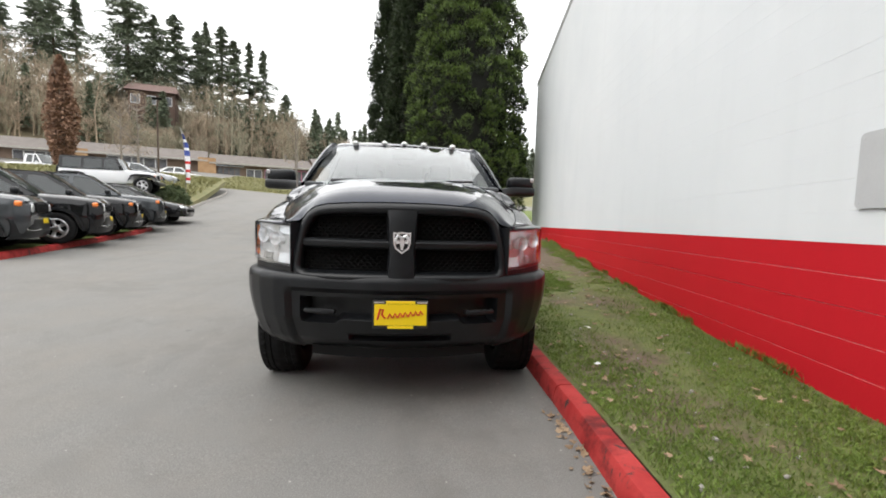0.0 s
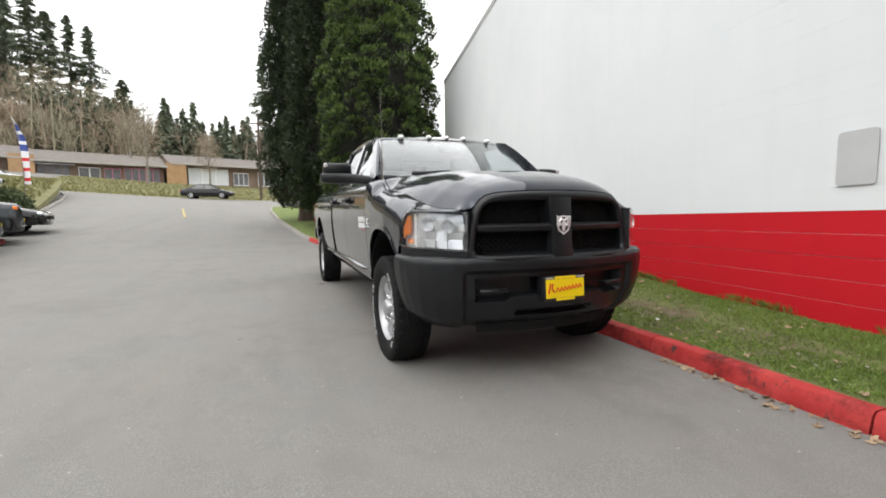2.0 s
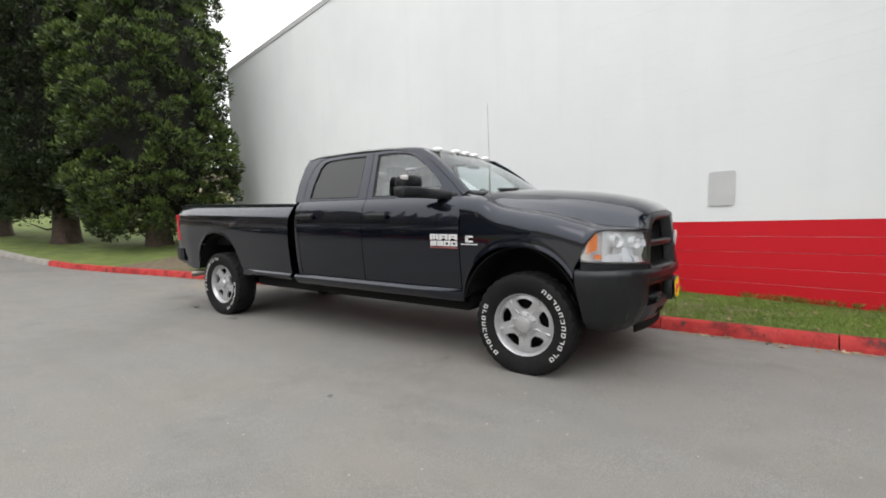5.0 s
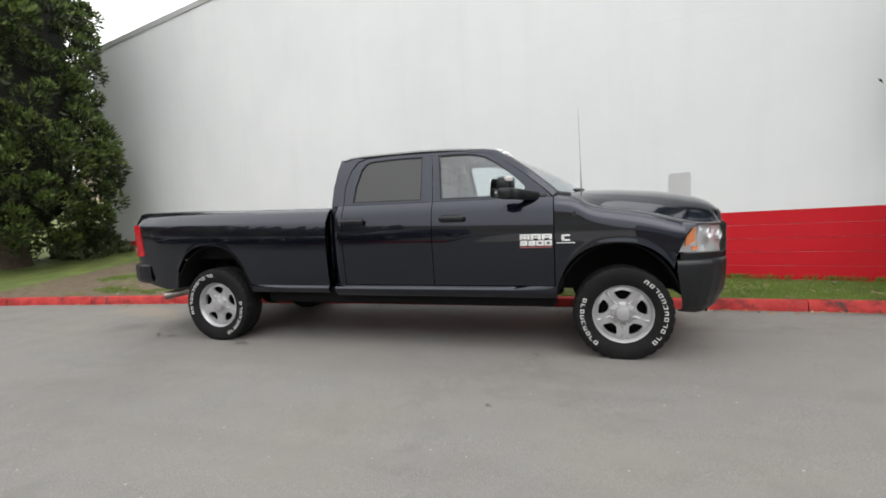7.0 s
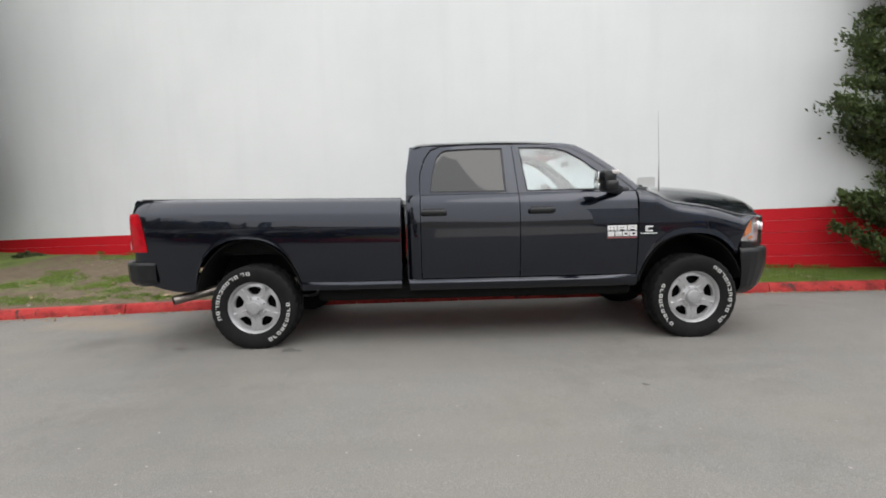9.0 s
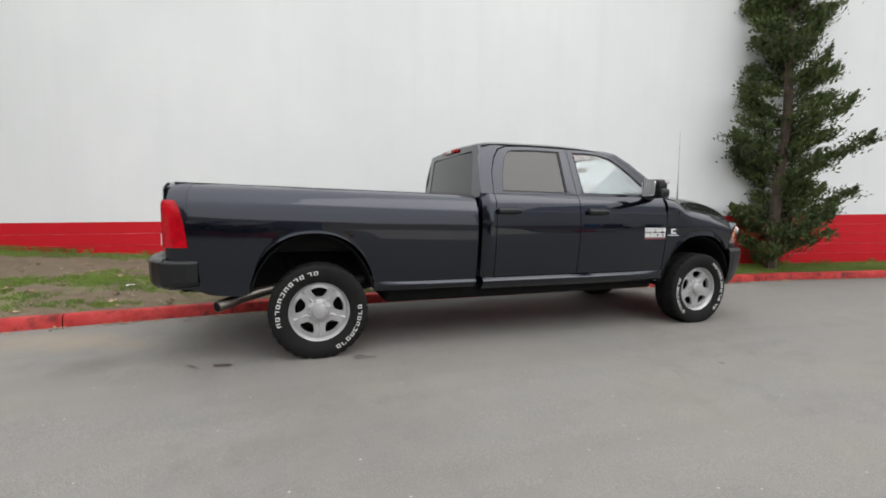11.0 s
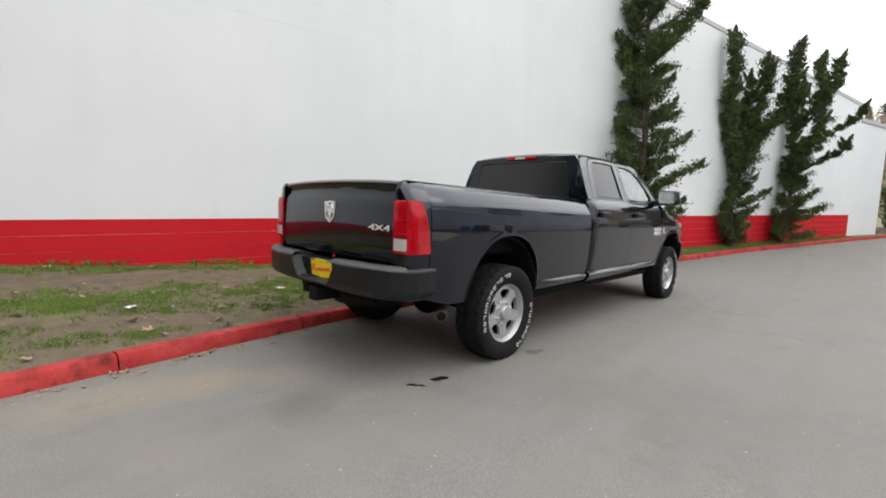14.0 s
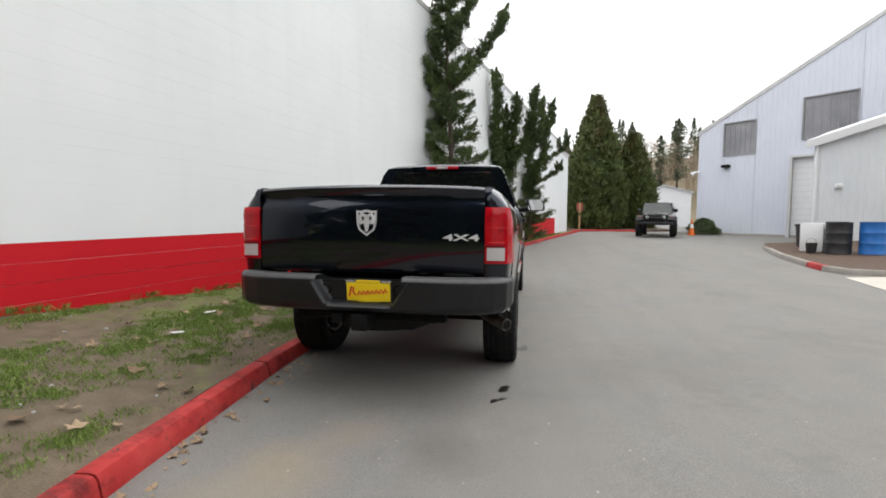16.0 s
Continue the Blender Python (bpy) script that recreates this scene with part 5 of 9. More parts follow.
def build_wheel(x, y, s):
    w = part("wheel", lathe([(0.262, 0.098), (0.268, 0.106), (0.255, 0.112), (0.246, 0.104), (0.236, 0.075), (0.216, 0.03), (0.206, -0.08), (0.212, -0.10), (0.232, -0.112)], 48, "x"), WHEEL_SILVER, truck, "silver five-spoke wheel")
    # black liner closes the rim, so its windows look deep in shade
    part("rim_shade", lathe([(0.0, -0.06), (0.205, -0.06), (0.2085, 0.0), (0.213, 0.036)], 40, "x"), DARK, w, "black liner standing for the shade inside the rim")
    w.matrix_basis = pose(x, y, AXLE_Z, 0, 0, 0 if s > 0 else 180)
    # tyre with cut tread blocks
    half = [(0.255, 0.112), (0.285, 0.128), (0.32, 0.1385), (0.355, 0.141), (0.385, 0.137), (0.402, 0.128)]
    tread = [0.118, 0.088, 0.082, 0.05, 0.044, 0.006]
    seg = 120
    rows = []
    for k in range(seg):
        a = 2 * math.pi * k / seg
        prof = list(half)
        for i, h in enumerate(tread):
            cut = 0.0
            if i in (2, 4):
                cut = 0.011
            elif i < 2 and k % 4 == 0:
                cut = 0.013
            elif i == 3 and k % 5 == 1:
                cut = 0.010
            elif i == 5 and k % 5 == 3:
                cut = 0.010
            prof.append((0.420 - 0.006 * (h / 0.118) ** 2 - cut, h))
        for i, h in reversed(list(enumerate(tread))):
            cut = 0.011 if i in (2, 4) else 0.012 if (k + 2) % (4 if i < 2 else 5) == 0 else 0.0
            prof.append((0.420 - 0.006 * (h / 0.118) ** 2 - cut, -h))
        prof += [(r, -h) for r, h in half[::-1]]
        rows.append([(h, r * math.cos(a), r * math.sin(a)) for r, h in prof])
    bm = grid(rows, close_u=True)
    bmesh.ops.recalc_face_normals(bm, faces=bm.faces)
    tyre = part("tyre", bm, RUBBER, w, "black all-terrain tyre", sharp=30)
    # raised white sidewall marks: plain bars
    if not MARKS:
        def mark(bars, a0, a1, r0, r1):
            def p(a, r):
                h = interp(r, [0.285, 0.32, 0.355, 0.385], [0.128, 0.1385, 0.141, 0.137]) + 0.0015
                return (h, r * math.cos(a), r * math.sin(a))
            add_grid(bars, [[p(a0 + (a1 - a0) * t, r) for r in spaced(r0, r1, 2)] for t in spaced(0, 1, 3)])
        for start, count, step in ((-26, 10, 8.9), (-46, 2, 8.9), (156, 9, 8.6)):
            for k in range(count):
                bars = bmesh.new()
                a = radians(start + step * k)
                b = a + radians(step * 0.66)
                mark(bars, a, b, 0.3515, 0.3575)
                mark(bars, a, a + (b - a) * 0.26, 0.326, 0.352)
                if k % 3 != 1:
                    mark(bars, b - (b - a) * 0.26, b, 0.326, 0.352)
                if k % 2 == 0:
                    mark(bars, a, b, 0.325, 0.331)
                MARKS.append(finish(bars, "sidewall_mark", TYRE_WHITE, False))
    for me in MARKS:
        part("sidewall_mark", me, TYRE_WHITE, tyre, "raised white bar")
    tyre.matrix_basis = pose(0, 0, 0, 0 if y < 1 else 138)
    # disc with five windows
    def dish(r):
        return interp(r, [0.0, 0.088, 0.11, 0.14, 0.19, 0.222, 0.238], [0.062, 0.062, 0.05, 0.054, 0.062, 0.06, 0.05])
    loops = []
    for k in range(5):
        c = math.pi / 2 + 2 * math.pi * k / 5
        loop = [(0.13, -0.2), (0.15, -0.29), (0.18, -0.35), (0.193, -0.345), (0.20, -0.28), (0.203, -0.1), (0.204, 0.0), (0.203, 0.1), (0.20, 0.28), (0.193, 0.345), (0.18, 0.35), (0.15, 0.29), (0.13, 0.2), (0.124, 0.0)]
        loops.append([(r * math.cos(c + a), r * math.sin(c + a)) for r, a in loop])
    bm = bmesh.new()
    rings = [ring(40, r) for r in (0.236,)]
    disc = plate(rings[0], loops, lambda a, b: (dish(math.hypot(a, b)), a, b), 0.022)
    part("wheel_disc", disc, WHEEL_SILVER, w, "silver five-window wheel face", sharp=40)
    for k in range(5):
        c = math.pi / 2 + 2 * math.pi * (k + 0.5) / 5
        rib = [Vector((0.066, 0.1 * math.cos(c), 0.1 * math.sin(c))), Vector((0.062, 0.16 * math.cos(c), 0.16 * math.sin(c))), Vector((0.066, 0.222 * math.cos(c), 0.222 * math.sin(c)))]
        part("spoke", tube(rib, [0.016, 0.018, 0.02], 8), WHEEL_SILVER, w)
    part("brake_disc", lathe([(0.0, -0.01), (0.175, -0.01), (0.178, -0.03), (0.0, -0.03)], 32, "x"), DARK, w, "dark brake disc")
    cap = part("hub_cap", lathe([(0.0, 0.124), (0.03, 0.123), (0.056, 0.118), (0.065, 0.108), (0.07, 0.085), (0.098, 0.078), (0.116, 0.068), (0.12, 0.052)], 36, "x"), WHEEL_SILVER, w, "bright metal hub cap")
    for k in range(8):
        a = 2 * math.pi * (k + 0.5) / 8
        part("wheel_nut", lathe([(0.0, 0.098), (0.008, 0.097), (0.0115, 0.09), (0.0115, 0.068)], 8, "x", (0, 0.094 * math.cos(a), 0.094 * math.sin(a))), CHROME, cap)
    return w


for s in (-1, 1):
    for y in (0.0, WB):
        build_wheel(s * 0.865, y, s)

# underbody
# added black block, no truck part, that closes the view through the arches
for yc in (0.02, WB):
    part("arch_view_block", box((-0.44, yc - 0.62, 0.56), (0.44, yc + 0.62, 1.0), 0.03), DARK, truck)
# one black block gives both the low underbody and the deep shade beneath
part("underbody_shade_block", box((-0.84, 0.56, 0.43), (0.84, 3.72, 0.60), 0.05, 3), DARK, truck, "black block for the underbody and its deep shade")
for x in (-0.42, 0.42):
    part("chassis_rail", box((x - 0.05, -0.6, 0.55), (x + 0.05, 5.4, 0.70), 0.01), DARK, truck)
for y in (0.0, WB):
    bm = tube([(-0.75, y, AXLE_Z), (0.75, y, AXLE_Z)], 0.06, 12)
    bmesh.ops.create_uvsphere(bm, u_segments=16, v_segments=10, radius=0.19, matrix=Matrix.Translation((0.12 if y < 1 else 0.0, y, AXLE_Z)) @ Matrix.Diagonal((0.8, 1, 1, 1)))
    part("axle", bm, DARK, truck, "dark steel axle")
for x in (-0.6, 0.6):
    part("leaf_spring", tube([(x, 3.55, 0.62), (x, WB, 0.36 + 0.12), (x, 5.05, 0.66)], 0.035, 8), DARK, truck)
    part("shock_absorber", tube([(x * 0.95, WB + 0.1, 0.4), (x * 0.8, WB + 0.25, 0.85)], 0.03, 8), DARK, truck)
part("fuel_tank", box((-0.62, 2.2, 0.46), (-0.18, 3.5, 0.72), 0.05, 3), DARK, truck)
part("gearbox", box((-0.25, 0.5, 0.42), (0.3, 1.9, 0.75), 0.08, 3), DARK, truck)
part("spare_tyre", lathe([(0.16, 0.55), (0.2, 0.48), (0.36, 0.47), (0.40, 0.55), (0.36, 0.64), (0.2, 0.64)], 32, "z", (0.0, 5.0, 0.0)), RUBBER, truck, "spare tyre slung under the bed")
pipe = tube([(-0.45, 3.4, 0.55), (-0.5, 3.9, 0.60), (-0.62, 4.55, 0.60), (-0.70, 4.8, 0.56), (-0.80, 4.95, 0.53), (-0.945, 5.10, 0.50)], [0.045, 0.045, 0.045, 0.045, 0.045, 0.045], 16)
exhaust = part("exhaust_pipe", pipe, STEEL, truck, "stained steel exhaust tail pipe")
d = Vector((-0.145, 0.15, -0.03)).normalized()
part("pipe_mouth", tube([Vector((-0.945, 5.10, 0.50)) - d * 0.01, Vector((-0.945, 5.10, 0.50)) + d * 0.002], 0.039, 16), DARK, exhaust)


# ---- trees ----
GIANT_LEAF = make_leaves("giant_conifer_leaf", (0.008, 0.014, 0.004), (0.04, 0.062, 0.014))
JUNIPER_LEAF = make_leaves("juniper_leaf", (0.012, 0.024, 0.007), (0.105, 0.15, 0.036))
# paler and greyer than near foliage: distance haze is put into this colour
FIR_LEAF = make_leaves("hazed_fir_needles", (0.066, 0.09, 0.055), (0.165, 0.195, 0.125))
CYPRESS_LEAF = make_leaves("clipped_conifer_leaf", (0.035, 0.055, 0.014), (0.125, 0.155, 0.038))
BROWN_LEAF = make_leaves("withered_brown_leaf", (0.14, 0.075, 0.045), (0.33, 0.19, 0.12))
SHRUB_LEAF = make_leaves("shrub_leaf", (0.04, 0.065, 0.025), (0.13, 0.16, 0.07))
YELLOW_LEAF = make_leaves("golden_shrub_leaf", (0.14, 0.17, 0.03), (0.34, 0.36, 0.07))
CORE_SHADE = varied("crown_core_shade", (0.006, 0.007, 0.004), (0.014, 0.014, 0.009), 6.0, 0.95, 30.0, 0.8, 0.05)
GREY_TWIG = make_leaves("mossy_twig", (0.21, 0.195, 0.14), (0.42, 0.39, 0.28), 0.9)
TWIG = make_leaves("bare_twig", (0.20, 0.155, 0.11), (0.42, 0.335, 0.245), 0.9)


def leaf_mesh(name, centres, dirs, length, width, material, rng, spread=0.6):
    """Many small pointed leaves: one at each centre, along its direction with some spread."""
    n = len(centres)
    d = dirs + rng.normal(0, spread, (n, 3))
    d /= np.linalg.norm(d, axis=1, keepdims=True) + 1e-9
    side = np.cross(d, rng.normal(0, 1, (n, 3)))
    side /= np.linalg.norm(side, axis=1, keepdims=True) + 1e-9
    ln = length * rng.uniform(0.6, 1.35, (n, 1))
    wd = width * rng.uniform(0.6, 1.3, (n, 1))
    bend = np.cross(d, side) * wd * 0.3
    v = np.stack([centres - d * ln * 0.5, centres + side * wd * 0.5 + bend, centres + d * ln * 0.5, centres - side * wd * 0.5 + bend], 1).reshape(-1, 3)
    f = np.arange(4 * n).reshape(-1, 4)
    me = bpy.data.meshes.new(name)
    me.vertices.add(4 * n)
    me.vertices.foreach_set("co", v.astype(np.float32).ravel())
    me.loops.add(4 * n)
    me.loops.foreach_set("vertex_index", f.astype(np.int32).ravel())
    me.polygons.add(n)
    me.polygons.foreach_set("loop_start", np.arange(0, 4 * n, 4, dtype=np.int32))
    me.polygons.foreach_set("loop_total", np.full(n, 4, dtype=np.int32))
    me.materials.append(material)
    me.update(calc_edges=True)
    return me


def unit(v):
    return v / (np.linalg.norm(v, axis=-1, keepdims=True) + 1e-9)


def giant_conifer(x, y, h, r, seed, label, light, skirt=0.9):
    """A broad column of billowing sprays, hollow between, on a stout trunk; tip light and inner shade lie in the
    colour.
    """
    rng = np.random.default_rng(seed)
    z0 = ground_z(x, y) + 0.1
    tree = thing("conifer_tree", label, "tree", "tall conifers on the lawn", pose(x, y, z0))
    bm = bmesh.new()
    add_tube(bm, [(0, 0, -0.2), (0.02, 0, 0.25), (0.05, 0.03, 1.2), (0, 0, h * 0.5), (0, 0, h * 0.95)], [0.50, 0.38, 0.30, 0.16, 0.03], 12)
    for k in range(30):
        a, z = rng.uniform(0, 6.28), rng.uniform(0.35, 4.5)
        L = r * rng.uniform(0.5, 0.95)
        add_tube(bm, [(0, 0, z), (math.cos(a) * L * 0.5, math.sin(a) * L * 0.5, z - 0.15 + 0.2 * rng.random()), (math.cos(a) * L, math.sin(a) * L, z + 0.4 * rng.random())], [0.05, 0.03, 0.01], 5)
    part("trunk", bm, BARK, tree, "stout brown trunk with bare low limbs")
    deep, tips = ([], []), ([], [])
    n_clump = int(2 * math.pi * r * h / 0.18)
    for k in range(n_clump):
        f = (k + rng.random()) / n_clump
        z = skirt + (h - skirt) * f
        prof = np.interp(f, [0, 0.03, 0.12, 0.4, 0.7, 0.9, 1.0], [0.55, 0.85, 1.0, 0.96, 0.7, 0.36, 0.04])
        a = k * 2.39996 + rng.normal(0, 0.25)
        ca, sa = math.cos(a), math.sin(a)
        lump = 1 + 0.16 * noise.noise(Vector((ca * 1.6, sa * 1.6, z * 0.55 + seed))) + 0.14 * noise.noise(Vector((ca * 4, sa * 4, z * 1.5 + seed)))
        rad = r * prof * lump * (1.0 if rng.random() < 0.7 else rng.uniform(0.6, 0.88))
        size = rng.uniform(0.20, 0.42)
        c = np.array([rad * ca, rad * sa, z])
        out = unit(np.array([ca, sa, 0.55]))
        # a rounded cushion, flattened below
        m = int(70 + 330 * size)
        off = unit(rng.normal(0, 1, (m, 3)))
        off = off * size * rng.uniform(0.5, 1.0, (m, 1)) ** 0.5
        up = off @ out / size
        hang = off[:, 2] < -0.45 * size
        # upward, outward leaves take the paler tip colour, so top light is painted in
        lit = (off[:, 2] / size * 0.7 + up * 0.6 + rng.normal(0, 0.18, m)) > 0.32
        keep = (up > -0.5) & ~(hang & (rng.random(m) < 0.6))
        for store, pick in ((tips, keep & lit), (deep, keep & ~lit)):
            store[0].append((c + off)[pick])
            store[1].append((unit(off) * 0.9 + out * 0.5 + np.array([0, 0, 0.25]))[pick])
    part("crown", leaf_mesh("crown", np.concatenate(deep[0]), np.concatenate(deep[1]), 0.15, 0.055, GIANT_LEAF, rng, 0.4), GIANT_LEAF, tree, "dark green inner and lower sprays, shade in the colour")
    part("spray_tip", leaf_mesh("spray_tip", np.concatenate(tips[0]), np.concatenate(tips[1]), 0.13, 0.05, light, rng, 0.4), light, tree, "green upper and outer sprays, light in the colour")
    # near-black core that puts the crown's inner shade between the sprays
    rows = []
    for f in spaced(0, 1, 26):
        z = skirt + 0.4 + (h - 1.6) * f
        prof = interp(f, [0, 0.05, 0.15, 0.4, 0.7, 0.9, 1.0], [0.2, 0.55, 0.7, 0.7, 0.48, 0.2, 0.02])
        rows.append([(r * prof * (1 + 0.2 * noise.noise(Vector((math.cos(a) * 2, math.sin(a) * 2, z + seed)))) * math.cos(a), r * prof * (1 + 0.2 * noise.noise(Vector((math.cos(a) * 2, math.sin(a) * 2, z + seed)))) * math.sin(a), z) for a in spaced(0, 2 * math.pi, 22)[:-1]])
    part("shade_core", grid(rows, close_v=True), CORE_SHADE, tree, "near-black core standing for the shade inside the crown")
    return tree


LIGHT_TIP = make_leaves("lit_conifer_tip", (0.044, 0.08, 0.013), (0.14, 0.20, 0.042))
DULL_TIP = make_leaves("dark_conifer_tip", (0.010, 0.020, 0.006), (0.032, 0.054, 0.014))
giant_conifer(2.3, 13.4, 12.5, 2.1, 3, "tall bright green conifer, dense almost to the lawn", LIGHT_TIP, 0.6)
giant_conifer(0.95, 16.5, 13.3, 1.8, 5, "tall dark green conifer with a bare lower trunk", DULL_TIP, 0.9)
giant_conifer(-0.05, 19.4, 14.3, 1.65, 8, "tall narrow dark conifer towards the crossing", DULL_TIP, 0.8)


def juniper(x, y, leaders, seed, label):
    """A twisted juniper: forked leaders set with tight dark pads, gaps between them, and upswept pointed ends."""
    rng = np.random.default_rng(seed)
    z0 = lawn_z(x, y) - 0.03
    tree = thing("juniper_tree", label, "tree", "junipers along the wall", pose(x, y, z0))
    wood = bmesh.new()
    cs, ds = [], []

    def tuft(c, out, s, m):
        off = rng.normal(0, 1, (m, 3)) * s * np.array([1, 1, 0.55]) + out * rng.uniform(0, 1.3 * s, (m, 1))
        cs.append(c + off)
        ds.append(np.tile(out, (m, 1)) + off * 2.0)

    # each leader: where it leaves as a share of its height, its lean, its belly, its height and its reach
    for start, lx, ly, belly, h, w in leaders:
        pts = []
        for k in range(19):
            f = k / 18
            z = start * h + (1 - start) * h * f
            bow = 1 - (1 - f) ** 1.7 if start else f
            sway = 0.07 * math.sin(8 * f + seed + lx * 3) * min(1.0, 3 * f)
            pts.append(Vector((lx * bow + belly * math.sin(math.pi * f) + sway, ly * bow + 0.3 * belly * math.sin(math.pi * f) + 0.06 * math.cos(7 * f + seed) * f, z)))
        add_tube(wood, pts, [(0.10 if not start else 0.045) * (1 - 0.9 * k / 18) + 0.008 for k in range(19)], 6)
        span = h * (1 - start)
        n = int(span * (13.0 if w > 0.5 else 12.5))
        for k in range(n):
            f = 0.02 + 0.98 * ((k + rng.random()) / n) ** 1.1
            i = min(int(f * 18), 17)
            p = np.array(pts[i].lerp(pts[i + 1], min(1.0, f * 18 - i)))
            prof = np.interp(f, [0, 0.06, 0.25, 0.5, 0.75, 1.0], [0.9, 1.0, 1.0, 0.76, 0.5, 0.15]) * w
            a = k * 2.4 + rng.normal(0, 0.6)
            prof *= 0.5 + 0.65 * abs(math.sin(f * span * 1.9 + 1.3 * a + seed))
            L = prof * rng.uniform(0.5, 1.08)
            ca, sa = math.cos(a), math.sin(a)
            lift = rng.uniform(0.05, 0.75)
            end = p + np.array([ca * L, sa * L, L * lift])
            add_tube(wood, [p, p + (end - p) * 0.5 - np.array([0, 0, 0.08 * L]), end], [0.020, 0.012, 0.004], 4, False)
            out = unit(np.array([ca * 0.6, sa * 0.6, 0.9]))
            # pads sit on the outer half of the branch
            for q in np.linspace(0.34 if w > 0.5 else 0.15, 1.0, max(3, int(L / 0.095))):
                c = p + np.array([ca * L * q, sa * L * q, L * lift * q ** 1.7]) + rng.normal(0, 0.025, 3)
                tuft(c, out, rng.uniform(0.055, 0.112) * (1.0 if w > 0.2 else 0.62), 84)
            # an upswept point
            if rng.random() < 0.55:
                tip = end + np.array([ca * 0.05, sa * 0.05, 0.0])
                reach = rng.uniform(0.12, 0.26)
                for q in np.linspace(0, 1, 6):
                    tuft(tip + np.array([ca * 0.6, sa * 0.6, 1.0]) * reach * q, out, 0.045 * (1.15 - q), 22)
        for q in np.linspace(0, 1, 10):
            tuft(np.array(pts[-1]) + np.array([0.1 * lx * q, 0, 0.36 * q - 0.1]), np.array([0, 0, 1.0]), 0.055 * (1.15 - q), 36)
    c, d = np.concatenate(cs), np.concatenate(ds)
    # sprays that would reach the wall press against it
    limit = np.array([wall_x(y + b) - x for b in c[:, 1]]) - 0.04 - 0.22 * rng.random(len(c))
    c[:, 0] = np.minimum(c[:, 0], limit)
    part("trunk", wood, BARK, tree)
    part("crown", leaf_mesh("crown", c, d, 0.075, 0.032, JUNIPER_LEAF, rng, 0.5), JUNIPER_LEAF, tree)
    return tree


juniper(1.22, -4.45, [(0, 0.02, 0.0, 0.0, 8.9, 1.14), (0.69, -1.45, -0.25, 0.0, 7.1, 0.26), (0.9, 0.9, 0.4, 0.0, 5.2, 0.24), (0.80, -0.6, -0.2, 0.0, 7.9, 0.24)], 2, "tall dark twisted juniper close to the white wall")
juniper(-0.02, -9.05, [(0, -0.1, 0.0, 0.0, 3.3, 0.84), (0.38, 0.12, 0.85, 0.15, 6.3, 0.25), (0.44, -0.45, -0.15, -0.12, 5.7, 0.27), (0.45, -1.25, -0.3, -0.15, 6.0, 0.24), (0.66, -0.15, 0.0, 0.0, 5.2, 0.15), (0.72, -1.5, -0.3, 0.0, 4.6, 0.13)], 5, "dark juniper with three upright leaders against the wall")
juniper(-1.02, -11.9, [(0, -0.2, -0.05, 0.0, 3.4, 0.80), (0.30, -0.6, -0.15, -0.2, 6.2, 0.28), (0.62, -1.1, -0.25, 0.0, 6.15, 0.2), (0.6, -0.1, 0.0, 0.1, 5.4, 0.2), (0.68, -1.65, -0.4, 0.0, 4.5, 0.12), (0.7, -1.4, -0.35, 0.0, 3.4, 0.12)], 9, "dark upswept juniper with pointed side branches near the wall's end")


BRONZE_LEAF = make_leaves("bronzed_conifer_leaf", (0.045, 0.042, 0.013), (0.115, 0.105, 0.032))


def cone_conifer(x, y, h, r, seed, label):
    """A dense rounded cone of upright sprays that fray at its outline and turn bronze towards the top."""
    rng = np.random.default_rng(seed)
    tree = thing("cone_conifer", label, "tree", "cone-shaped conifers by the yard", pose(x, y, ground_z(x, y)))
    part("trunk", tube([(0, 0, -0.1), (0, 0, h * 0.95)], [0.25, 0.03], 8), BARK, tree)
    shape = ([0, 0.05, 0.3, 0.55, 0.75, 0.9, 1], [0.88, 1.0, 0.95, 0.76, 0.44, 0.16, 0.02])
    stores = {CYPRESS_LEAF: ([], []), BRONZE_LEAF: ([], [])}
    for k in range(900):
        f = rng.random() ** 1.2
        a = rng.uniform(0, 6.283)
        prof = np.interp(f, *shape)
        lump = 1 + 0.12 * noise.noise(Vector((math.cos(a) * 2.2, math.sin(a) * 2.2, f * 9 + seed)))
        rad = r * prof * lump * rng.uniform(0.82, 1.02)
        base = np.array([rad * math.cos(a), rad * math.sin(a), 0.15 + (h - 0.5) * f])
        out = unit(np.array([math.cos(a) * 0.55, math.sin(a) * 0.55, 1.0]))
        m = 44
        L = rng.uniform(0.35, 0.8)
        off = rng.normal(0, 0.14, (m, 3)) + out * L * (rng.random((m, 1)) - 0.25)
        mt = BRONZE_LEAF if rng.random() < np.interp(f, [0.2, 0.6, 1], [0.03, 0.2, 0.65]) else CYPRESS_LEAF
        stores[mt][0].append(base + off)
        stores[mt][1].append(np.tile(out, (m, 1)))
    for mt, name in ((CYPRESS_LEAF, "crown"), (BRONZE_LEAF, "bronze_spray")):
        part(name, leaf_mesh(name, np.concatenate(stores[mt][0]), np.concatenate(stores[mt][1]), 0.26, 0.11, mt, rng, 0.35), mt, tree)
    rows = [[(r * 0.8 * interp(t, *shape) * math.cos(q), r * 0.8 * interp(t, *shape) * math.sin(q), 0.1 + (h - 0.7) * t) for q in spaced(0, 6.2832, 16)[:-1]] for t in spaced(0, 1, 12)]
    part("inner_foliage", grid(rows, close_v=True), CYPRESS_LEAF, tree)


cone_conifer(-5.79, -25.58, 9.6, 1.95, 4, "large cone-shaped conifer with a bronze top behind the yard kerb")
cone_conifer(-8.65, -26.81, 7.0, 1.4, 6, "smaller cone-shaped conifer beside the large one")


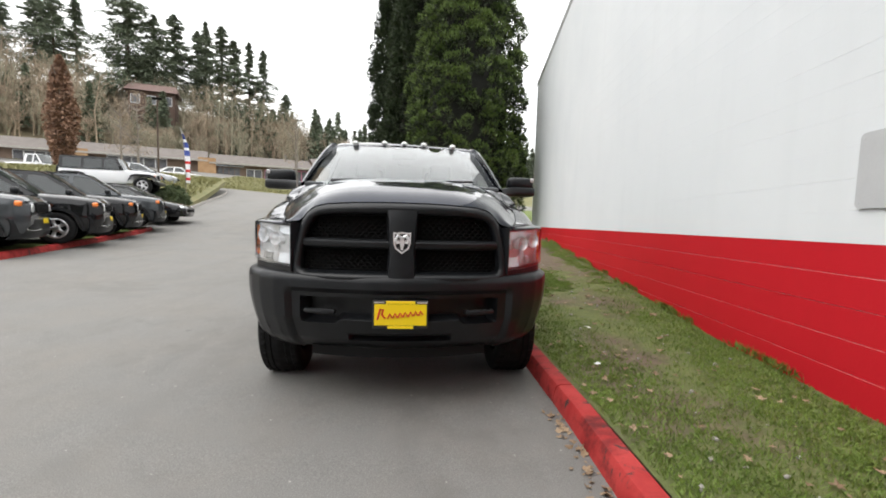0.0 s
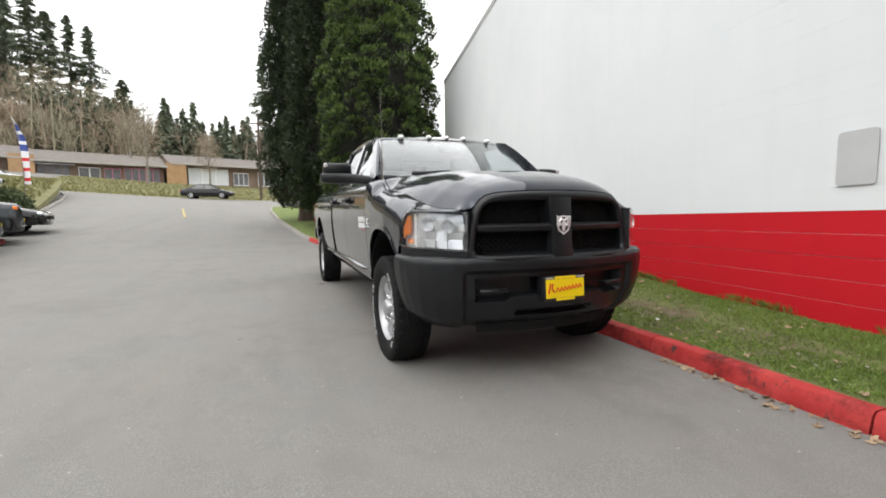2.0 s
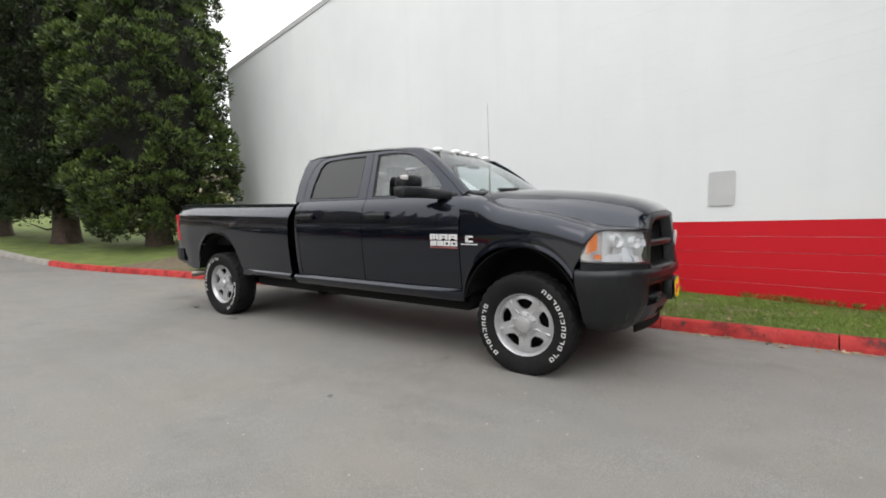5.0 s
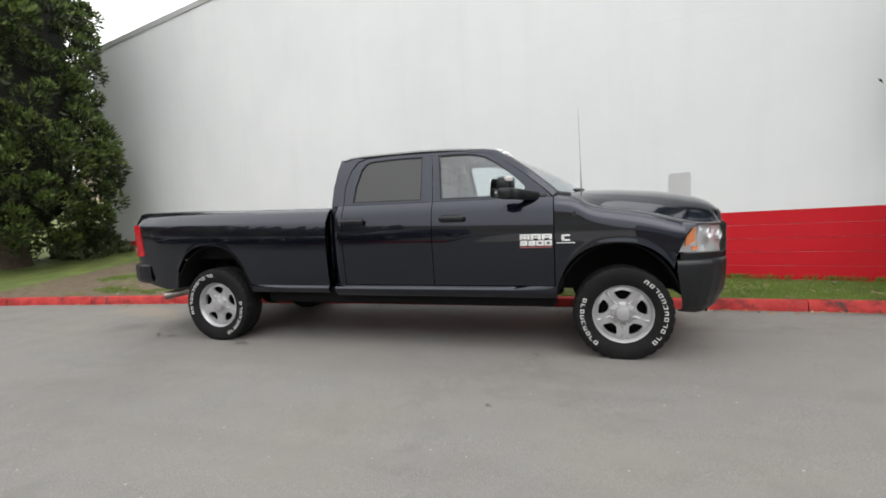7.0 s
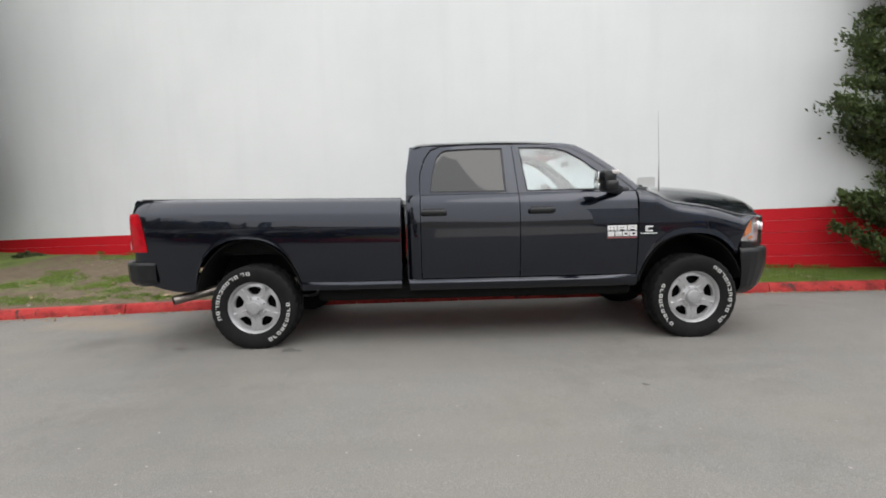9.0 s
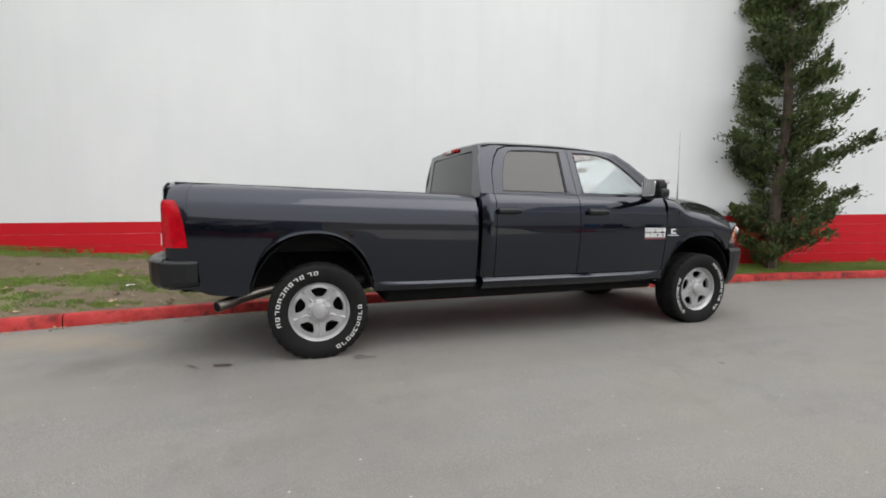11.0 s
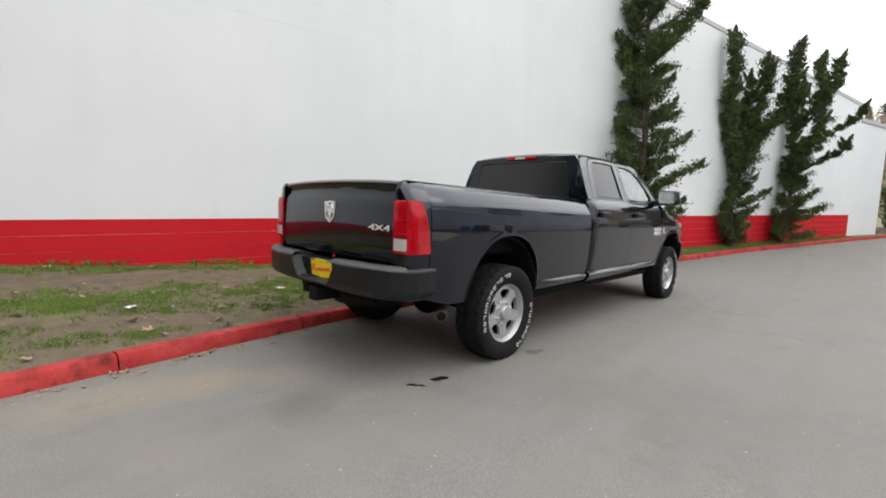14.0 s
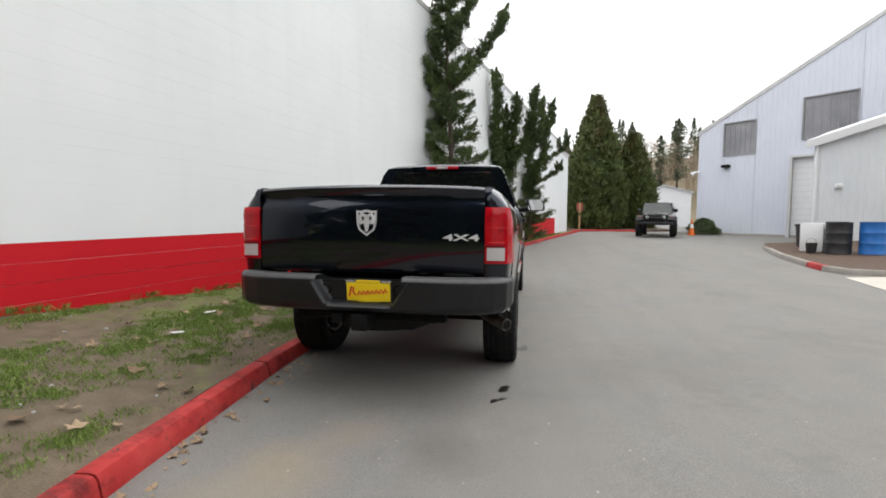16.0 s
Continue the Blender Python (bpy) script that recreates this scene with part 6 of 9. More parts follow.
def fir_parts(h, r, seed, lower=0.15, gaps=0.0):
    """Trunk and crown meshes of a fir seen from far off: whorls of drooping boughs with ragged ends."""
    rng = np.random.default_rng(seed)
    cs, ds = [], []
    count, a_lean = int(h * 11.5), rng.uniform(0, 6)
    for k in range(count):
        f = lower + (1 - lower) * (k + rng.random()) / count
        if rng.random() < gaps:
            continue
        L = r * min(1.0, 2.6 * (1.015 - f)) ** 0.75 * rng.uniform(0.45, 1.1) * (1.0 if f > lower + 0.06 else 0.6) * (0.8 + 0.3 * math.sin(a_lean + f * 23))
        a = rng.uniform(0, 6.283)
        m = 32
        q = rng.random(m) ** 0.6
        c = np.stack([math.cos(a) * L * q, math.sin(a) * L * q, h * f - 0.30 * L * q ** 1.5 + 0.12 * L * (q > 0.8)], 1)
        c += rng.normal(0, 0.10 * L, (m, 3)) * np.array([1, 1, 0.25])
        cs.append(c)
        ds.append(np.tile(np.array([math.cos(a), math.sin(a), -0.3]), (m, 1)))
    crown = leaf_mesh("crown", np.concatenate(cs), np.concatenate(ds), 0.95, 0.20, FIR_LEAF, rng, 0.5)
    bm = tube([(0, 0, -1.0), (0, 0, h * 0.98)], [0.011 * h + 0.06, 0.03], 7)
    return finish(bm, "trunk", BARK), crown


def plant(name, label, category, group, meshes, m):
    ob = thing(name, label, category, group, m)
    for n, me in zip(("trunk", "crown"), meshes):
        part(n, me, None, ob)
    return ob


def land(x, y):
    return ground_z(x, y) + far_z(x, y)


FIRS = [fir_parts(30, 6.0, 11, 0.18, 0.08), fir_parts(28, 4.6, 12, 0.25, 0.26), fir_parts(30, 3.6, 13, 0.26, 0.42), fir_parts(30, 4.6, 14, 0.22, 0.2)]
HEIGHTS, SPREADS = [30, 28, 30, 30], [6.0, 4.6, 3.6, 4.6]
rng = random.Random(21)
# x, y, height of the top, half width, kind
for x, y, top, half, kind in ((-92, 104, 45, 3.6, 3), (-85.5, 100.5, 44.5, 4.2, 0), (-82, 106, 47, 5.0, 0), (-76.5, 103, 48.5, 4.0, 1), (-67.5, 96.5, 42.5, 3.3, 2), (-53.8, 90, 43, 6.6, 0), (-50.5, 93, 39, 5.0, 0), (-50, 100, 42, 4.4, 3), (-46.5, 103, 40, 3.6, 3),
                              (-43.6, 100, 41, 3.2, 1), (-38.5, 95.5, 38.5, 3.8, 2), (-36.2, 96, 36, 3.4, 2), (-34.8, 101, 37.5, 2.8, 2), (-31.8, 101, 36, 3.0, 2), (-26.7, 100, 26.5, 3.2, 3), (-100, 108, 44, 4.5, 0), (-58, 104, 34, 3.2, 1), (-1.8, 96, 33, 2.6, 2)):
    z = land(x, y) - 0.3
    s, w = (top - z) / HEIGHTS[kind], half / SPREADS[kind] * 1.12
    plant("fir_tree", "tall dark fir on the wooded hillside" if kind in (0, 3) else "thin straggling fir on the wooded hillside", "tree", "firs on the hills", FIRS[kind], pose(x, y, z, 0, 0, rng.uniform(0, 360)) @ Matrix.Diagonal((w, w, s, 1)))
for x, y, top, kind in ((-28, -92, 20, 3), (-35, -104, 26, 0), (-22.5, -80, 13, 0), (-46, -96, 24, 1), (-14, -105, 22, 2), (-4, -112, 25, 0), (-58, -82, 22, 3)):
    z = land(x, y) - 0.3
    s = (top - z) / HEIGHTS[kind]
    plant("fir_tree", "dark fir on the slope behind the yard", "tree", "firs behind the yard", FIRS[kind], pose(x, y, z, 0, 0, rng.uniform(0, 360)) @ Matrix.Diagonal((s, s, s, 1)))


def woods(name, label, spots, seed, low, high, material, dense=1.0):
    """Bare winter woodland, of thin trunks and upswept twigs."""
    rng = np.random.default_rng(seed)
    cs, ds, ls = [], [], []
    for x, y, *tall in spots:
        h = tall[0] if tall else rng.uniform(low, high)
        z = land(x, y)
        m = int(90 * dense)
        f = rng.random(m) ** 0.6
        a = rng.uniform(0, 6.283, m)
        rad = h * 0.26 * np.sqrt(rng.random(m)) * np.interp(f, [0, 0.3, 0.7, 1], [0.05, 0.5, 1.0, 0.5])
        cs.append(np.stack([x + rad * np.cos(a), y + rad * np.sin(a), z + h * (0.12 + 0.86 * f)], 1))
        ds.append(np.stack([np.cos(a) * 0.45, np.sin(a) * 0.45, np.ones(m)], 1))
    me = leaf_mesh(name, np.concatenate(cs), np.concatenate(ds), 1.5, 0.085, material, rng, 0.5)
    trunks = bmesh.new()
    for x, y, *tall in spots:
        h = (tall[0] if tall else rng.uniform(low, high)) * 0.8
        z = land(x, y)
        add_tube(trunks, [(x, y, z - 0.5), (x + rng.normal(0, 0.3), y, z + h * 0.5), (x + rng.normal(0, 0.5), y, z + h)], [0.16, 0.1, 0.03], 5, False)
    tm = finish(trunks, "trunks", material)
    bm = bmesh.new()
    bm.from_mesh(me)
    bm.from_mesh(tm)
    ob = tagged(new(name, finish(bm, name, material, False)), label, "woods", kind="stuff")
    return ob


rng = random.Random(5)
rows_behind = []
for _ in range(640):
    u, back = rng.uniform(-52, 26), rng.uniform(7, 34)
    rows_behind.append((-39.15 + 0.926 * u - 0.378 * back, 66.81 + 0.378 * u + 0.926 * back, max(4.0, 9.0 - 0.16 * (back - 7)) * (rng.choice((0.6, 0.8, 1.0, 1.25, 1.7)) if abs(u) > 6 or back > 20 else 0.5) * rng.uniform(0.85, 1.15)))
woods("bare_woods", "bare brown winter trees covering the hillside", rows_behind[::2], 31, 1.0, 1.0, TWIG, 1.5)
woods("bare_woods_grey", "bare grey-green winter trees among the brown ones", rows_behind[1::2], 36, 1.0, 1.0, GREY_TWIG, 1.5)
woods("bare_woods_crossing", "scattered bare trees among the conifers beyond the shops", [(rng.uniform(-30, 6), rng.uniform(84, 110)) for _ in range(110)], 35, 8, 13, TWIG)
woods("bare_woods_yard", "bare brown winter trees on the slope behind the yard", [(rng.uniform(-85, 25), rng.uniform(-125, -84)) for _ in range(330)], 32, 8, 13, TWIG)
woods("bare_woods_side", "bare winter trees across the lane", [(rng.uniform(-110, -62), rng.uniform(46, 80)) for _ in range(90)], 33, 8, 14, TWIG)


def far_firs(name, label, spots, seed):
    rng = np.random.default_rng(seed)
    cs, ds = [], []
    for x, y, h in spots:
        z = land(x, y)
        m = 420
        f = rng.random(m) ** 1.1
        a = rng.uniform(0, 6.283, m)
        rad = h * 0.17 * (1.03 - f) * rng.uniform(0.3, 1.1, m)
        cs.append(np.stack([x + rad * np.cos(a), y + rad * np.sin(a), z + h * (0.06 + 0.94 * f)], 1))
        ds.append(np.stack([np.cos(a), np.sin(a), np.full(m, -0.2)], 1))
    me = leaf_mesh(name, np.concatenate(cs), np.concatenate(ds), 1.15, 0.42, FIR_LEAF, rng, 0.5)
    return tagged(new(name, me), label, "woods", kind="stuff")


far_firs("far_conifers", "dense band of dark conifers on the far ridge", [(rng.uniform(-33, 32), rng.uniform(86, 112), rng.choice((7, 9, 10, 12, 14)) * rng.uniform(0.85, 1.1)) for _ in range(300)], 41)
far_firs("hill_conifers", "young dark conifers among the bare trees on the hill", [(-39.15 + 0.926 * u - 0.378 * b, 66.81 + 0.378 * u + 0.926 * b, h) for u, b, h in ((rng.uniform(-52, 20), rng.uniform(9, 30), rng.uniform(5, 11)) for _ in range(45))], 44)
far_firs("far_conifers_yard", "scattered conifers on the ridge behind the yard", [(rng.uniform(-90, 40), rng.uniform(-165, -120), rng.uniform(9, 15)) for _ in range(60)], 42)
far_firs("far_conifers_side", "dark conifers across the lane", [(rng.uniform(-120, -70), rng.uniform(46, 84), rng.uniform(12, 20)) for _ in range(40)], 43)


def clump(name, label, x, y, r, h, material, seed, n=2600, group="shrubs by the lane", size=0.10):
    """A rounded, uneven shrub on a few stems."""
    rng = np.random.default_rng(seed)
    z = land(x, y)
    ob = thing(name, label, "shrub", group, pose(x, y, z))
    bm = bmesh.new()
    for k in range(7):
        a = rng.uniform(0, 6.28)
        add_tube(bm, [(0, 0, -0.05), (r * 0.4 * math.cos(a), r * 0.4 * math.sin(a), h * 0.5), (r * 0.7 * math.cos(a), r * 0.7 * math.sin(a), h * 0.85)], [0.02, 0.014, 0.005], 5)
    part("stems", bm, BARK, ob)
    a, f = rng.uniform(0, 6.283, n), rng.random(n)
    lump = 1 + 0.18 * np.sin(a * 3 + f * 6 + seed) + 0.1 * np.sin(a * 7 - f * 11)
    rad = r * np.sqrt(np.clip(1 - (f * 1.02) ** 2.4, 0, 1)) * lump * np.sqrt(rng.uniform(0.5, 1.05, n))
    c = np.stack([rad * np.cos(a), rad * np.sin(a), 0.05 + h * f * (1 + 0.1 * np.sin(a * 4))], 1)
    d = np.stack([np.cos(a), np.sin(a), np.full(n, 0.9)], 1)
    part("leaves", leaf_mesh("leaves", c, d, size * 1.6, size * 0.7, material, rng, 0.6), material, ob)


clump("shrub", "rounded grey-green shrub in the planting bed", -12.7, 22.3, 0.75, 0.95, SHRUB_LEAF, 2)
clump("shrub", "dense green shrub in the planting bed", -11.9, 20.3, 0.9, 0.9, SHRUB_LEAF, 3)
clump("shrub", "low golden-green shrub in the planting bed", -12.6, 18.6, 0.7, 0.6, YELLOW_LEAF, 4)
clump("shrub", "low golden-green shrub in the planting bed", -13.6, 19.6, 0.8, 0.6, YELLOW_LEAF, 9)
clump("shrub", "round green shrub by the grey building's corner", -11.32, -20.51, 0.78, 0.85, SHRUB_LEAF, 5)
clump("shrub", "low shrub against the block wall", 4.45, 11.5, 0.4, 0.42, SHRUB_LEAF, 6)
clump("shrub", "low leafy shrub at the wall's rear end", 4.0, 13.2, 0.9, 1.1, SHRUB_LEAF, 7)


def broadleaf(name, label, x, y, h, r, material, seed, base=0.12, n=9000, size=0.16, shape=(0.5, 0.95, 1.0, 0.6, 0.08)):
    rng = np.random.default_rng(seed)
    ob = thing(name, label, "tree", "", pose(x, y, land(x, y)))
    bm = bmesh.new()
    add_tube(bm, [(0, 0, -0.2), (0.03, 0, h * 0.3), (0, 0, h * 0.95)], [0.16, 0.11, 0.02], 8)
    for k in range(26):
        a, f = rng.uniform(0, 6.28), rng.uniform(base, 0.8)
        L = r * 0.8
        add_tube(bm, [(0, 0, h * f), (L * 0.5 * math.cos(a), L * 0.5 * math.sin(a), h * f + 0.6), (L * math.cos(a), L * math.sin(a), h * f + 1.6)], [0.045, 0.025, 0.008], 5)
    part("trunk", bm, PALE_BARK, ob)
    if n:
        a, f = rng.uniform(0, 6.283, n), rng.random(n)
        prof = np.interp(f, [0, 0.2, 0.5, 0.8, 1], shape)
        rad = r * prof * (1 + 0.2 * np.sin(a * 4 + f * 13)) * np.sqrt(rng.random(n))
        c = np.stack([rad * np.cos(a), rad * np.sin(a), h * (base + (1 - base) * f)], 1)
        part("crown", leaf_mesh("crown", c, np.stack([np.cos(a), np.sin(a), np.full(n, -0.3)], 1), size * 1.5, size, material, rng, 0.8), material, ob)


broadleaf("columnar_tree", "narrow tree that keeps its withered brown leaves", -26.3, 33.6, 9.4, 1.0, BROWN_LEAF, 3)
for x, y, h, s in ((-27.0, 44.6, 9, 1), (-15.5, 62.0, 10, 2), (-9.0, 66.0, 7, 3), (-33.0, 52.0, 9, 4)):
    broadleaf("bare_tree", "bare pale-barked tree before the shop row", x, y, h, 1.9, TWIG, s, 0.3, 1300, 0.09, (0.6, 1, 1, 0.8, 0.3))


# ---- kerbs, beds and lots across the lane ----
def outline_slab(name, pts, lift, material, label, category, thick=0.3, zf=None):
    """A flat-topped bed that follows the ground, cut to an outline."""
    zf = zf or ground_z
    bm = bmesh.new()
    vs = [bm.verts.new((x, y, 0)) for x, y in pts]
    edges = [bm.edges.new((vs[i], vs[(i + 1) % len(vs)])) for i in range(len(vs))]
    bmesh.ops.triangle_fill(bm, use_beauty=True, use_dissolve=False, edges=edges)
    for _ in range(3):
        long = [e for e in bm.edges if e.calc_length() > 1.6]
        if long:
            bmesh.ops.subdivide_edges(bm, edges=long, cuts=1)
            bmesh.ops.triangulate(bm, faces=bm.faces[:])
    for v in bm.verts:
        v.co.z = zf(v.co.x, v.co.y) + lift
    bmesh.ops.recalc_face_normals(bm, faces=bm.faces)
    if sum(f.normal.z for f in bm.faces) < 0:
        bmesh.ops.reverse_faces(bm, faces=bm.faces[:])
    ext = bmesh.ops.extrude_face_region(bm, geom=bm.faces[:])
    low = [v for v in ext["geom"] if isinstance(v, bmesh.types.BMVert)]
    for v in low:
        v.co.z -= thick
    bmesh.ops.recalc_face_normals(bm, faces=bm.faces)
    return solid(name, bm, material, label, category, kind="structure", smooth=False)


def kerb_run(name, label, pts, material, step=1.6, **more):
    ob = tagged(new(name), label, "kerb", kind="structure")
    line = []
    for (x0, y0), (x1, y1) in zip(pts, pts[1:]):
        n = max(1, round(math.hypot(x1 - x0, y1 - y0) / 0.4))
        line += [(x0 + (x1 - x0) * k / n, y0 + (y1 - y0) * k / n) for k in range(n)]
    line.append(pts[-1])
    per = max(2, round(step / 0.4))
    for k in range(0, len(line) - 1, per):
        seg = line[k:k + per + 1]
        if len(seg) > 1:
            (xa, ya), (xb, yb) = seg[-2], seg[-1]
            seg = seg[:-1] + [(xb - (xb - xa) * 0.02, yb - (yb - ya) * 0.02)]
            kerb_piece("kerb_stone", seg, ob, material(k) if callable(material) else material, **more)
    return ob


LEFT_LINE = [(-8.85, 13.0), (-8.3, 10.0), (-7.75, 7.5), (-7.45, 6.2), (-7.2, 5.0), (-6.95, 3.2)]
kerb_run("kerb_lot", "red-painted kerb before the parked cars", LEFT_LINE, KERB_RED)
outline_slab("verge", [(-7.1, 3.2), (-7.35, 5.0), (-7.9, 7.5), (-8.45, 10.0), (-9.0, 13.0), (-9.6, 13.0), (-9.05, 10.0), (-8.5, 7.5), (-7.95, 5.0), (-7.7, 3.2)], 0.115, LAWN, "narrow green verge behind the red kerb", "verge")
outline_slab("parking_lot", [(-7.7, 3.2), (-7.95, 5.0), (-8.5, 7.5), (-9.05, 10.0), (-9.6, 13.0), (-9.9, 16.4), (-30, 16.4), (-30, 3.2)], 0.10, ASPHALT, "grey asphalt car park beside the lane", "car park")
BED_LINE = [(-17.5, 42.5), (-15.6, 37.5), (-13.6, 31.0), (-12.2, 25.5), (-11.2, 21.5), (-10.9, 19.6), (-11.2, 18.3), (-12.0, 17.6), (-13.5, 17.2)]
kerb_run("kerb_bed", "weathered grey kerb round the planting bed", BED_LINE, KERB_GREY)
outline_slab("planting_bed", [(-17.7, 42.5), (-15.8, 37.5), (-13.8, 31.0), (-12.4, 25.5), (-11.4, 21.5), (-11.1, 19.7), (-11.35, 18.5), (-12.1, 17.8), (-13.5, 17.4), (-24, 17.4), (-30, 42.5)], 0.14, TURF, "rough grassy planting bed with shrubs", "planting bed",
             zf=lambda x, y: ground_z(x, y) + 0.9 * sig((-x - 13.2) / 0.9) * sig((y - 19.5) / 1.2))
ISLAND = [(-9.74, -10.15), (-9.29, -9.22), (-8.69, -7.52), (-8.23, -6.05), (-7.85, -4.33), (-7.59, -3.01), (-7.67, -2.37), (-8.22, -2.09)]
kerb_run("kerb_island", "bare concrete island kerb with one red stretch", ISLAND[::-1], lambda k: KERB_RED if 4 <= k < 6 else KERB_GREY, 0.8)
outline_slab("mulch_island", [(-9.82, -10.15), (-9.36, -9.27), (-8.79, -7.56), (-8.34, -6.09), (-7.97, -4.37), (-7.74, -3.01), (-7.81, -2.46), (-8.32, -2.18), (-16.07, -4.14), (-14.69, -9.9)], 0.11, MULCH, "bare mulched island bed before the shed", "planting bed",
             zf=lambda x, y: ground_z(x, y) + 0.05 * soft(-x - 9, 0.6))
outline_slab("concrete_apron", [(-7.34, -1.81), (-8.27, -2.04), (-15.61, -3.97), (-15.99, 2.6), (-6.9, 2.6), (-6.69, 0.62)], 0.012, CONCRETE, "pale concrete apron of a driveway", "driveway")
kerb_run("kerb_far_yard", "red-painted kerb before the far conifers", [(-8.13, -23.02), (-6.25, -23.13), (-4.92, -22.83), (-4.2, -22.32), (-3.95, -22.01)], KERB_RED)
outline_slab("yard_bed", [(-8.12, -23.1), (-6.25, -23.21), (-4.88, -22.91), (-4.12, -22.4), (-3.75, -22.06), (-2.08, -22.54), (-2, -29.61), (-10.46, -29.61), (-10.98, -24)], 0.11, MULCH, "dark bed under the far conifers", "planting bed")
kerb_run("kerb_building", "bare kerb along the grey building", [(-16.51, -17.96), (-14.42, -19.19), (-12.37, -20.23), (-10.73, -20.9), (-10.12, -21.44), (-10.12, -22.08)], KERB_GREY)
outline_slab("building_verge", [(-16.58, -18.06), (-14.48, -19.28), (-12.44, -20.31), (-10.84, -20.98), (-10.23, -21.47), (-10.22, -22.13), (-11.28, -21.36), (-16.43, -18.47)], 0.1, LAWN, "thin grass verge along the grey building", "verge")

LINE_PAINT = varied("worn_yellow_line", (0.30, 0.24, 0.10), (0.42, 0.34, 0.16), 8.0, 0.8, 60.0, 0.2)
WHITE_LINE = varied("worn_white_line", (0.5, 0.5, 0.48), (0.62, 0.62, 0.6), 8.0, 0.8, 60.0, 0.2)


def road_mark(name, label, pts, w, material):
    rows = []
    for i, (x, y) in enumerate(pts):
        x0, y0 = pts[max(i - 1, 0)]
        x1, y1 = pts[min(i + 1, len(pts) - 1)]
        d = Vector((x1 - x0, y1 - y0, 0)).normalized()
        n = Vector((d.y, -d.x, 0)) * w / 2
        rows.append([Vector((x, y, ground_z(x, y) + 0.02)) - n, Vector((x, y, ground_z(x, y) + 0.02)) + n])
    tagged(new(name, finish(thicken(grid(rows), 0.012), name, material, False)), label, "road marking")


road_mark("lane_line", "short worn yellow lane line on the asphalt", [(-6.1 - 0.168 * (k - 8), 24.5 + (k - 8) * 1.0) for k in range(5, 12)], 0.13, LINE_PAINT)
road_mark("stop_mark", "worn white bar at the crossing", [(-2.6, 46.0), (-5.6, 46.6)], 0.4, WHITE_LINE)


# ---- buildings ----
METAL_WALL = varied("pale_blue_metal_siding", (0.56, 0.59, 0.68), (0.62, 0.65, 0.73), 0.7, 0.5, 30.0, 0.05)
SHED_WALL = varied("pale_grey_siding", (0.58, 0.61, 0.64), (0.66, 0.68, 0.70), 0.7, 0.55, 30.0, 0.05)
WHITE_TRIM = varied("white_trim", (0.7, 0.71, 0.73), (0.78, 0.79, 0.8), 3.0, 0.55, 50.0, 0.05)
DIM_GLASS = varied("dim_panes", (0.10, 0.105, 0.12), (0.22, 0.225, 0.24), 1.0, 0.15, 4.0, 0.0)
WINDOW_STEEL = varied("grey_window_steel", (0.22, 0.22, 0.24), (0.3, 0.3, 0.32), 3.0, 0.6, 40.0, 0.05)
HAZED_GLASS = varied("hazed_grey_glass", (0.13, 0.13, 0.145), (0.33, 0.33, 0.35), 0.7, 0.15, 30.0, 0.02)
PALE_FASCIA = varied("weathered_fascia", (0.30, 0.28, 0.25), (0.4, 0.38, 0.35), 2.0, 0.8, 40.0, 0.1)
ROOF_DARK = varied("brown_shingle", (0.12, 0.105, 0.095), (0.19, 0.17, 0.155), 1.5, 0.9, 14.0, 0.3, 0.02)
BRICK_TAN = varied("tan_boards", (0.3, 0.18, 0.09), (0.44, 0.28, 0.15), 1.2, 0.8, 14.0, 0.3, 0.01)
WALL_BROWN = varied("brown_wall", (0.17, 0.12, 0.09), (0.26, 0.19, 0.145), 1.0, 0.85, 14.0, 0.2, 0.01)
PINK = varied("pink_shopfront", (0.55, 0.16, 0.30), (0.66, 0.3, 0.42), 1.0, 0.6, 20.0, 0.0)


def ribbed(u0, u1, z0, z1, lay, pitch=0.3, proud=0.02, cut=None):
    """Ribbed metal siding between two lines; z1 may be a function of u."""
    top = z1 if callable(z1) else (lambda u: z1)
    us, u = [], u0
    while u < u1 - 1e-6:
        us += [(u, 0), (u + pitch * 0.72, 0), (u + pitch * 0.8, 1), (u + pitch * 0.92, 1)]
        u += pitch
    us = [(min(a, u1), b) for a, b in us] + [(u1, 0)]
    return grid([[lay(a, z0, proud * b), lay(a, top(a), proud * b)] for a, b in us])


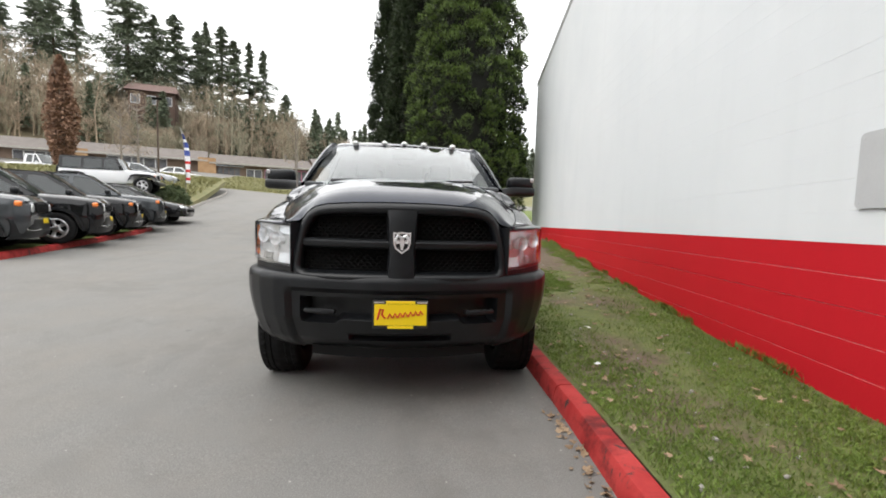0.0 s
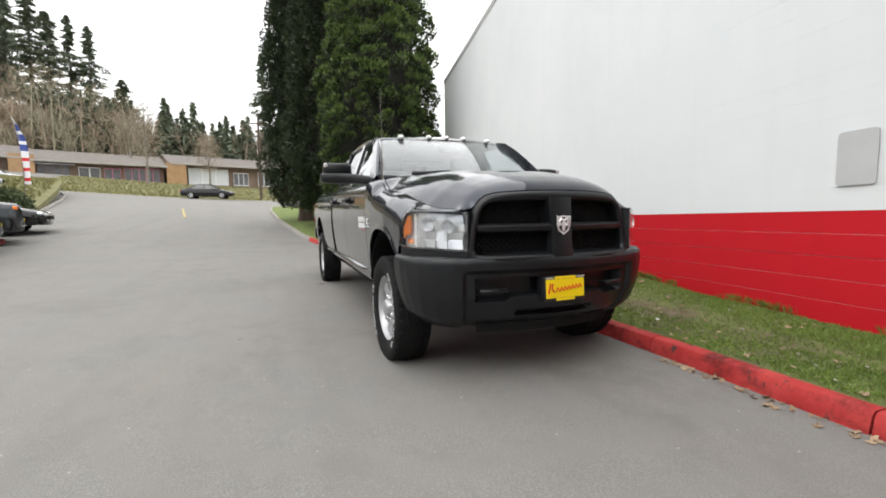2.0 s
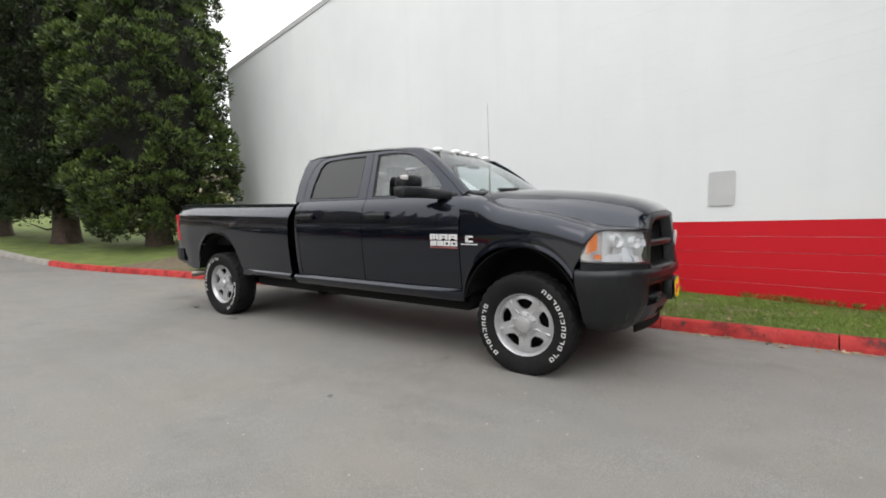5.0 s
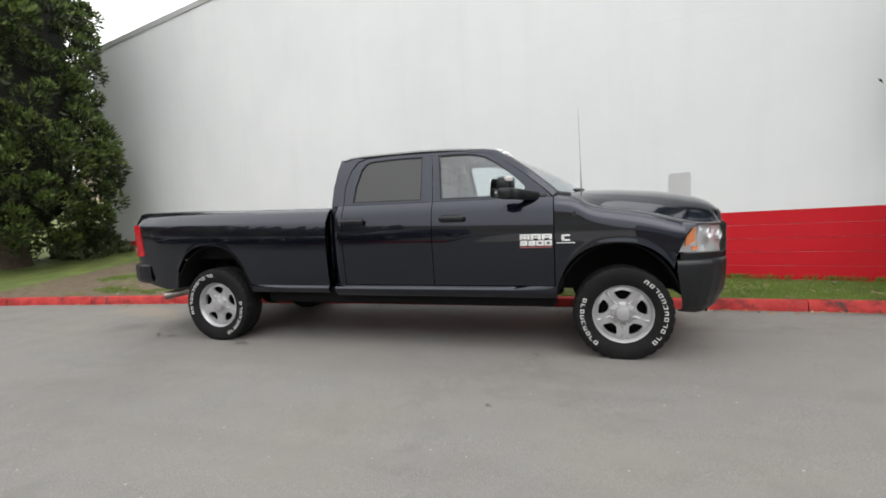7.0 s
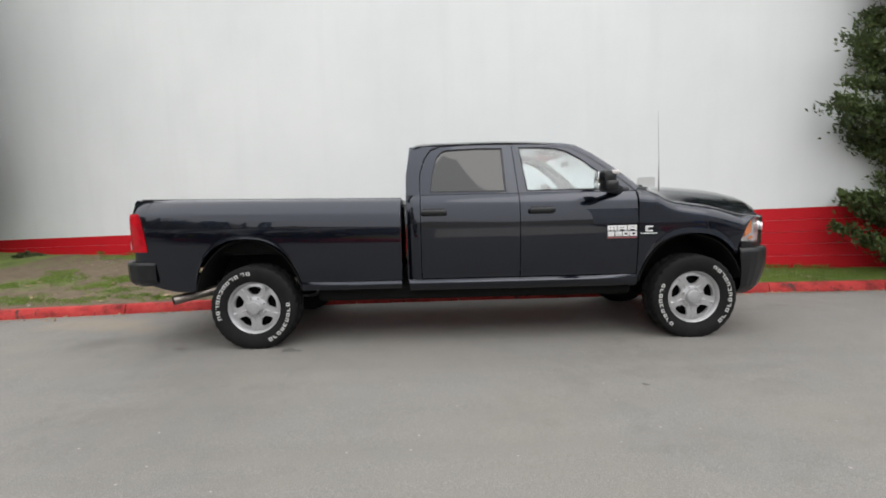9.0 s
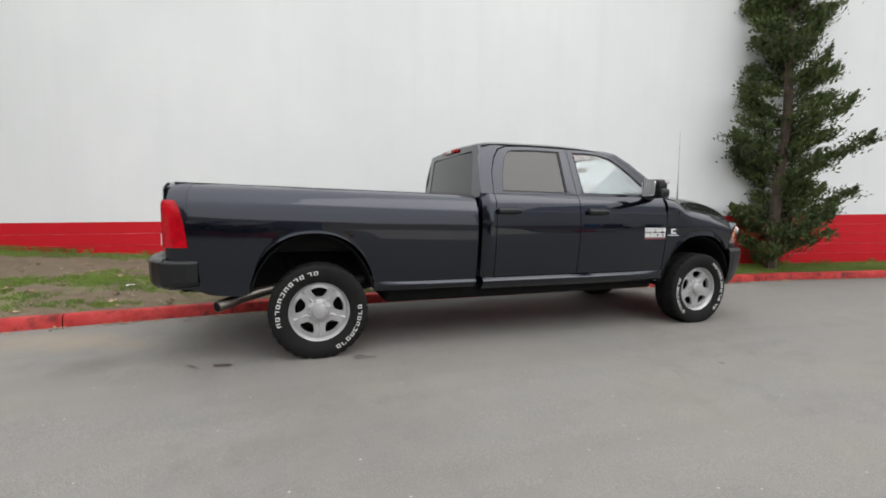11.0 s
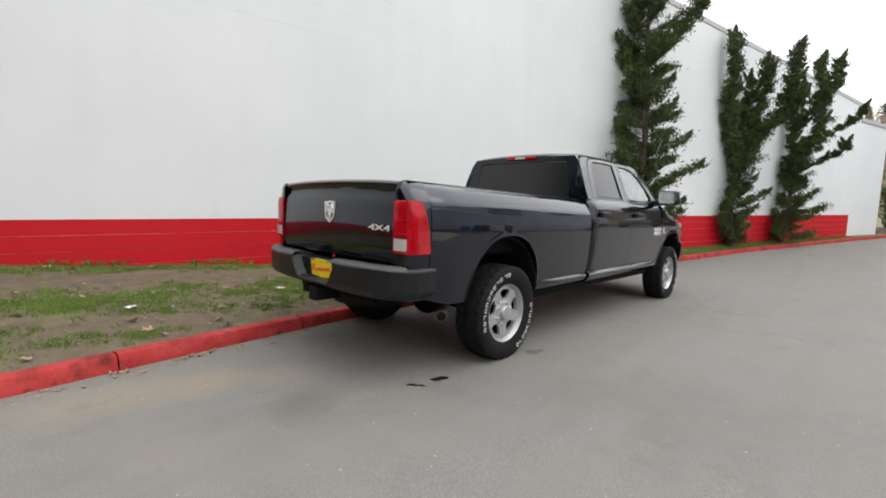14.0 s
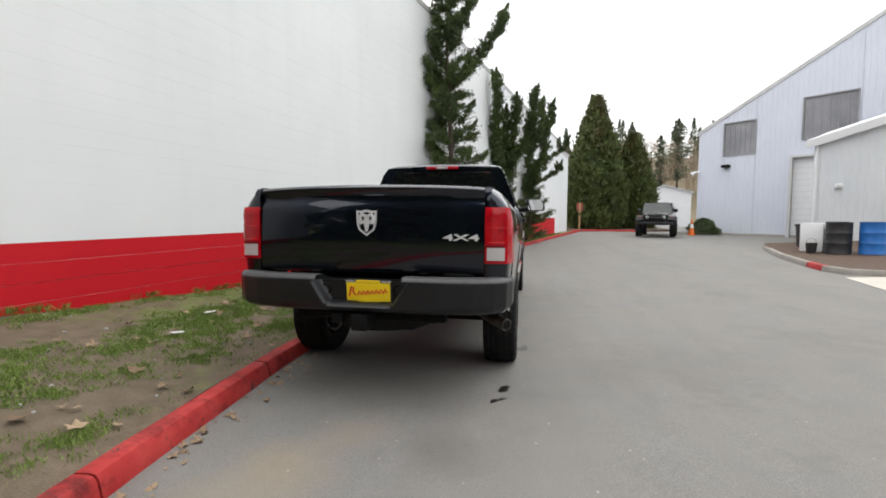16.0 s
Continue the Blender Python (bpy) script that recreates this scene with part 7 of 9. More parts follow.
def metal_building():
    ob = thing("metal_building", "tall pale blue-grey metal building with high windows and a roller door", "building")
    ox, oy, size, foot = -11.42, -21.88, 0.782, 0.271
    d, n = Vector((-0.77, 0.64, 0)).normalized(), Vector((0.64, 0.77, 0)).normalized()
    def lay(u, z, out=0.0):
        return Vector((ox, oy, foot)) + (d * u + n * out + Vector((0, 0, z))) * size
    top = lambda u: 8.5 + 0.565 * u if u < 13 else 8.5 + 0.565 * 13 - 0.565 * (u - 13)
    # the wall, in strips round the openings
    openings = [(1.7, 3.85, 6.5, 9.0), (6.45, 9.3, 7.1, 9.95), (5.9, 9.4, 0.3, 6.1)]
    def strip(u0, u1, z0, z1):
        part("siding", thicken(ribbed(u0, u1, z0, z1, lay), 0.03), METAL_WALL, ob)
    strip(0, 1.7, 0.2, top), strip(3.85, 5.9, 0.2, top), strip(9.4, 26, 0.2, top)
    strip(1.7, 3.85, 0.2, 6.5), strip(1.7, 3.85, 9.0, top)
    strip(5.9, 6.45, 6.1, top), strip(6.45, 9.3, 6.1, 7.1), strip(6.45, 9.3, 9.95, top), strip(9.3, 9.4, 6.1, top)
    for u0, u1, z0, z1 in openings[:2]:
        win = part("window", plate([(u0, z0), (u1, z0), (u1, z1 + 0.0), (u0, z1)], [[(u0 + 0.08, z0 + 0.08), (u1 - 0.08, z0 + 0.08), (u1 - 0.08, z1 - 0.08), (u0 + 0.08, z1 - 0.08)]], lambda a, b: lay(a, b, 0.03), 0.06), WINDOW_STEEL, ob, "grey steel window frame")
        k = 6
        for i in range(k):
            a, b = u0 + 0.08 + (u1 - u0 - 0.16) * i / k, u0 + 0.08 + (u1 - u0 - 0.16) * (i + 1) / k
            part("pane", plate([(a + 0.01, z0 + 0.08), (b - 0.01, z0 + 0.08), (b - 0.01, z1 - 0.08), (a + 0.01, z1 - 0.08)], (), lambda p, q: lay(p, q, -0.02), 0.01), HAZED_GLASS, win)
            if i:
                part("mullion", plate([(a - 0.025, z0 + 0.08), (a + 0.025, z0 + 0.08), (a + 0.025, z1 - 0.08), (a - 0.025, z1 - 0.08)], (), lambda p, q: lay(p, q, 0.0), 0.02), WINDOW_STEEL, win)
    door = part("roller_door", plate([(6.05, 0.3), (9.25, 0.3), (9.25, 5.95), (6.05, 5.95)], (), lambda a, b: lay(a, b, -0.14), 0.03), SHED_WALL, ob, "pale roller door")
    for k in range(14):
        z = 0.45 + 0.4 * k
        part("door_slat", plate([(6.06, z), (9.24, z), (9.24, z + 0.36), (6.06, z + 0.36)], (), lambda a, b: lay(a, b, -0.11), 0.02), WHITE_TRIM, door)
    for a, b, c, e in ((5.9, 6.05, 0.2, 6.1), (9.25, 9.4, 0.2, 6.1), (6.05, 9.25, 5.95, 6.1)):
        part("door_frame", plate([(a, c), (b, c), (b, e), (a, e)], (), lambda p, q: lay(p, q, 0.04), 0.2), PANEL_GREY, ob)
    # gable edge and roof
    us = [0, 13, 26]
    rows = [[lay(u, top(u) - 0.12, 0.10), lay(u, top(u) + 0.16, 0.12), lay(u, top(u) + 0.16, -0.3), lay(u, top(u) - 0.12, -0.3)] for u in (-0.15, 13, 26.1)]
    part("gable_edge", thicken(grid(rows, close_v=True), 0.01), PANEL_GREY, ob, "grey metal roof edge")
    part("roof", thicken(grid([[lay(u, top(u), 0.0), lay(u, top(u), -22)] for u in (-0.1, 13, 26)]), 0.12), PANEL_GREY, ob)
    part("end_wall", thicken(grid([[lay(0.0, z, -o) for z in (0.2, top(0) - 0.05)] for o in (0.03, 22)]), 0.05), METAL_WALL, ob)
    # wall lamp and camera
    lamp = part("wall_lamp", box((-0.2, -0.08, -0.08), (0.2, 0.27, 0.08), 0.03, 2, Matrix.Translation(lay(2.0, 5.75, 0.05)) @ pose(0, 0, 0, 0, 0, -50)), DARK, ob, "dark wall flood lamp")
    part("lamp_arm", tube([lay(2.0, 5.6, -0.02), lay(2.0, 5.5, 0.25)], 0.03, 6), DARK, lamp)
    part("corner_lamp", tube([lay(0.1, 5.5, 0.0), lay(-0.1, 5.45, 0.35), lay(-0.3, 5.25, 0.5)], [0.05, 0.06, 0.16], 8), WHITE_TRIM, ob, "white corner lamp")


metal_building()


def lean_to():
    """The low shed that stands before the metal building."""
    ob = thing("shed", "low pale grey shed with a white fascia beside the metal building", "building")
    size = 0.851
    o, d, n = Vector((-12.85, -10, 0.185)), Vector((-0.79, 0.61, 0)).normalized(), Vector((0.61, 0.79, 0)).normalized()
    lay = lambda u, z, out=0.0: o + (d * u + n * out + Vector((0, 0, z))) * size
    eave = lambda u: 4.8 + 0.28 * (u + 1.7)
    part("siding", thicken(ribbed(-1.7, 9, 0.2, lambda u: eave(u), lay, 0.25, 0.02), 0.03), SHED_WALL, ob)
    part("end_siding", thicken(grid([[lay(-1.7, z, -q) for z in (0.2, eave(-1.7))] for q in (0.02, 6.0)]), 0.04), SHED_WALL, ob)
    rows = [[lay(u, eave(u) - 0.02, 0.3), lay(u, eave(u) + 0.3, 0.34), lay(u, eave(u) + 0.36, 0.1), lay(u, eave(u) + 0.02, 0.05)] for u in (-2.0, 9)]
    part("fascia", thicken(grid(rows, close_v=True), 0.01), WHITE_TRIM, ob, "white gutter and fascia")
    part("roof", thicken(grid([[lay(u, eave(u) + 0.25, 0.2), lay(u, eave(u) + 1.6, -6.2)] for u in (-2.0, 9)]), 0.08), WHITE_TRIM, ob)
    part("downpipe", tube([lay(-1.65, 0.25, 0.08), lay(-1.65, eave(-1.7), 0.08)], 0.06, 8), WHITE_TRIM, ob, "white downpipe")
    lamp = lay(-0.85, 3.0, 0.1)
    part("wall_lamp", box(lamp - Vector((0.09, 0.09, 0.08)), lamp + Vector((0.09, 0.09, 0.08)), 0.04, 3), WHITE_TRIM, ob, "small round white wall lamp")


lean_to()


def drum(x, y, material, label, name="oil_drum", r=0.29, h=0.88, lift=0.0):
    z = ground_z(x, y) + 0.11 + 0.05 * soft(-x - 9, 0.6) + lift
    ob = thing(name, label, "drum", "drums by the shed", pose(x, y, z))
    prof = [(0.0, 0.02), (r * 0.93, 0.02), (r, 0.0), (r, 0.02), (r * 0.97, 0.04)]
    for c in (h * 0.34, h * 0.66):
        prof += [(r * 0.97, c - 0.03), (r * 1.01, c), (r * 0.97, c + 0.03)]
    prof += [(r * 0.97, h - 0.03), (r, h - 0.015), (r, h), (r * 0.93, h), (r * 0.93, h - 0.02), (0, h - 0.02)]
    part("body", lathe(prof, 28, "z"), material, ob)
    part("bung", lathe([(0, h + 0.01), (0.03, h + 0.01), (0.035, h - 0.02)], 10, "z", (r * 0.6, 0, 0)), STEEL, ob)


BLUE_DRUM = varied("blue_drum_paint", (0.015, 0.12, 0.42), (0.03, 0.18, 0.52), 4.0, 0.4, 60.0, 0.05)
BLACK_DRUM = varied("black_drum_paint", (0.012, 0.012, 0.014), (0.03, 0.03, 0.03), 4.0, 0.5, 60.0, 0.05)
drum(-10.31, -5.67, BLUE_DRUM, "blue steel drum standing on the mulch")
drum(-9.69, -5.99, BLACK_DRUM, "black steel drum beside the blue one", r=0.30)
drum(-9.91, -6.45, BLACK_DRUM, "black plastic drum behind the others", r=0.27)


def bins():
    def at(x, y, dz=0.0):
        return ground_z(x, y) + 0.11 + 0.05 * soft(-x - 9, 0.6) + dz
    bm = box((-0.33, -0.3, 0), (0.33, 0.3, 0.84), 0.02)
    ob = solid("white_cabinet", bm, WHITE_TRIM, "scuffed white metal box standing by the drums", "cabinet")
    ob.matrix_basis = pose(-9.59, -6.75, at(-9.59, -6.75), 0, 0, 35)
    tub = thing("black_bin", "black plastic bin standing near the roller door", "bin", "", pose(-10.1, -8.23, at(-10.1, -8.23)))
    part("body", lathe([(0.0, 0.0), (0.24, 0.0), (0.30, 0.72), (0.27, 0.72), (0.22, 0.03), (0.0, 0.03)], 20, "z"), BLACK_DRUM, tub)
    part("rim", lathe([(0.28, 0.70), (0.325, 0.70), (0.325, 0.75), (0.28, 0.75)], 20, "z"), BLACK_DRUM, tub)
    pail = thing("bucket", "small black bucket on the mulch", "bucket", "", pose(-9.11, -6.15, at(-9.11, -6.15)))
    part("body", lathe([(0.0, 0.0), (0.11, 0.0), (0.14, 0.30), (0.13, 0.30), (0.10, 0.02), (0.0, 0.02)], 18, "z"), BLACK_DRUM, pail)
    part("handle", tube([(-0.14, 0, 0.28), (-0.1, 0, 0.4), (0.0, 0, 0.44), (0.1, 0, 0.4), (0.14, 0, 0.28)], 0.006, 6), STEEL, pail)


bins()


def cone(x, y):
    ORANGE = shader("cone_orange", (0.75, 0.16, 0.02), 0.5)
    ob = thing("traffic_cone", "orange traffic cone with a white band by the verge", "traffic cone", "", pose(x, y, ground_z(x, y)))
    part("base", box((-0.2, -0.2, 0), (0.2, 0.2, 0.04), 0.012), ORANGE, ob)
    part("body", lathe([(0.0, 0.95), (0.03, 0.95), (0.035, 0.93), (0.16, 0.04), (0.0, 0.04)], 20, "z"), ORANGE, ob)
    part("band", lathe([(0.076, 0.66), (0.113, 0.42), (0.108, 0.42), (0.072, 0.66)], 20, "z"), WHITE_TRIM, ob, "white reflective band")


cone(-10.45, -19.72)


def small_building():
    ob = thing("white_garage", "small white gabled garage behind the yard", "building", "", pose(-13.81, -37.64, ground_z(-13.81, -37.64), 0, 0, -12) @ Matrix.Scale(0.74, 4))
    part("wall", plate([(-3.2, 0), (3.2, 0), (3.2, 4.1), (0, 5.3), (-3.2, 4.5)], [[(-1.5, 0.0 + 0.01), (1.5, 0.01), (1.5, 2.6), (-1.5, 2.6)]], lambda a, b: (a, 0, b), 0.2), WHITE_TRIM, ob)
    part("garage_door", plate([(-1.5, 0.02), (1.5, 0.02), (1.5, 2.6), (-1.5, 2.6)], (), lambda a, b: (a, -0.1, b), 0.05), PANEL_GREY, ob, "grey garage door")
    part("roof", thicken(grid([[(-3.5, y, 4.45), (0, y, 5.45), (3.5, y, 4.05)] for y in (0.3, -8)]), 0.12), PANEL_GREY, ob)
    part("side_wall", box((-3.2, -8, 0), (-3.1, -0.2, 4.3), 0.01), WHITE_TRIM, ob)
    part("side_wall", box((3.1, -8, 0), (3.2, -0.2, 4.0), 0.01), WHITE_TRIM, ob)


small_building()


def low_wing():
    """The lower white wing that carries the long wall on."""
    ob = thing("white_wing", "lower white-painted wing beyond the long block wall", "building")
    lay = lambda y, z, back=0.0: Vector((wall_x(y) + 0.02 + back * 0.95, y - back * 0.31, z))
    ends = (-17.52, -20.2)
    rows = [[lay(y, 0.2), lay(y, 5.5), lay(y, 5.5, 0.2), lay(y, 0.2, 0.2)] for y in ends]
    bm = bmesh.new()
    vs = add_grid(bm, rows, close_v=True)
    bm.faces.new(vs[0]), bm.faces.new(vs[-1])
    bmesh.ops.recalc_face_normals(bm, faces=bm.faces)
    part("wall", bm, WHITE_BLOCK, ob)
    part("end_wall", thicken(grid([[lay(-20.1, z, q) for z in (0.2, 5.5)] for q in (0.22, 14.0)]), 0.1), WHITE_BLOCK, ob)
    part("roof_edge", thicken(grid([[lay(y, 5.42, -0.04), lay(y, 5.56, -0.05), lay(y, 5.56, 14.0)] for y in (-17.6, -20.25)]), 0.03), PANEL_GREY, ob)


low_wing()


FADED_RED = varied("faded_red_board", (0.36, 0.07, 0.05), (0.45, 0.12, 0.09), 4.0, 0.7, 40.0, 0.1)


def signpost(x, y):
    ob = thing("sign_post", "small red sign with unreadable writing on a wooden post", "sign", "", pose(x, y, ground_z(x, y), 0, 0, 188))
    part("post", box((-0.06, -0.05, -0.1), (0.06, 0.05, 1.95), 0.012), BRICK_TAN, ob, "brown wooden post")
    face = part("sign_face", box((-0.2, 0.05, 1.35), (0.2, 0.075, 1.9), 0.008), FADED_RED, ob, "red sign board")
    for k in range(4):
        part("text_bar", box((-0.14, 0.0755, 1.44 + 0.11 * k), (0.14, 0.079, 1.48 + 0.11 * k), 0.0), WHITE_TRIM, face)


signpost(-4.56, -23.45)


def shop_row():
    """A long low row of shops on the bank beyond the crossing."""
    ob = thing("shop_row", "long low row of shops with brown roofs on the bank", "building")
    a, d = Vector((-39.15, 66.81, 0)), Vector((0.926, 0.378, 0))
    n = Vector((0.378, -0.926, 0))
    lay = lambda u, z, out=0.0: a + d * u + n * out + Vector((0, 0, z))
    def section(u0, u1, ridge, eave, base, wall):
        part("wall", thicken(grid([[lay(u, base - 1.5, 2.2), lay(u, eave + 0.25, 2.2)] for u in (u0, u1)]), 0.2), wall, ob)
        for u in (u0, u1):
            part("end_wall", plate([(2.2, base - 1.5), (2.2, eave + 0.2), (-1.0, ridge - 0.1), (-6, eave), (-6, base - 1.5)], (), lambda p, q, u=u: lay(u, q, p), 0.15), wall, ob)
        roof = part("roof", thicken(grid([[lay(u, eave, 3.6), lay(u, eave + 0.35, 2.4), lay(u, ridge, -1.0), lay(u, eave, -6.5)] for u in (u0 - 0.3, u1 + 0.3)]), 0.18), ROOF_DARK, ob, "brown shingled roof")
        part("fascia", thicken(grid([[lay(u, eave - 0.22, 3.62), lay(u, eave + 0.02, 3.62)] for u in (u0 - 0.3, u1 + 0.3)]), 0.05), PALE_FASCIA, roof)
    section(-34, 8.6, 10.0, 8.25, 6.4, WALL_BROWN)
    section(9.4, 24.2, 9.7, 8.0, 6.2, WALL_BROWN)
    section(25.0, 46, 10.2, 8.55, 6.1, WALL_BROWN)
    def front(name, u0, u1, z0, z1, panes, frame, glass, label):
        f = part(name, plate([(u0, z0), (u1, z0), (u1, z1), (u0, z1)], [[(u0 + (u1 - u0) * (k + 0.06) / panes, z0 + 0.12), (u0 + (u1 - u0) * (k + 0.94) / panes, z0 + 0.12), (u0 + (u1 - u0) * (k + 0.94) / panes, z1 - 0.12), (u0 + (u1 - u0) * (k + 0.06) / panes, z1 - 0.12)] for k in range(panes)], lambda p, q: lay(p, q, 2.46), 0.1), frame, ob, label)
        for k in range(panes):
            part("pane", plate([(u0 + (u1 - u0) * (k + 0.05) / panes, z0 + 0.1), (u0 + (u1 - u0) * (k + 0.95) / panes, z0 + 0.1), (u0 + (u1 - u0) * (k + 0.95) / panes, z1 - 0.1), (u0 + (u1 - u0) * (k + 0.05) / panes, z1 - 0.1)], (), lambda p, q: lay(p, q, 2.40), 0.03), glass, f)
    front("shop_front", -29, -23, 5.6, 7.9, 4, WHITE_TRIM, DIM_GLASS, "white shop window frame")
    front("shop_front", -21.5, -17, 5.6, 7.9, 3, WHITE_TRIM, DIM_GLASS, "white shop window frame")
    front("shop_front", -13.5, -9, 6.0, 8.0, 4, WHITE_TRIM, DIM_GLASS, "white shop window frame")
    front("shop_front", -3.6, 3.6, 5.9, 8.1, 5, WHITE_TRIM, DIM_GLASS, "pale glazed shop front")
    front("shop_front", 10.2, 13.4, 5.6, 7.5, 4, WALL_BROWN, DIM_GLASS, "dark framed shop window")
    front("shop_front", 14.3, 16.6, 5.6, 7.4, 2, WHITE_TRIM, DIM_GLASS, "white framed shop window")
    front("shop_front", 17.0, 18.9, 5.6, 7.4, 2, PINK, DIM_GLASS, "small pink-framed shop window")
    front("shop_front", 19.3, 23.6, 5.5, 7.6, 5, PINK, DIM_GLASS, "pink shop front with dark windows")
    front("shop_front", 27.4, 33.2, 5.5, 8.0, 3, WHITE_TRIM, SHED_WALL, "blank pale shop front")
    front("shop_front", 34.0, 36.4, 5.5, 7.6, 3, WHITE_TRIM, DIM_GLASS, "white framed shop window")
    front("shop_front", 38.0, 44.0, 5.5, 7.8, 6, WHITE_TRIM, DIM_GLASS, "white framed shop window")
    for u0, u1 in ((7.6, 10.0), (24.3, 26.9), (-7.9, -5.5)):
        part("board_panel", plate([(u0, 5.2), (u1, 5.2), (u1, 8.6), (u0, 8.6)], (), lambda p, q: lay(p, q, 3.3), 0.25), BRICK_TAN, ob, "upright orange-tan boards")
        for k in range(8):
            u = u0 + (u1 - u0) * (k + 0.5) / 8
            part("board", plate([(u - 0.13, 5.2), (u + 0.13, 5.2), (u + 0.13, 8.58), (u - 0.13, 8.58)], (), lambda p, q: lay(p, q, 3.33), 0.03), BRICK_TAN, ob)
    part("awning", thicken(grid([[lay(u, 7.75, 2.4), lay(u, 7.5, 3.5)] for u in (9.9, 13.9)]), 0.05), SHED_WALL, ob, "pale awning")
    part("roof_vent", tube([lay(20.5, 9.2, 0.3), lay(20.5, 10.4, 0.3)], 0.15, 8), STEEL, ob)


shop_row()


DARK_TIMBER = varied("dark_timber", (0.08, 0.05, 0.04), (0.13, 0.085, 0.065), 1.0, 0.85, 14.0, 0.2, 0.01)
ROOF_BROWN = varied("brown_roof", (0.13, 0.085, 0.075), (0.19, 0.13, 0.115), 1.5, 0.9, 14.0, 0.3, 0.02)


def hill_house():
    z = 19.6
    ob = thing("hill_house", "brown house with a pitched roof among the firs on the hill", "house", "", pose(-47.6, 87.0, z, 0, 0, 18) @ Matrix.Scale(0.8, 4))
    part("wall", box((-4.6, -3, -8), (4.6, 3, 3.2), 0.05), DARK_TIMBER, ob)
    bm = bmesh.new()
    vs = [bm.verts.new(p) for p in ((-5.4, -4, 3.1), (5.4, -4, 3.1), (5.4, 4, 3.1), (-5.4, 4, 3.1), (-4.6, 0, 5.4), (4.6, 0, 5.4))]
    for f in ((0, 1, 5, 4), (1, 2, 5), (2, 3, 4, 5), (3, 0, 4), (3, 2, 1, 0)):
        bm.faces.new([vs[i] for i in f])
    part("roof", bm, ROOF_BROWN, ob, "dark brown roof", smooth=False)
    for x in (-3.2, 0.0, 3.2):
        w = part("window", box((x - 0.9, -3.08, 0.2), (x + 0.9, -2.98, 2.2), 0.02), WHITE_TRIM, ob, "white window frame")
        part("pane", box((x - 0.8, -3.11, 0.3), (x + 0.8, -3.07, 2.1), 0.0), DIM_GLASS, w)


hill_house()


def pole(name, label, x, y, h, r, arm=False):
    ob = thing(name, label, "pole", "", pose(x, y, land(x, y)))
    part("post", tube([(0, 0, -0.3), (0, 0, h)], [r, r * 0.6], 10), BARK, ob)
    if arm:
        part("lamp_head", box((-0.35, -0.18, h - 0.05), (0.35, 0.18, h + 0.12), 0.04), DARK, ob, "dark lamp head")
    else:
        part("crossarm", box((-1.0, -0.06, h - 0.7), (1.0, 0.06, h - 0.58), 0.01), BARK, ob)
    return ob


pole("lamp_post", "tall brown lamp post by the planting bed", -20.2, 35.3, 7.2, 0.09, True)
pole("utility_pole", "tall pale wooden utility pole beyond the crossing", -2.35, 50.0, 9.0, 0.16)


def feather_flag(x, y):
    """A tall feather banner in red, white and blue."""
    ob = thing("feather_flag", "tall feather banner striped red, white and blue", "flag", "", pose(x, y, land(x, y) + 0.9) @ Matrix.Scale(0.78, 4))
    part("pole", tube([(0, 0, -1.05), (0, 0, 1.5), (-0.05, 0, 3.2), (-0.35, 0, 4.3)], [0.025, 0.02, 0.014, 0.008], 6), STEEL, ob)
    BLUE = shader("banner_blue", (0.05, 0.08, 0.3), 0.8)
    def pt(f, w):
        zc = 0.5 + 3.7 * f
        return (-0.35 * max(0, (zc - 1.5) / 2.8) ** 2 + w * interp(f, [0, 0.7, 1], [0.32, 0.32, 0.05]), 0.05 * math.sin(zc * 2 + w * 3), zc)
    for k in range(20):
        f0, f1 = k / 20, (k + 1) / 20
        mat = WHITE_TRIM if k % 3 == 0 or k == 19 else (BLUE if k > 8 else (RED_INK if k % 3 == 1 else WHITE_TRIM))
        part("banner_panel", thicken(grid([[pt(f, w) for w in (0.02, 0.35, 0.7, 1.0)] for f in (f0, f1)]), 0.004), mat, ob)


feather_flag(-11.7, 21.6)


# ---- parked vehicles ----
CAR_GREY = make_car_paint("graphite_car_paint", (0.06, 0.065, 0.07), 0.5)
CAR_BLACK = make_car_paint("black_car_paint", (0.008, 0.008, 0.009), 0.2)
CAR_WHITE = make_car_paint("white_car_paint", (0.75, 0.76, 0.77), 0.0, 0.05)
CAR_SILVER = make_car_paint("silver_car_paint", (0.36, 0.37, 0.38), 0.6)
CAR_GLASS = make_glass("car_glass", (0.36, 0.41, 0.41), 0.02, 0.4)
CAR_RIM = shader("car_rim", (0.45, 0.45, 0.46), 0.35, 0.8)


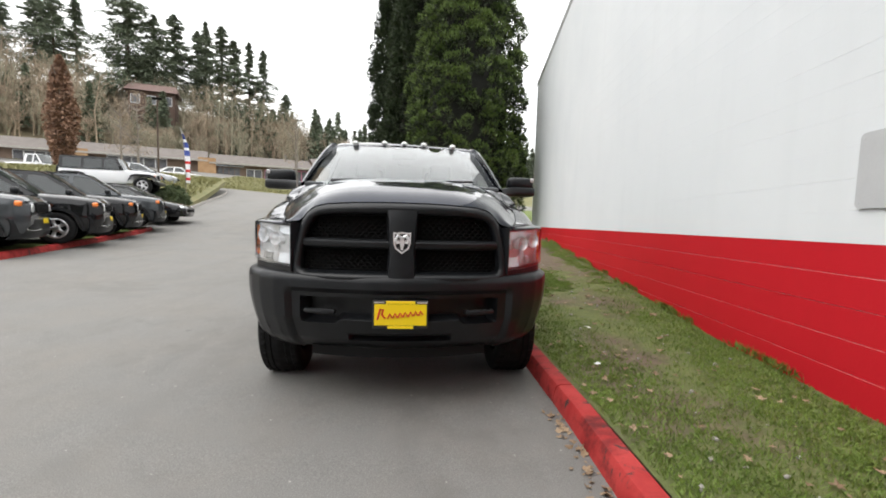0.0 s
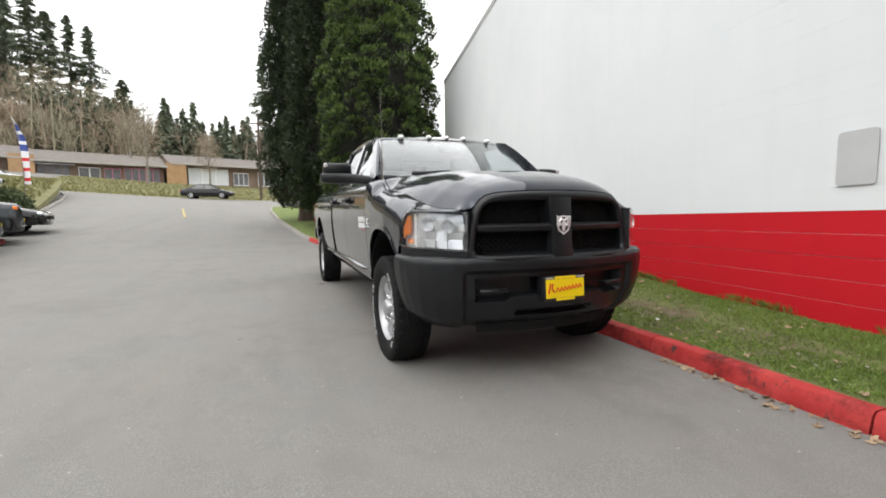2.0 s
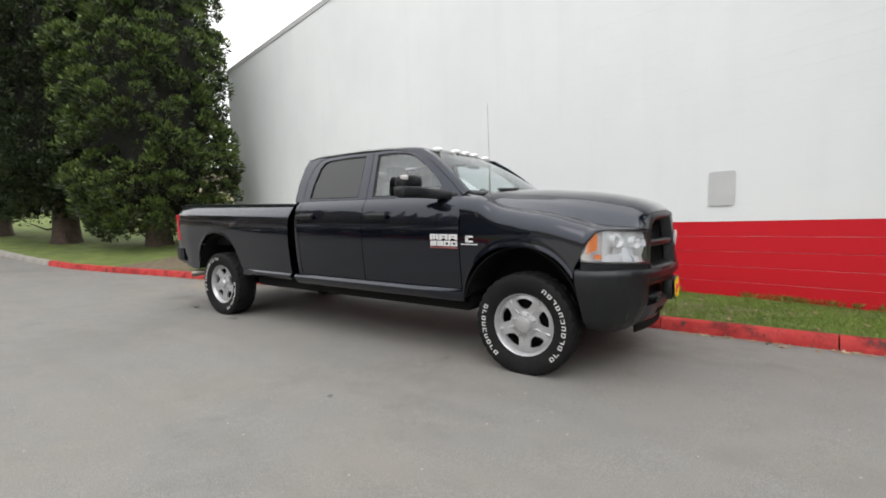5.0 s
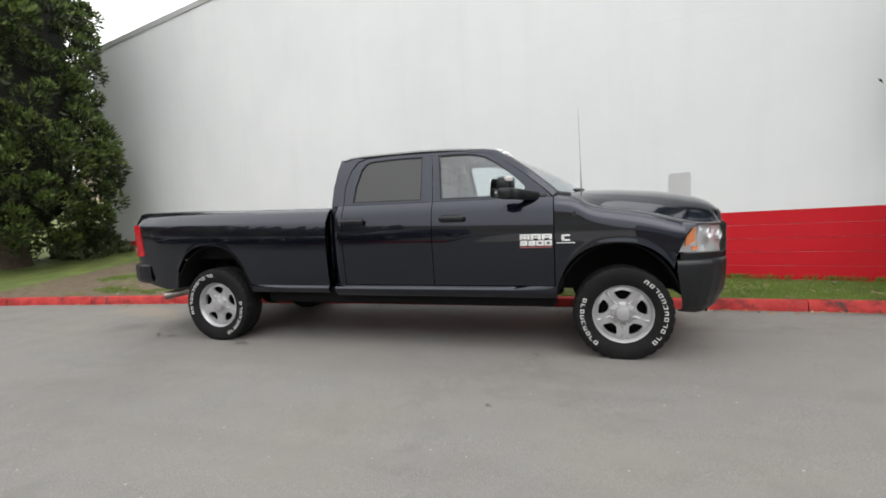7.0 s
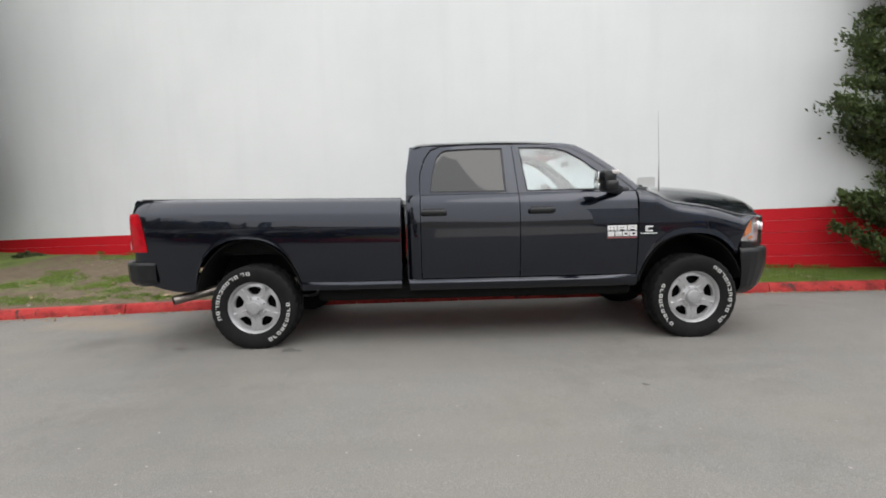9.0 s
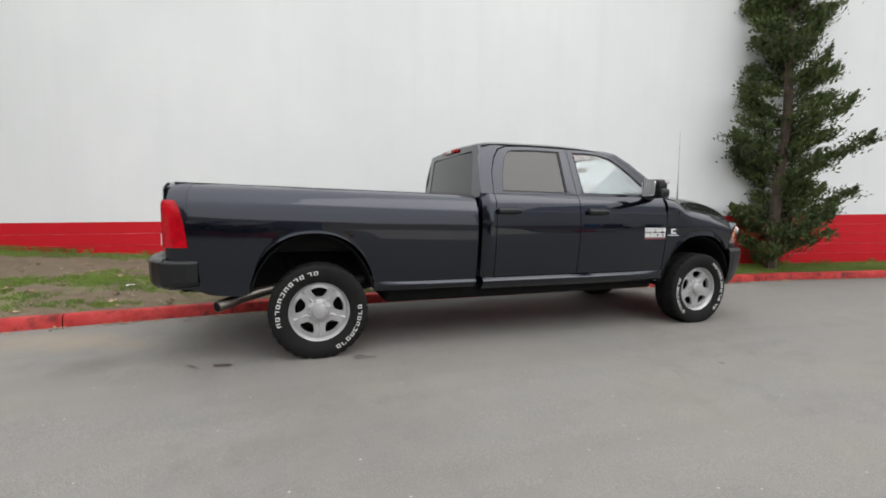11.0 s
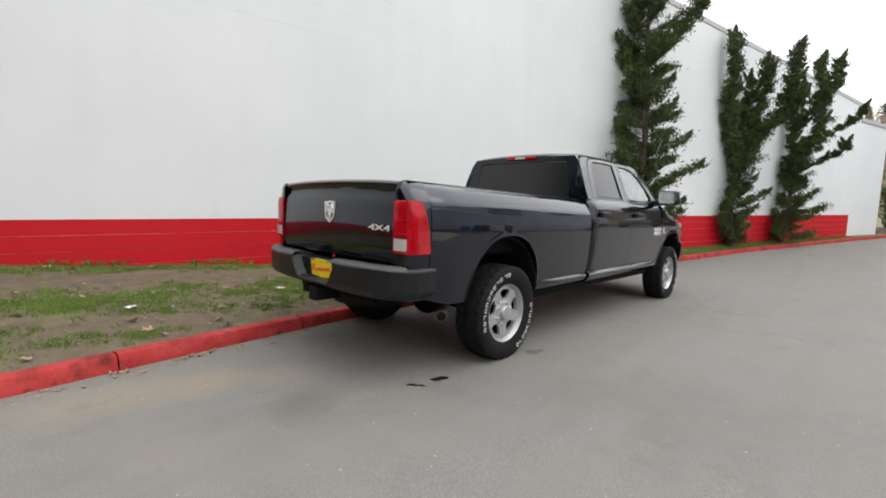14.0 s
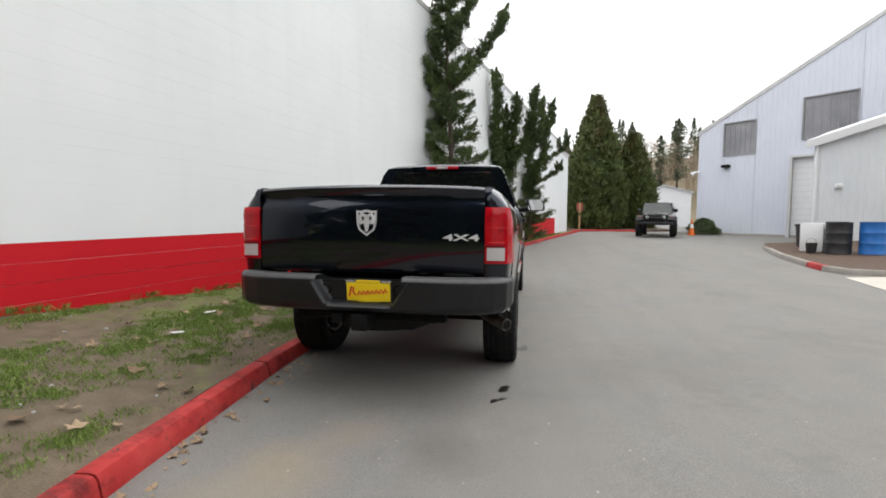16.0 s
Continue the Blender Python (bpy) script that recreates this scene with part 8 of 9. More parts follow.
def car_wheels(car, half, front, rear, r, width, rim=CAR_RIM):
    tyre = finish(lathe([(r * 0.62, width * 0.45), (r * 0.78, width * 0.52), (r * 0.95, width * 0.5), (r, width * 0.38), (r, -width * 0.38), (r * 0.95, -width * 0.5), (r * 0.62, -width * 0.45)], 32, "x"), "tyre", RUBBER)
    holes = []
    for k in range(5):
        c = 2 * math.pi * k / 5
        holes.append([(r * q * math.cos(c + a), r * q * math.sin(c + a)) for q, a in ((0.22, -0.2), (0.5, -0.42), (0.54, 0.0), (0.5, 0.42), (0.22, 0.2))])
    disc = finish(plate(ring(30, r * 0.63), holes, lambda a, b: (width * 0.34 + 0.05 * (math.hypot(a, b) / r), a, b), 0.03), "rim", rim)
    hub = finish(lathe([(0.0, -width * 0.1), (r * 0.6, -width * 0.1), (r * 0.6, width * 0.15), (0, width * 0.15)], 20, "x"), "hub", DARK)
    for s in (-1, 1):
        for y in (front, rear):
            w = part("wheel", hub, None, car)
            w.matrix_basis = pose(s * half, y, r, 0, 0, 0 if s > 0 else 180)
            part("tyre", tyre, None, w)
            part("rim", disc, None, w)


def body_shell(stations, arches, nz=9):
    """A car body below the glass: stations of (y, low, top, half width), front at +y."""
    ys, lows, tops, ws = zip(*stations)
    rows = []
    cols = sorted(set(spaced(ys[0], ys[-1], 40)) | {c + q for c, r, t in arches for q in spaced(-r, r, 18)})
    for y in cols:
        if not ys[0] <= y <= ys[-1]:
            continue
        lo, top, w = interp(y, ys, lows), interp(y, ys, tops), interp(y, ys, ws)
        for c, r, t in arches:
            if abs(y - c) < r:
                lo = max(lo, t * math.sqrt(max(0.0, 1 - ((y - c) / r) ** 2)) * 1.0 + 0.05)
        side = []
        for k in range(nz + 1):
            z = lo + (top - 0.06 - lo) * k / nz
            g = (z - interp(y, ys, lows)) / (top - interp(y, ys, lows))
            side.append((w * interp(g, [0, 0.15, 0.45, 0.8, 1], [0.93, 0.985, 1.0, 0.975, 0.93]), y, z))
        crown = [(w * 0.86, y, top - 0.015), (w * 0.6, y, top + 0.012), (w * 0.3, y, top + 0.022), (0, y, top + 0.026)]
        half = side + crown
        rows.append([(-x, b, z) for x, b, z in half[:-1]] + [half[-1]] + [q for q in half[-2::-1]])
    bm = bmesh.new()
    vs = add_grid(bm, rows)
    for r in (vs[0], vs[-1]):
        bm.faces.new(r)
    bmesh.ops.recalc_face_normals(bm, faces=bm.faces)
    return bm


def glasshouse(car, paint, side, holes, wb, wr, z0, z1, roof_pts, front, back, glass=CAR_GLASS):
    """Pillars, panes and roof: side outline and window holes in (y, z)."""
    put = lambda a, b, s: (s * (wb + (wr - wb) * (b - z0) / (z1 - z0)), a, b)
    for s in (-1, 1):
        part("cab_side", plate(side, holes, lambda a, b: put(a, b, s), 0.03), paint, car)
        for h in holes:
            part("window", plate(h, (), lambda a, b: tuple(c - (0.012 * s if i == 0 else 0) for i, c in enumerate(put(a, b, s))), 0.004), glass, car, "side glass")
    part("roof", thicken(grid([[(u * (wr + 0.0), y, z + 0.03 * (1 - u * u)) for u in spaced(-1, 1, 10)] for y, z in roof_pts]), 0.03), paint, car)
    for name, ((ya, za), (yb, zb)) in (("windscreen", front), ("rear_glass", back)):
        g = []
        for f in spaced(0, 1, 4):
            y, z = ya + (yb - ya) * f, za + (zb - za) * f
            w = wb + (wr - wb) * (z - z0) / (z1 - z0) - 0.02
            g.append([(u * w, y + (0.06 * (1 - u * u) if name == "windscreen" else -0.03 * (1 - u * u)), z) for u in spaced(-1, 1, 10)])
        part(name, thicken(grid(g), 0.005), glass, car, "curved glass")
    part("seats", box((-0.6, back[0][0] + 0.3, z0 - 0.3), (0.6, front[0][0] - 0.9, z0 + 0.12), 0.08), CABIN, car)


def small_suv(m, paint, label):
    """A boxy small sport-utility car; front at +y."""
    car = thing("small_suv", label, "car", "cars parked by the red kerb", m)
    wb = 1.285
    st = [(-2.1, 0.42, 1.0, 0.80), (-2.02, 0.30, 1.06, 0.86), (-1.7, 0.26, 1.08, 0.90), (0.0, 0.25, 1.06, 0.905), (0.75, 0.25, 1.06, 0.905), (1.0, 0.25, 1.075, 0.90), (1.5, 0.26, 1.045, 0.895), (1.86, 0.30, 1.005, 0.87), (1.98, 0.33, 0.985, 0.83), (2.05, 0.38, 0.95, 0.77), (2.09, 0.5, 0.88, 0.72)]
    part("body", body_shell(st, [(wb, 0.43, 0.74), (-wb, 0.43, 0.74)]), paint, car)
    side = [(-2.02, 1.04), (0.98, 1.04), (0.60, 1.30), (0.22, 1.56), (0.05, 1.62), (-1.75, 1.63), (-1.95, 1.45)]
    holes = [[(-0.18, 1.09), (0.78, 1.09), (0.48, 1.31), (0.16, 1.54), (-0.15, 1.56)], [(-1.15, 1.09), (-0.28, 1.09), (-0.25, 1.56), (-1.12, 1.56)], [(-1.72, 1.2), (-1.26, 1.1), (-1.24, 1.55), (-1.62, 1.53)]]
    glasshouse(car, paint, side, holes, 0.86, 0.66, 1.04, 1.63, [(0.22, 1.59), (0.05, 1.63), (-0.8, 1.665), (-1.6, 1.655), (-1.85, 1.62)], ((1.0, 1.05), (0.2, 1.59)), ((-2.0, 1.1), (-1.85, 1.6)))
    bump_rows = ((0.24, 0.0), (0.30, 0.045), (0.40, 0.06), (0.50, 0.062), (0.585, 0.045), (0.605, 0.01))
    bumper = part("front_bumper", thicken(grid([[(u * 0.90, 2.09 + o - 0.28 * abs(u) ** 3.2, z) for u in spaced(-1, 1, 18)] for z, o in bump_rows]), 0.03), BLACK_PLASTIC, car, "black plastic bumper")
    for sx in (-1, 1):
        part("bumper_trim", tube([(sx * a, 2.165 - 0.28 * (a / 0.9) ** 3.2, z) for a, z in ((0.36, 0.40), (0.52, 0.385), (0.68, 0.40), (0.76, 0.46))], 0.012, 6), CHROME, bumper, "bright bumper trim")
    g = part("grille", thicken(grid([[(u * 0.74, 2.10 - 0.10 * abs(u) ** 2.5, z) for u in spaced(-1, 1, 14)] for z in (0.68, 0.72, 0.86, 0.90)]), 0.02), BLACK_PLASTIC, car, "black grille band")
    for k in range(7):
        part("grille_slot", box((-0.36 + 0.12 * k - 0.036, 2.085, 0.71), (-0.36 + 0.12 * k + 0.036, 2.12, 0.87), 0.015), DARK, g)
    for s in (-1, 1):
        l = part("headlamp", lathe([(0, 0.03), (0.07, 0.03), (0.095, 0.0), (0.1, -0.06)], 20, "y", (s * 0.57, 2.07, 0.79)), REFLECTOR, car, "round clear headlamp")
        part("turn_signal", box((s * 0.79 - 0.055, 1.90, 0.82), (s * 0.79 + 0.055, 2.005, 0.92), 0.03, 3), LENS_AMBER, l, "amber turn signal")
        part("lamp_brow", box((s * 0.43, 2.03, 0.895), (s * 0.80, 2.075, 0.93), 0.015), paint, car)
        for c in (wb, -wb):
            rows = [[(s * x, c + 0.50 * math.cos(a) * q, 0.30 + 0.50 * math.sin(a) * q) for x, q in ((0.90, 0.98), (0.925, 0.99), (0.925, 0.88), (0.89, 0.87))] for a in spaced(0, math.pi, 20)]
            part("wheel_arch", grid(rows, close_v=True), BLACK_PLASTIC, car, "black wheel arch trim")
        part("sill", box((s * 0.86, -0.85, 0.24), (s * 0.915, 0.85, 0.38), 0.02), BLACK_PLASTIC, car)
        mir = part("wing_mirror", box((s * 0.90, 0.62, 1.06), (s * 1.08, 0.75, 1.2), 0.05, 3), BLACK_PLASTIC, car)
        for y in (-0.1, -1.0):
            part("door_handle", box((s * 0.895, y, 0.94), (s * 0.925, y + 0.2, 0.975), 0.012), paint, car)
    part("fog_lamp", box((-0.72, 2.02, 0.44), (-0.6, 2.07, 0.5), 0.02), REFLECTOR, car)
    part("roof_rail", tube([(-0.62, -1.6, 1.68), (-0.63, -0.8, 1.72), (-0.62, 0.1, 1.66)], 0.016, 6), DARK, car)
    part("plate", box((-0.15, 2.14, 0.50), (0.15, 2.155, 0.60), 0.004), YELLOW, car, "yellow dealer plate")
    car_wheels(car, 0.80, wb, -wb, 0.345, 0.225)
    return car


def off_roader(m, paint, top, label, big=0.0, group="off-road cars"):
    """A boxy off-road car with separate flared wings; front at +y."""
    car = thing("off_road_car", label, "car", group, m)
    wbh, lift = 1.475, 0.12 * (big > 0)
    L = lambda z: z + lift + big * 0.35
    body = body_shell([(-2.0, L(0.50), L(1.12), 0.76), (-1.95, L(0.46), L(1.14), 0.79), (0.62, L(0.46), L(1.14), 0.79), (0.9, L(0.5), L(1.14), 0.77), (1.9, L(0.62), L(1.07), 0.62), (1.97, L(0.66), L(1.02), 0.58)], [(wbh, 0.56, L(0.9)), (-wbh, 0.56, L(0.9))])
    part("body", body, paint, car)
    side = [(-1.97, L(1.12)), (0.62, L(1.12)), (0.34, L(1.70)), (-1.95, L(1.72))]
    holes = [[(-0.18, L(1.17)), (0.48, L(1.17)), (0.28, L(1.63)), (-0.16, L(1.64))], [(-1.0, L(1.17)), (-0.28, L(1.17)), (-0.26, L(1.64)), (-1.0, L(1.65))], [(-1.85, L(1.17)), (-1.1, L(1.17)), (-1.1, L(1.65)), (-1.83, L(1.65))]]
    glasshouse(car, top, side, holes, 0.76, 0.68, L(1.12), L(1.72), [(0.36, L(1.69)), (-0.8, L(1.75)), (-1.97, L(1.72))], ((0.66, L(1.12)), (0.36, L(1.69))), ((-1.99, L(1.15)), (-1.97, L(1.7))))
    for s in (-1, 1):
        for c in (wbh, -wbh):
            rows = [[(s * x, c + q * y, L(z)) for x, z in ((0.62, dz + 0.02), (0.93, dz), (0.95, dz - 0.04), (0.93, dz - 0.09))] for y, dz, q in ((-0.62, 0.66, 1), (-0.5, 0.9, 1), (-0.3, 0.97, 1), (0.3, 0.97, 1), (0.52, 0.9, 1), (0.62, 0.72, 1))]
            part("wing_flare", thicken(grid(rows), 0.02), BLACK_PLASTIC, car, "black flared wing")
        part("headlamp", lathe([(0, 0.04), (0.075, 0.035), (0.095, 0.0), (0.1, -0.05)], 20, "y", (s * 0.40, 1.97, L(0.86))), REFLECTOR, car, "round headlamp")
        part("turn_signal", lathe([(0, 0.03), (0.04, 0.02), (0.045, -0.03)], 14, "y", (s * 0.76, 1.98, L(0.90))), LENS_AMBER, car, "amber turn signal")
        part("wing_mirror", box((s * 0.80, 0.5, L(1.16)), (s * 1.0, 0.62, L(1.36)), 0.04, 3), BLACK_PLASTIC, car)
        part("step", tube([(s * 0.84, -0.8, L(0.4)), (s * 0.84, 0.8, L(0.4))], 0.05, 8), BLACK_PLASTIC, car)
    g = part("grille", box((-0.56, 1.94, L(0.66)), (0.56, 1.99, L(1.02)), 0.03), paint, car)
    for k in range(7):
        part("grille_slot", box((-0.27 + 0.09 * k - 0.026, 1.985, L(0.72)), (-0.27 + 0.09 * k + 0.026, 1.998, L(0.97)), 0.01), DARK, g)
    part("front_bumper", box((-0.85, 1.98, L(0.46)), (0.85, 2.16, L(0.62)), 0.04, 3), BLACK_PLASTIC, car, "black steel bumper")
    if big:
        part("bull_bar", tube([(-0.5, 2.12, L(0.6)), (-0.4, 2.14, L(0.84)), (0.4, 2.14, L(0.84)), (0.5, 2.12, L(0.6))], 0.035, 8), BLACK_PLASTIC, car)
        part("winch", box((-0.3, 2.02, L(0.6)), (0.3, 2.14, L(0.7)), 0.03), DARK, car)
    spare = part("spare_wheel", lathe([(0.0, -0.25), (0.2, -0.25), (0.36, -0.24), (0.39, -0.12), (0.36, 0.0), (0.0, 0.0)], 24, "y", (0, -2.0, L(0.95))), RUBBER, car, "spare wheel on the tailgate")
    car_wheels(car, 0.82, wbh, -wbh, 0.40 + big * 0.35, 0.26 + big * 0.3, CAR_RIM if not big else DARK)
    return car


def saloon(m, paint, label, h=1.45, pickup=False):
    car = thing("pickup_car" if pickup else "saloon_car", label, "car", "", m)
    st = [(-2.35, 0.45, 0.9, 0.72), (-2.2, 0.28, 0.95, 0.84), (-1.5, 0.24, 0.98, 0.90), (0.6, 0.24, 0.95, 0.91), (1.4, 0.25, 0.88, 0.89), (2.1, 0.28, 0.74, 0.80), (2.32, 0.4, 0.62, 0.66)]
    part("body", body_shell(st, [(1.38, 0.40, 0.66), (-1.38, 0.40, 0.66)]), paint, car)
    if pickup:
        side, holes = [(-0.5, 0.93), (1.1, 0.93), (0.5, h), (-0.45, h)], [[(-0.3, 0.98), (0.25, 0.98), (0.2, h - 0.08), (-0.28, h - 0.08)], [(0.34, 0.98), (0.9, 0.98), (0.45, h - 0.08), (0.3, h - 0.08)]]
        roof, front, back = [(0.5, h), (-0.45, h)], ((1.12, 0.95), (0.5, h)), ((-0.52, 0.95), (-0.47, h))
    else:
        side = [(-1.75, 0.95), (1.15, 0.93), (0.35, h - 0.03), (-0.9, h - 0.02)]
        holes = [[(-0.2, 0.99), (0.92, 0.98), (0.3, h - 0.1), (-0.18, h - 0.07)], [(-1.35, 0.99), (-0.3, 0.99), (-0.28, h - 0.07), (-0.82, h - 0.1)]]
        roof, front, back = [(0.35, h - 0.02), (-0.2, h + 0.0), (-0.9, h - 0.02)], ((1.2, 0.93), (0.35, h - 0.03)), ((-1.8, 0.97), (-0.9, h - 0.03))
    glasshouse(car, paint, side, holes, 0.82, 0.60, 0.93, h, roof, front, back)
    for s in (-1, 1):
        part("headlamp", box((s * 0.5, 2.05, 0.60), (s * 0.76, 2.24, 0.70), 0.04, 3), REFLECTOR, car, "clear headlamp")
        part("tail_lamp", box((s * 0.55, -2.34, 0.68), (s * 0.8, -2.2, 0.82), 0.03), LENS_RED, car, "red tail lamp")
        part("wing_mirror", box((s * 0.88, 0.72, 0.98), (s * 1.03, 0.84, 1.08), 0.04, 3), paint, car)
    part("front_bumper", thicken(grid([[(u * 0.8, 2.36 - 0.22 * abs(u) ** 3, z) for u in spaced(-1, 1, 12)] for z in (0.28, 0.42, 0.55)]), 0.02), paint, car)
    part("grille", box((-0.38, 2.3, 0.45), (0.38, 2.37, 0.58), 0.02), DARK, car, "dark grille")
    car_wheels(car, 0.80, 1.38, -1.38, 0.33, 0.22)
    return car


def lot_pose(hx, hy, wheel_y, yaw, lift=0.10):
    """The pose of a car whose front axle is at (hx, hy)."""
    a = radians(yaw)
    cx, cy = hx + math.sin(a) * wheel_y, hy - math.cos(a) * wheel_y
    return pose(cx, cy, ground_z(hx, hy) + lift, 0, 0, yaw)


small_suv(lot_pose(-8.05, 5.75, 1.285 * 1.05, -65) @ Matrix.Scale(1.05, 4), CAR_GREY, "graphite grey small SUV parked nose to the kerb")
small_suv(lot_pose(-8.15, 7.95, 1.285 * 1.05, -65) @ Matrix.Scale(1.05, 4), CAR_BLACK, "black small SUV parked nose to the kerb")
small_suv(lot_pose(-8.75, 10.35, 1.285 * 1.05, -65) @ Matrix.Scale(1.05, 4), CAR_BLACK, "black small SUV in the row by the red kerb")
small_suv(lot_pose(-9.25, 12.7, 1.285 * 1.05, -65) @ Matrix.Scale(1.05, 4), CAR_GREY, "grey small SUV at the end of the red kerb")
saloon(lot_pose(-9.6, 15.3, 1.38, -78, 0.0), CAR_BLACK, "black saloon parked beyond the red kerb", 1.42)
off_roader(lot_pose(-12.4, 19.2, 1.475 * 0.9, -74, 0.75) @ Matrix.Scale(0.92, 4), CAR_WHITE, CAR_BLACK, "white four-door off-road car with a black hard top")
off_roader(pose(-8.28, -18.59, ground_z(-8.28, -18.59), 0, 0, -18), CAR_BLACK, CAR_BLACK, "black lifted off-road car with large tyres", 0.12)
saloon(pose(-17.0, 26.5, ground_z(-17, 26.5) + 0.5, 0, 0, -70), CAR_SILVER, "pale silver saloon parked behind the planting bed")
saloon(pose(-31.5, 38.0, ground_z(-31.5, 38), 0, 0, -95), CAR_WHITE, "white pickup parked before the shops", 1.7, True)
saloon(pose(-23.0, 44.5, ground_z(-23, 44.5) + 0.3, 0, 0, -80), CAR_WHITE, "white car parked before the shops", 1.5)
saloon(pose(-7.2, 46.6, ground_z(-7.2, 46.6) + 0.02, 0, 0, -97), CAR_BLACK, "dark saloon on the road across the crest", 1.45)
saloon(pose(-17.89, -28.43, ground_z(-17.89, -28.43), 0, 0, 30), CAR_BLACK, "dark car parked beyond the grey building")


# ---- grass, fallen leaves, litter and stains ----
def grass():
    """Short worn grass: thick before the truck, in tufts on the trodden earth behind it."""
    rng = np.random.default_rng(77)
    cs, ds = [], []

    def blades(x, y, n, spread, up):
        for _ in range(n):
            px, py = x + rng.normal(0, spread), y + rng.normal(0, spread)
            if kerb_x(py) + 0.17 < px < wall_x(py) - 0.01:
                cs.append((px, py, lawn_z(px, py) + 0.012))
                ds.append((rng.normal(0, 0.5), rng.normal(0, 0.5), up))

    for k in range(46000):
        y = rng.uniform(-6.5, 10.0) if k < 36000 else rng.uniform(-17.5, -6.5)
        a, b = kerb_x(y) + 0.17, wall_x(y) - 0.02
        f = rng.random()
        x = a + (b - a) * f
        n1 = noise.noise(Vector((x * 0.9, y * 0.55, 3.0)))
        n2 = noise.noise(Vector((x * 2.6, y * 2.2, 9.0)))
        green = interp(y, [-6, -0.5, 1.5, 4.0, 7.0, 10], [1.1, 1.05, 0.6, -0.12, -0.2, 0.2])
        path = math.exp(-((f - 0.5) / 0.16) ** 2) * interp(y, [-2.5, -0.5, 1.0, 5.0], [0.0, 0.75, 0.95, 0.3])
        dense = green + 0.55 * n1 + 0.35 * n2 - path
        if f > 0.94 or (f < 0.05 and n2 > 0):
            dense += 0.4
        if rng.random() < dense:
            blades(x, y, 5 if dense > 0.7 else 3, 0.03, 1.0)
    for k in range(95):
        y = rng.uniform(2.5, 9.5)
        f = rng.choice([rng.uniform(0.02, 0.4), rng.uniform(0.35, 0.6), rng.uniform(0.9, 1.0)])
        x = kerb_x(y) + 0.2 + (wall_x(y) - kerb_x(y) - 0.25) * f
        for _ in range(26):
            blades(x + rng.normal(0, 0.09), y + rng.normal(0, 0.17), 34, 0.035, 1.1)
    me = leaf_mesh("grass", np.array(cs), np.array(ds), 0.036, 0.0055, BLADES, rng, 0.4)
    tagged(new("grass", me), "short worn grass growing in tufts on the lawn strip", "grass", kind="stuff")
    # taller weeds at the foot of the wall
    cs, ds = [], []
    for k in range(420):
        y = rng.uniform(-7, 10)
        if noise.noise(Vector((y * 1.3, 4.0, 1.0))) < -0.05:
            continue
        for _ in range(7):
            px, py = wall_x(y) - 0.02 - abs(rng.normal(0, 0.03)), y + rng.normal(0, 0.03)
            cs.append((px, py, lawn_z(px, py) + 0.05))
            ds.append((-abs(rng.normal(0, 0.35)), rng.normal(0, 0.4), 1.0))
    tagged(new("wall_weeds", leaf_mesh("wall_weeds", np.array(cs), np.array(ds), 0.10, 0.009, BLADES, rng, 0.3)), "taller weeds along the foot of the wall", "weeds", kind="stuff")


def maple_leaf(bm, p, size, turn, rng):
    """A curled five-lobed dead leaf."""
    ring_pts = []
    for k in range(11):
        a = 2 * math.pi * k / 11
        r = size * (1.0 if k % 2 == 0 else 0.62) * rng.uniform(0.7, 1.2)
        if k == 0:
            r = size * 1.1
        ring_pts.append((r * math.cos(a), r * math.sin(a), 0.55 * size * rng.uniform(-0.2, 1.0) * (r / size) ** 2))
    m = pose(p[0], p[1], p[2], rng.uniform(-14, 14), rng.uniform(-14, 14), turn)
    c = bm.verts.new(m @ Vector((0, 0, 0.0)))
    vs = [bm.verts.new(m @ Vector(q)) for q in ring_pts]
    for k in range(11):
        bm.faces.new((c, vs[k], vs[(k + 1) % 11]))


def leaf_litter():
    rng = random.Random(12)
    bm = bmesh.new()
    for k in range(260):
        y = rng.uniform(-5.5, 9.5)
        f = rng.random() ** 1.3
        x = kerb_x(y) + 0.2 + (wall_x(y) - kerb_x(y) - 0.3) * f
        maple_leaf(bm, (x, y, lawn_z(x, y) + 0.022), rng.uniform(0.014, 0.055) * (1.0 if y > 1 else 0.6), rng.uniform(0, 360), rng)
    for k in range(380):
        y = rng.uniform(-6.0, -0.9) if k % 3 else rng.uniform(4.6, 8.8)
        x = kerb_x(y) - 0.015 - abs(rng.gauss(0, 0.05 if k % 3 else 0.11))
        maple_leaf(bm, (x, y, ground_z(x, y) + 0.012), rng.uniform(0.006, 0.034), rng.uniform(0, 360), rng)
    tagged(new("leaf_litter", finish(bm, "leaf_litter", DEAD_LEAF, False)), "dry brown fallen leaves on the lawn and along the kerb", "leaves", kind="stuff")
    bm = bmesh.new()
    for k in range(240):
        y = rng.uniform(-5, 9.5) if k < 150 else rng.uniform(-5, 9)
        if k < 150:
            x = kerb_x(y) + 0.2 + (wall_x(y) - kerb_x(y) - 0.3) * rng.random()
            z = lawn_z(x, y)
        else:
            x = kerb_x(y) - 0.02 - abs(rng.gauss(0, 0.5))
            z = ground_z(x, y)
        r = rng.uniform(0.005, 0.02) * (0.6 if k >= 150 else 1)
        out = bmesh.ops.create_icosphere(bm, subdivisions=1, radius=r, matrix=pose(x, y, z + r * 0.4, rng.uniform(0, 90), 0, rng.uniform(0, 360)) @ Matrix.Diagonal((1.3, 0.9, 0.6, 1)))
    tagged(new("gravel", finish(bm, "gravel", PEBBLE, False)), "small loose stones and crumbs of concrete", "gravel", kind="stuff")


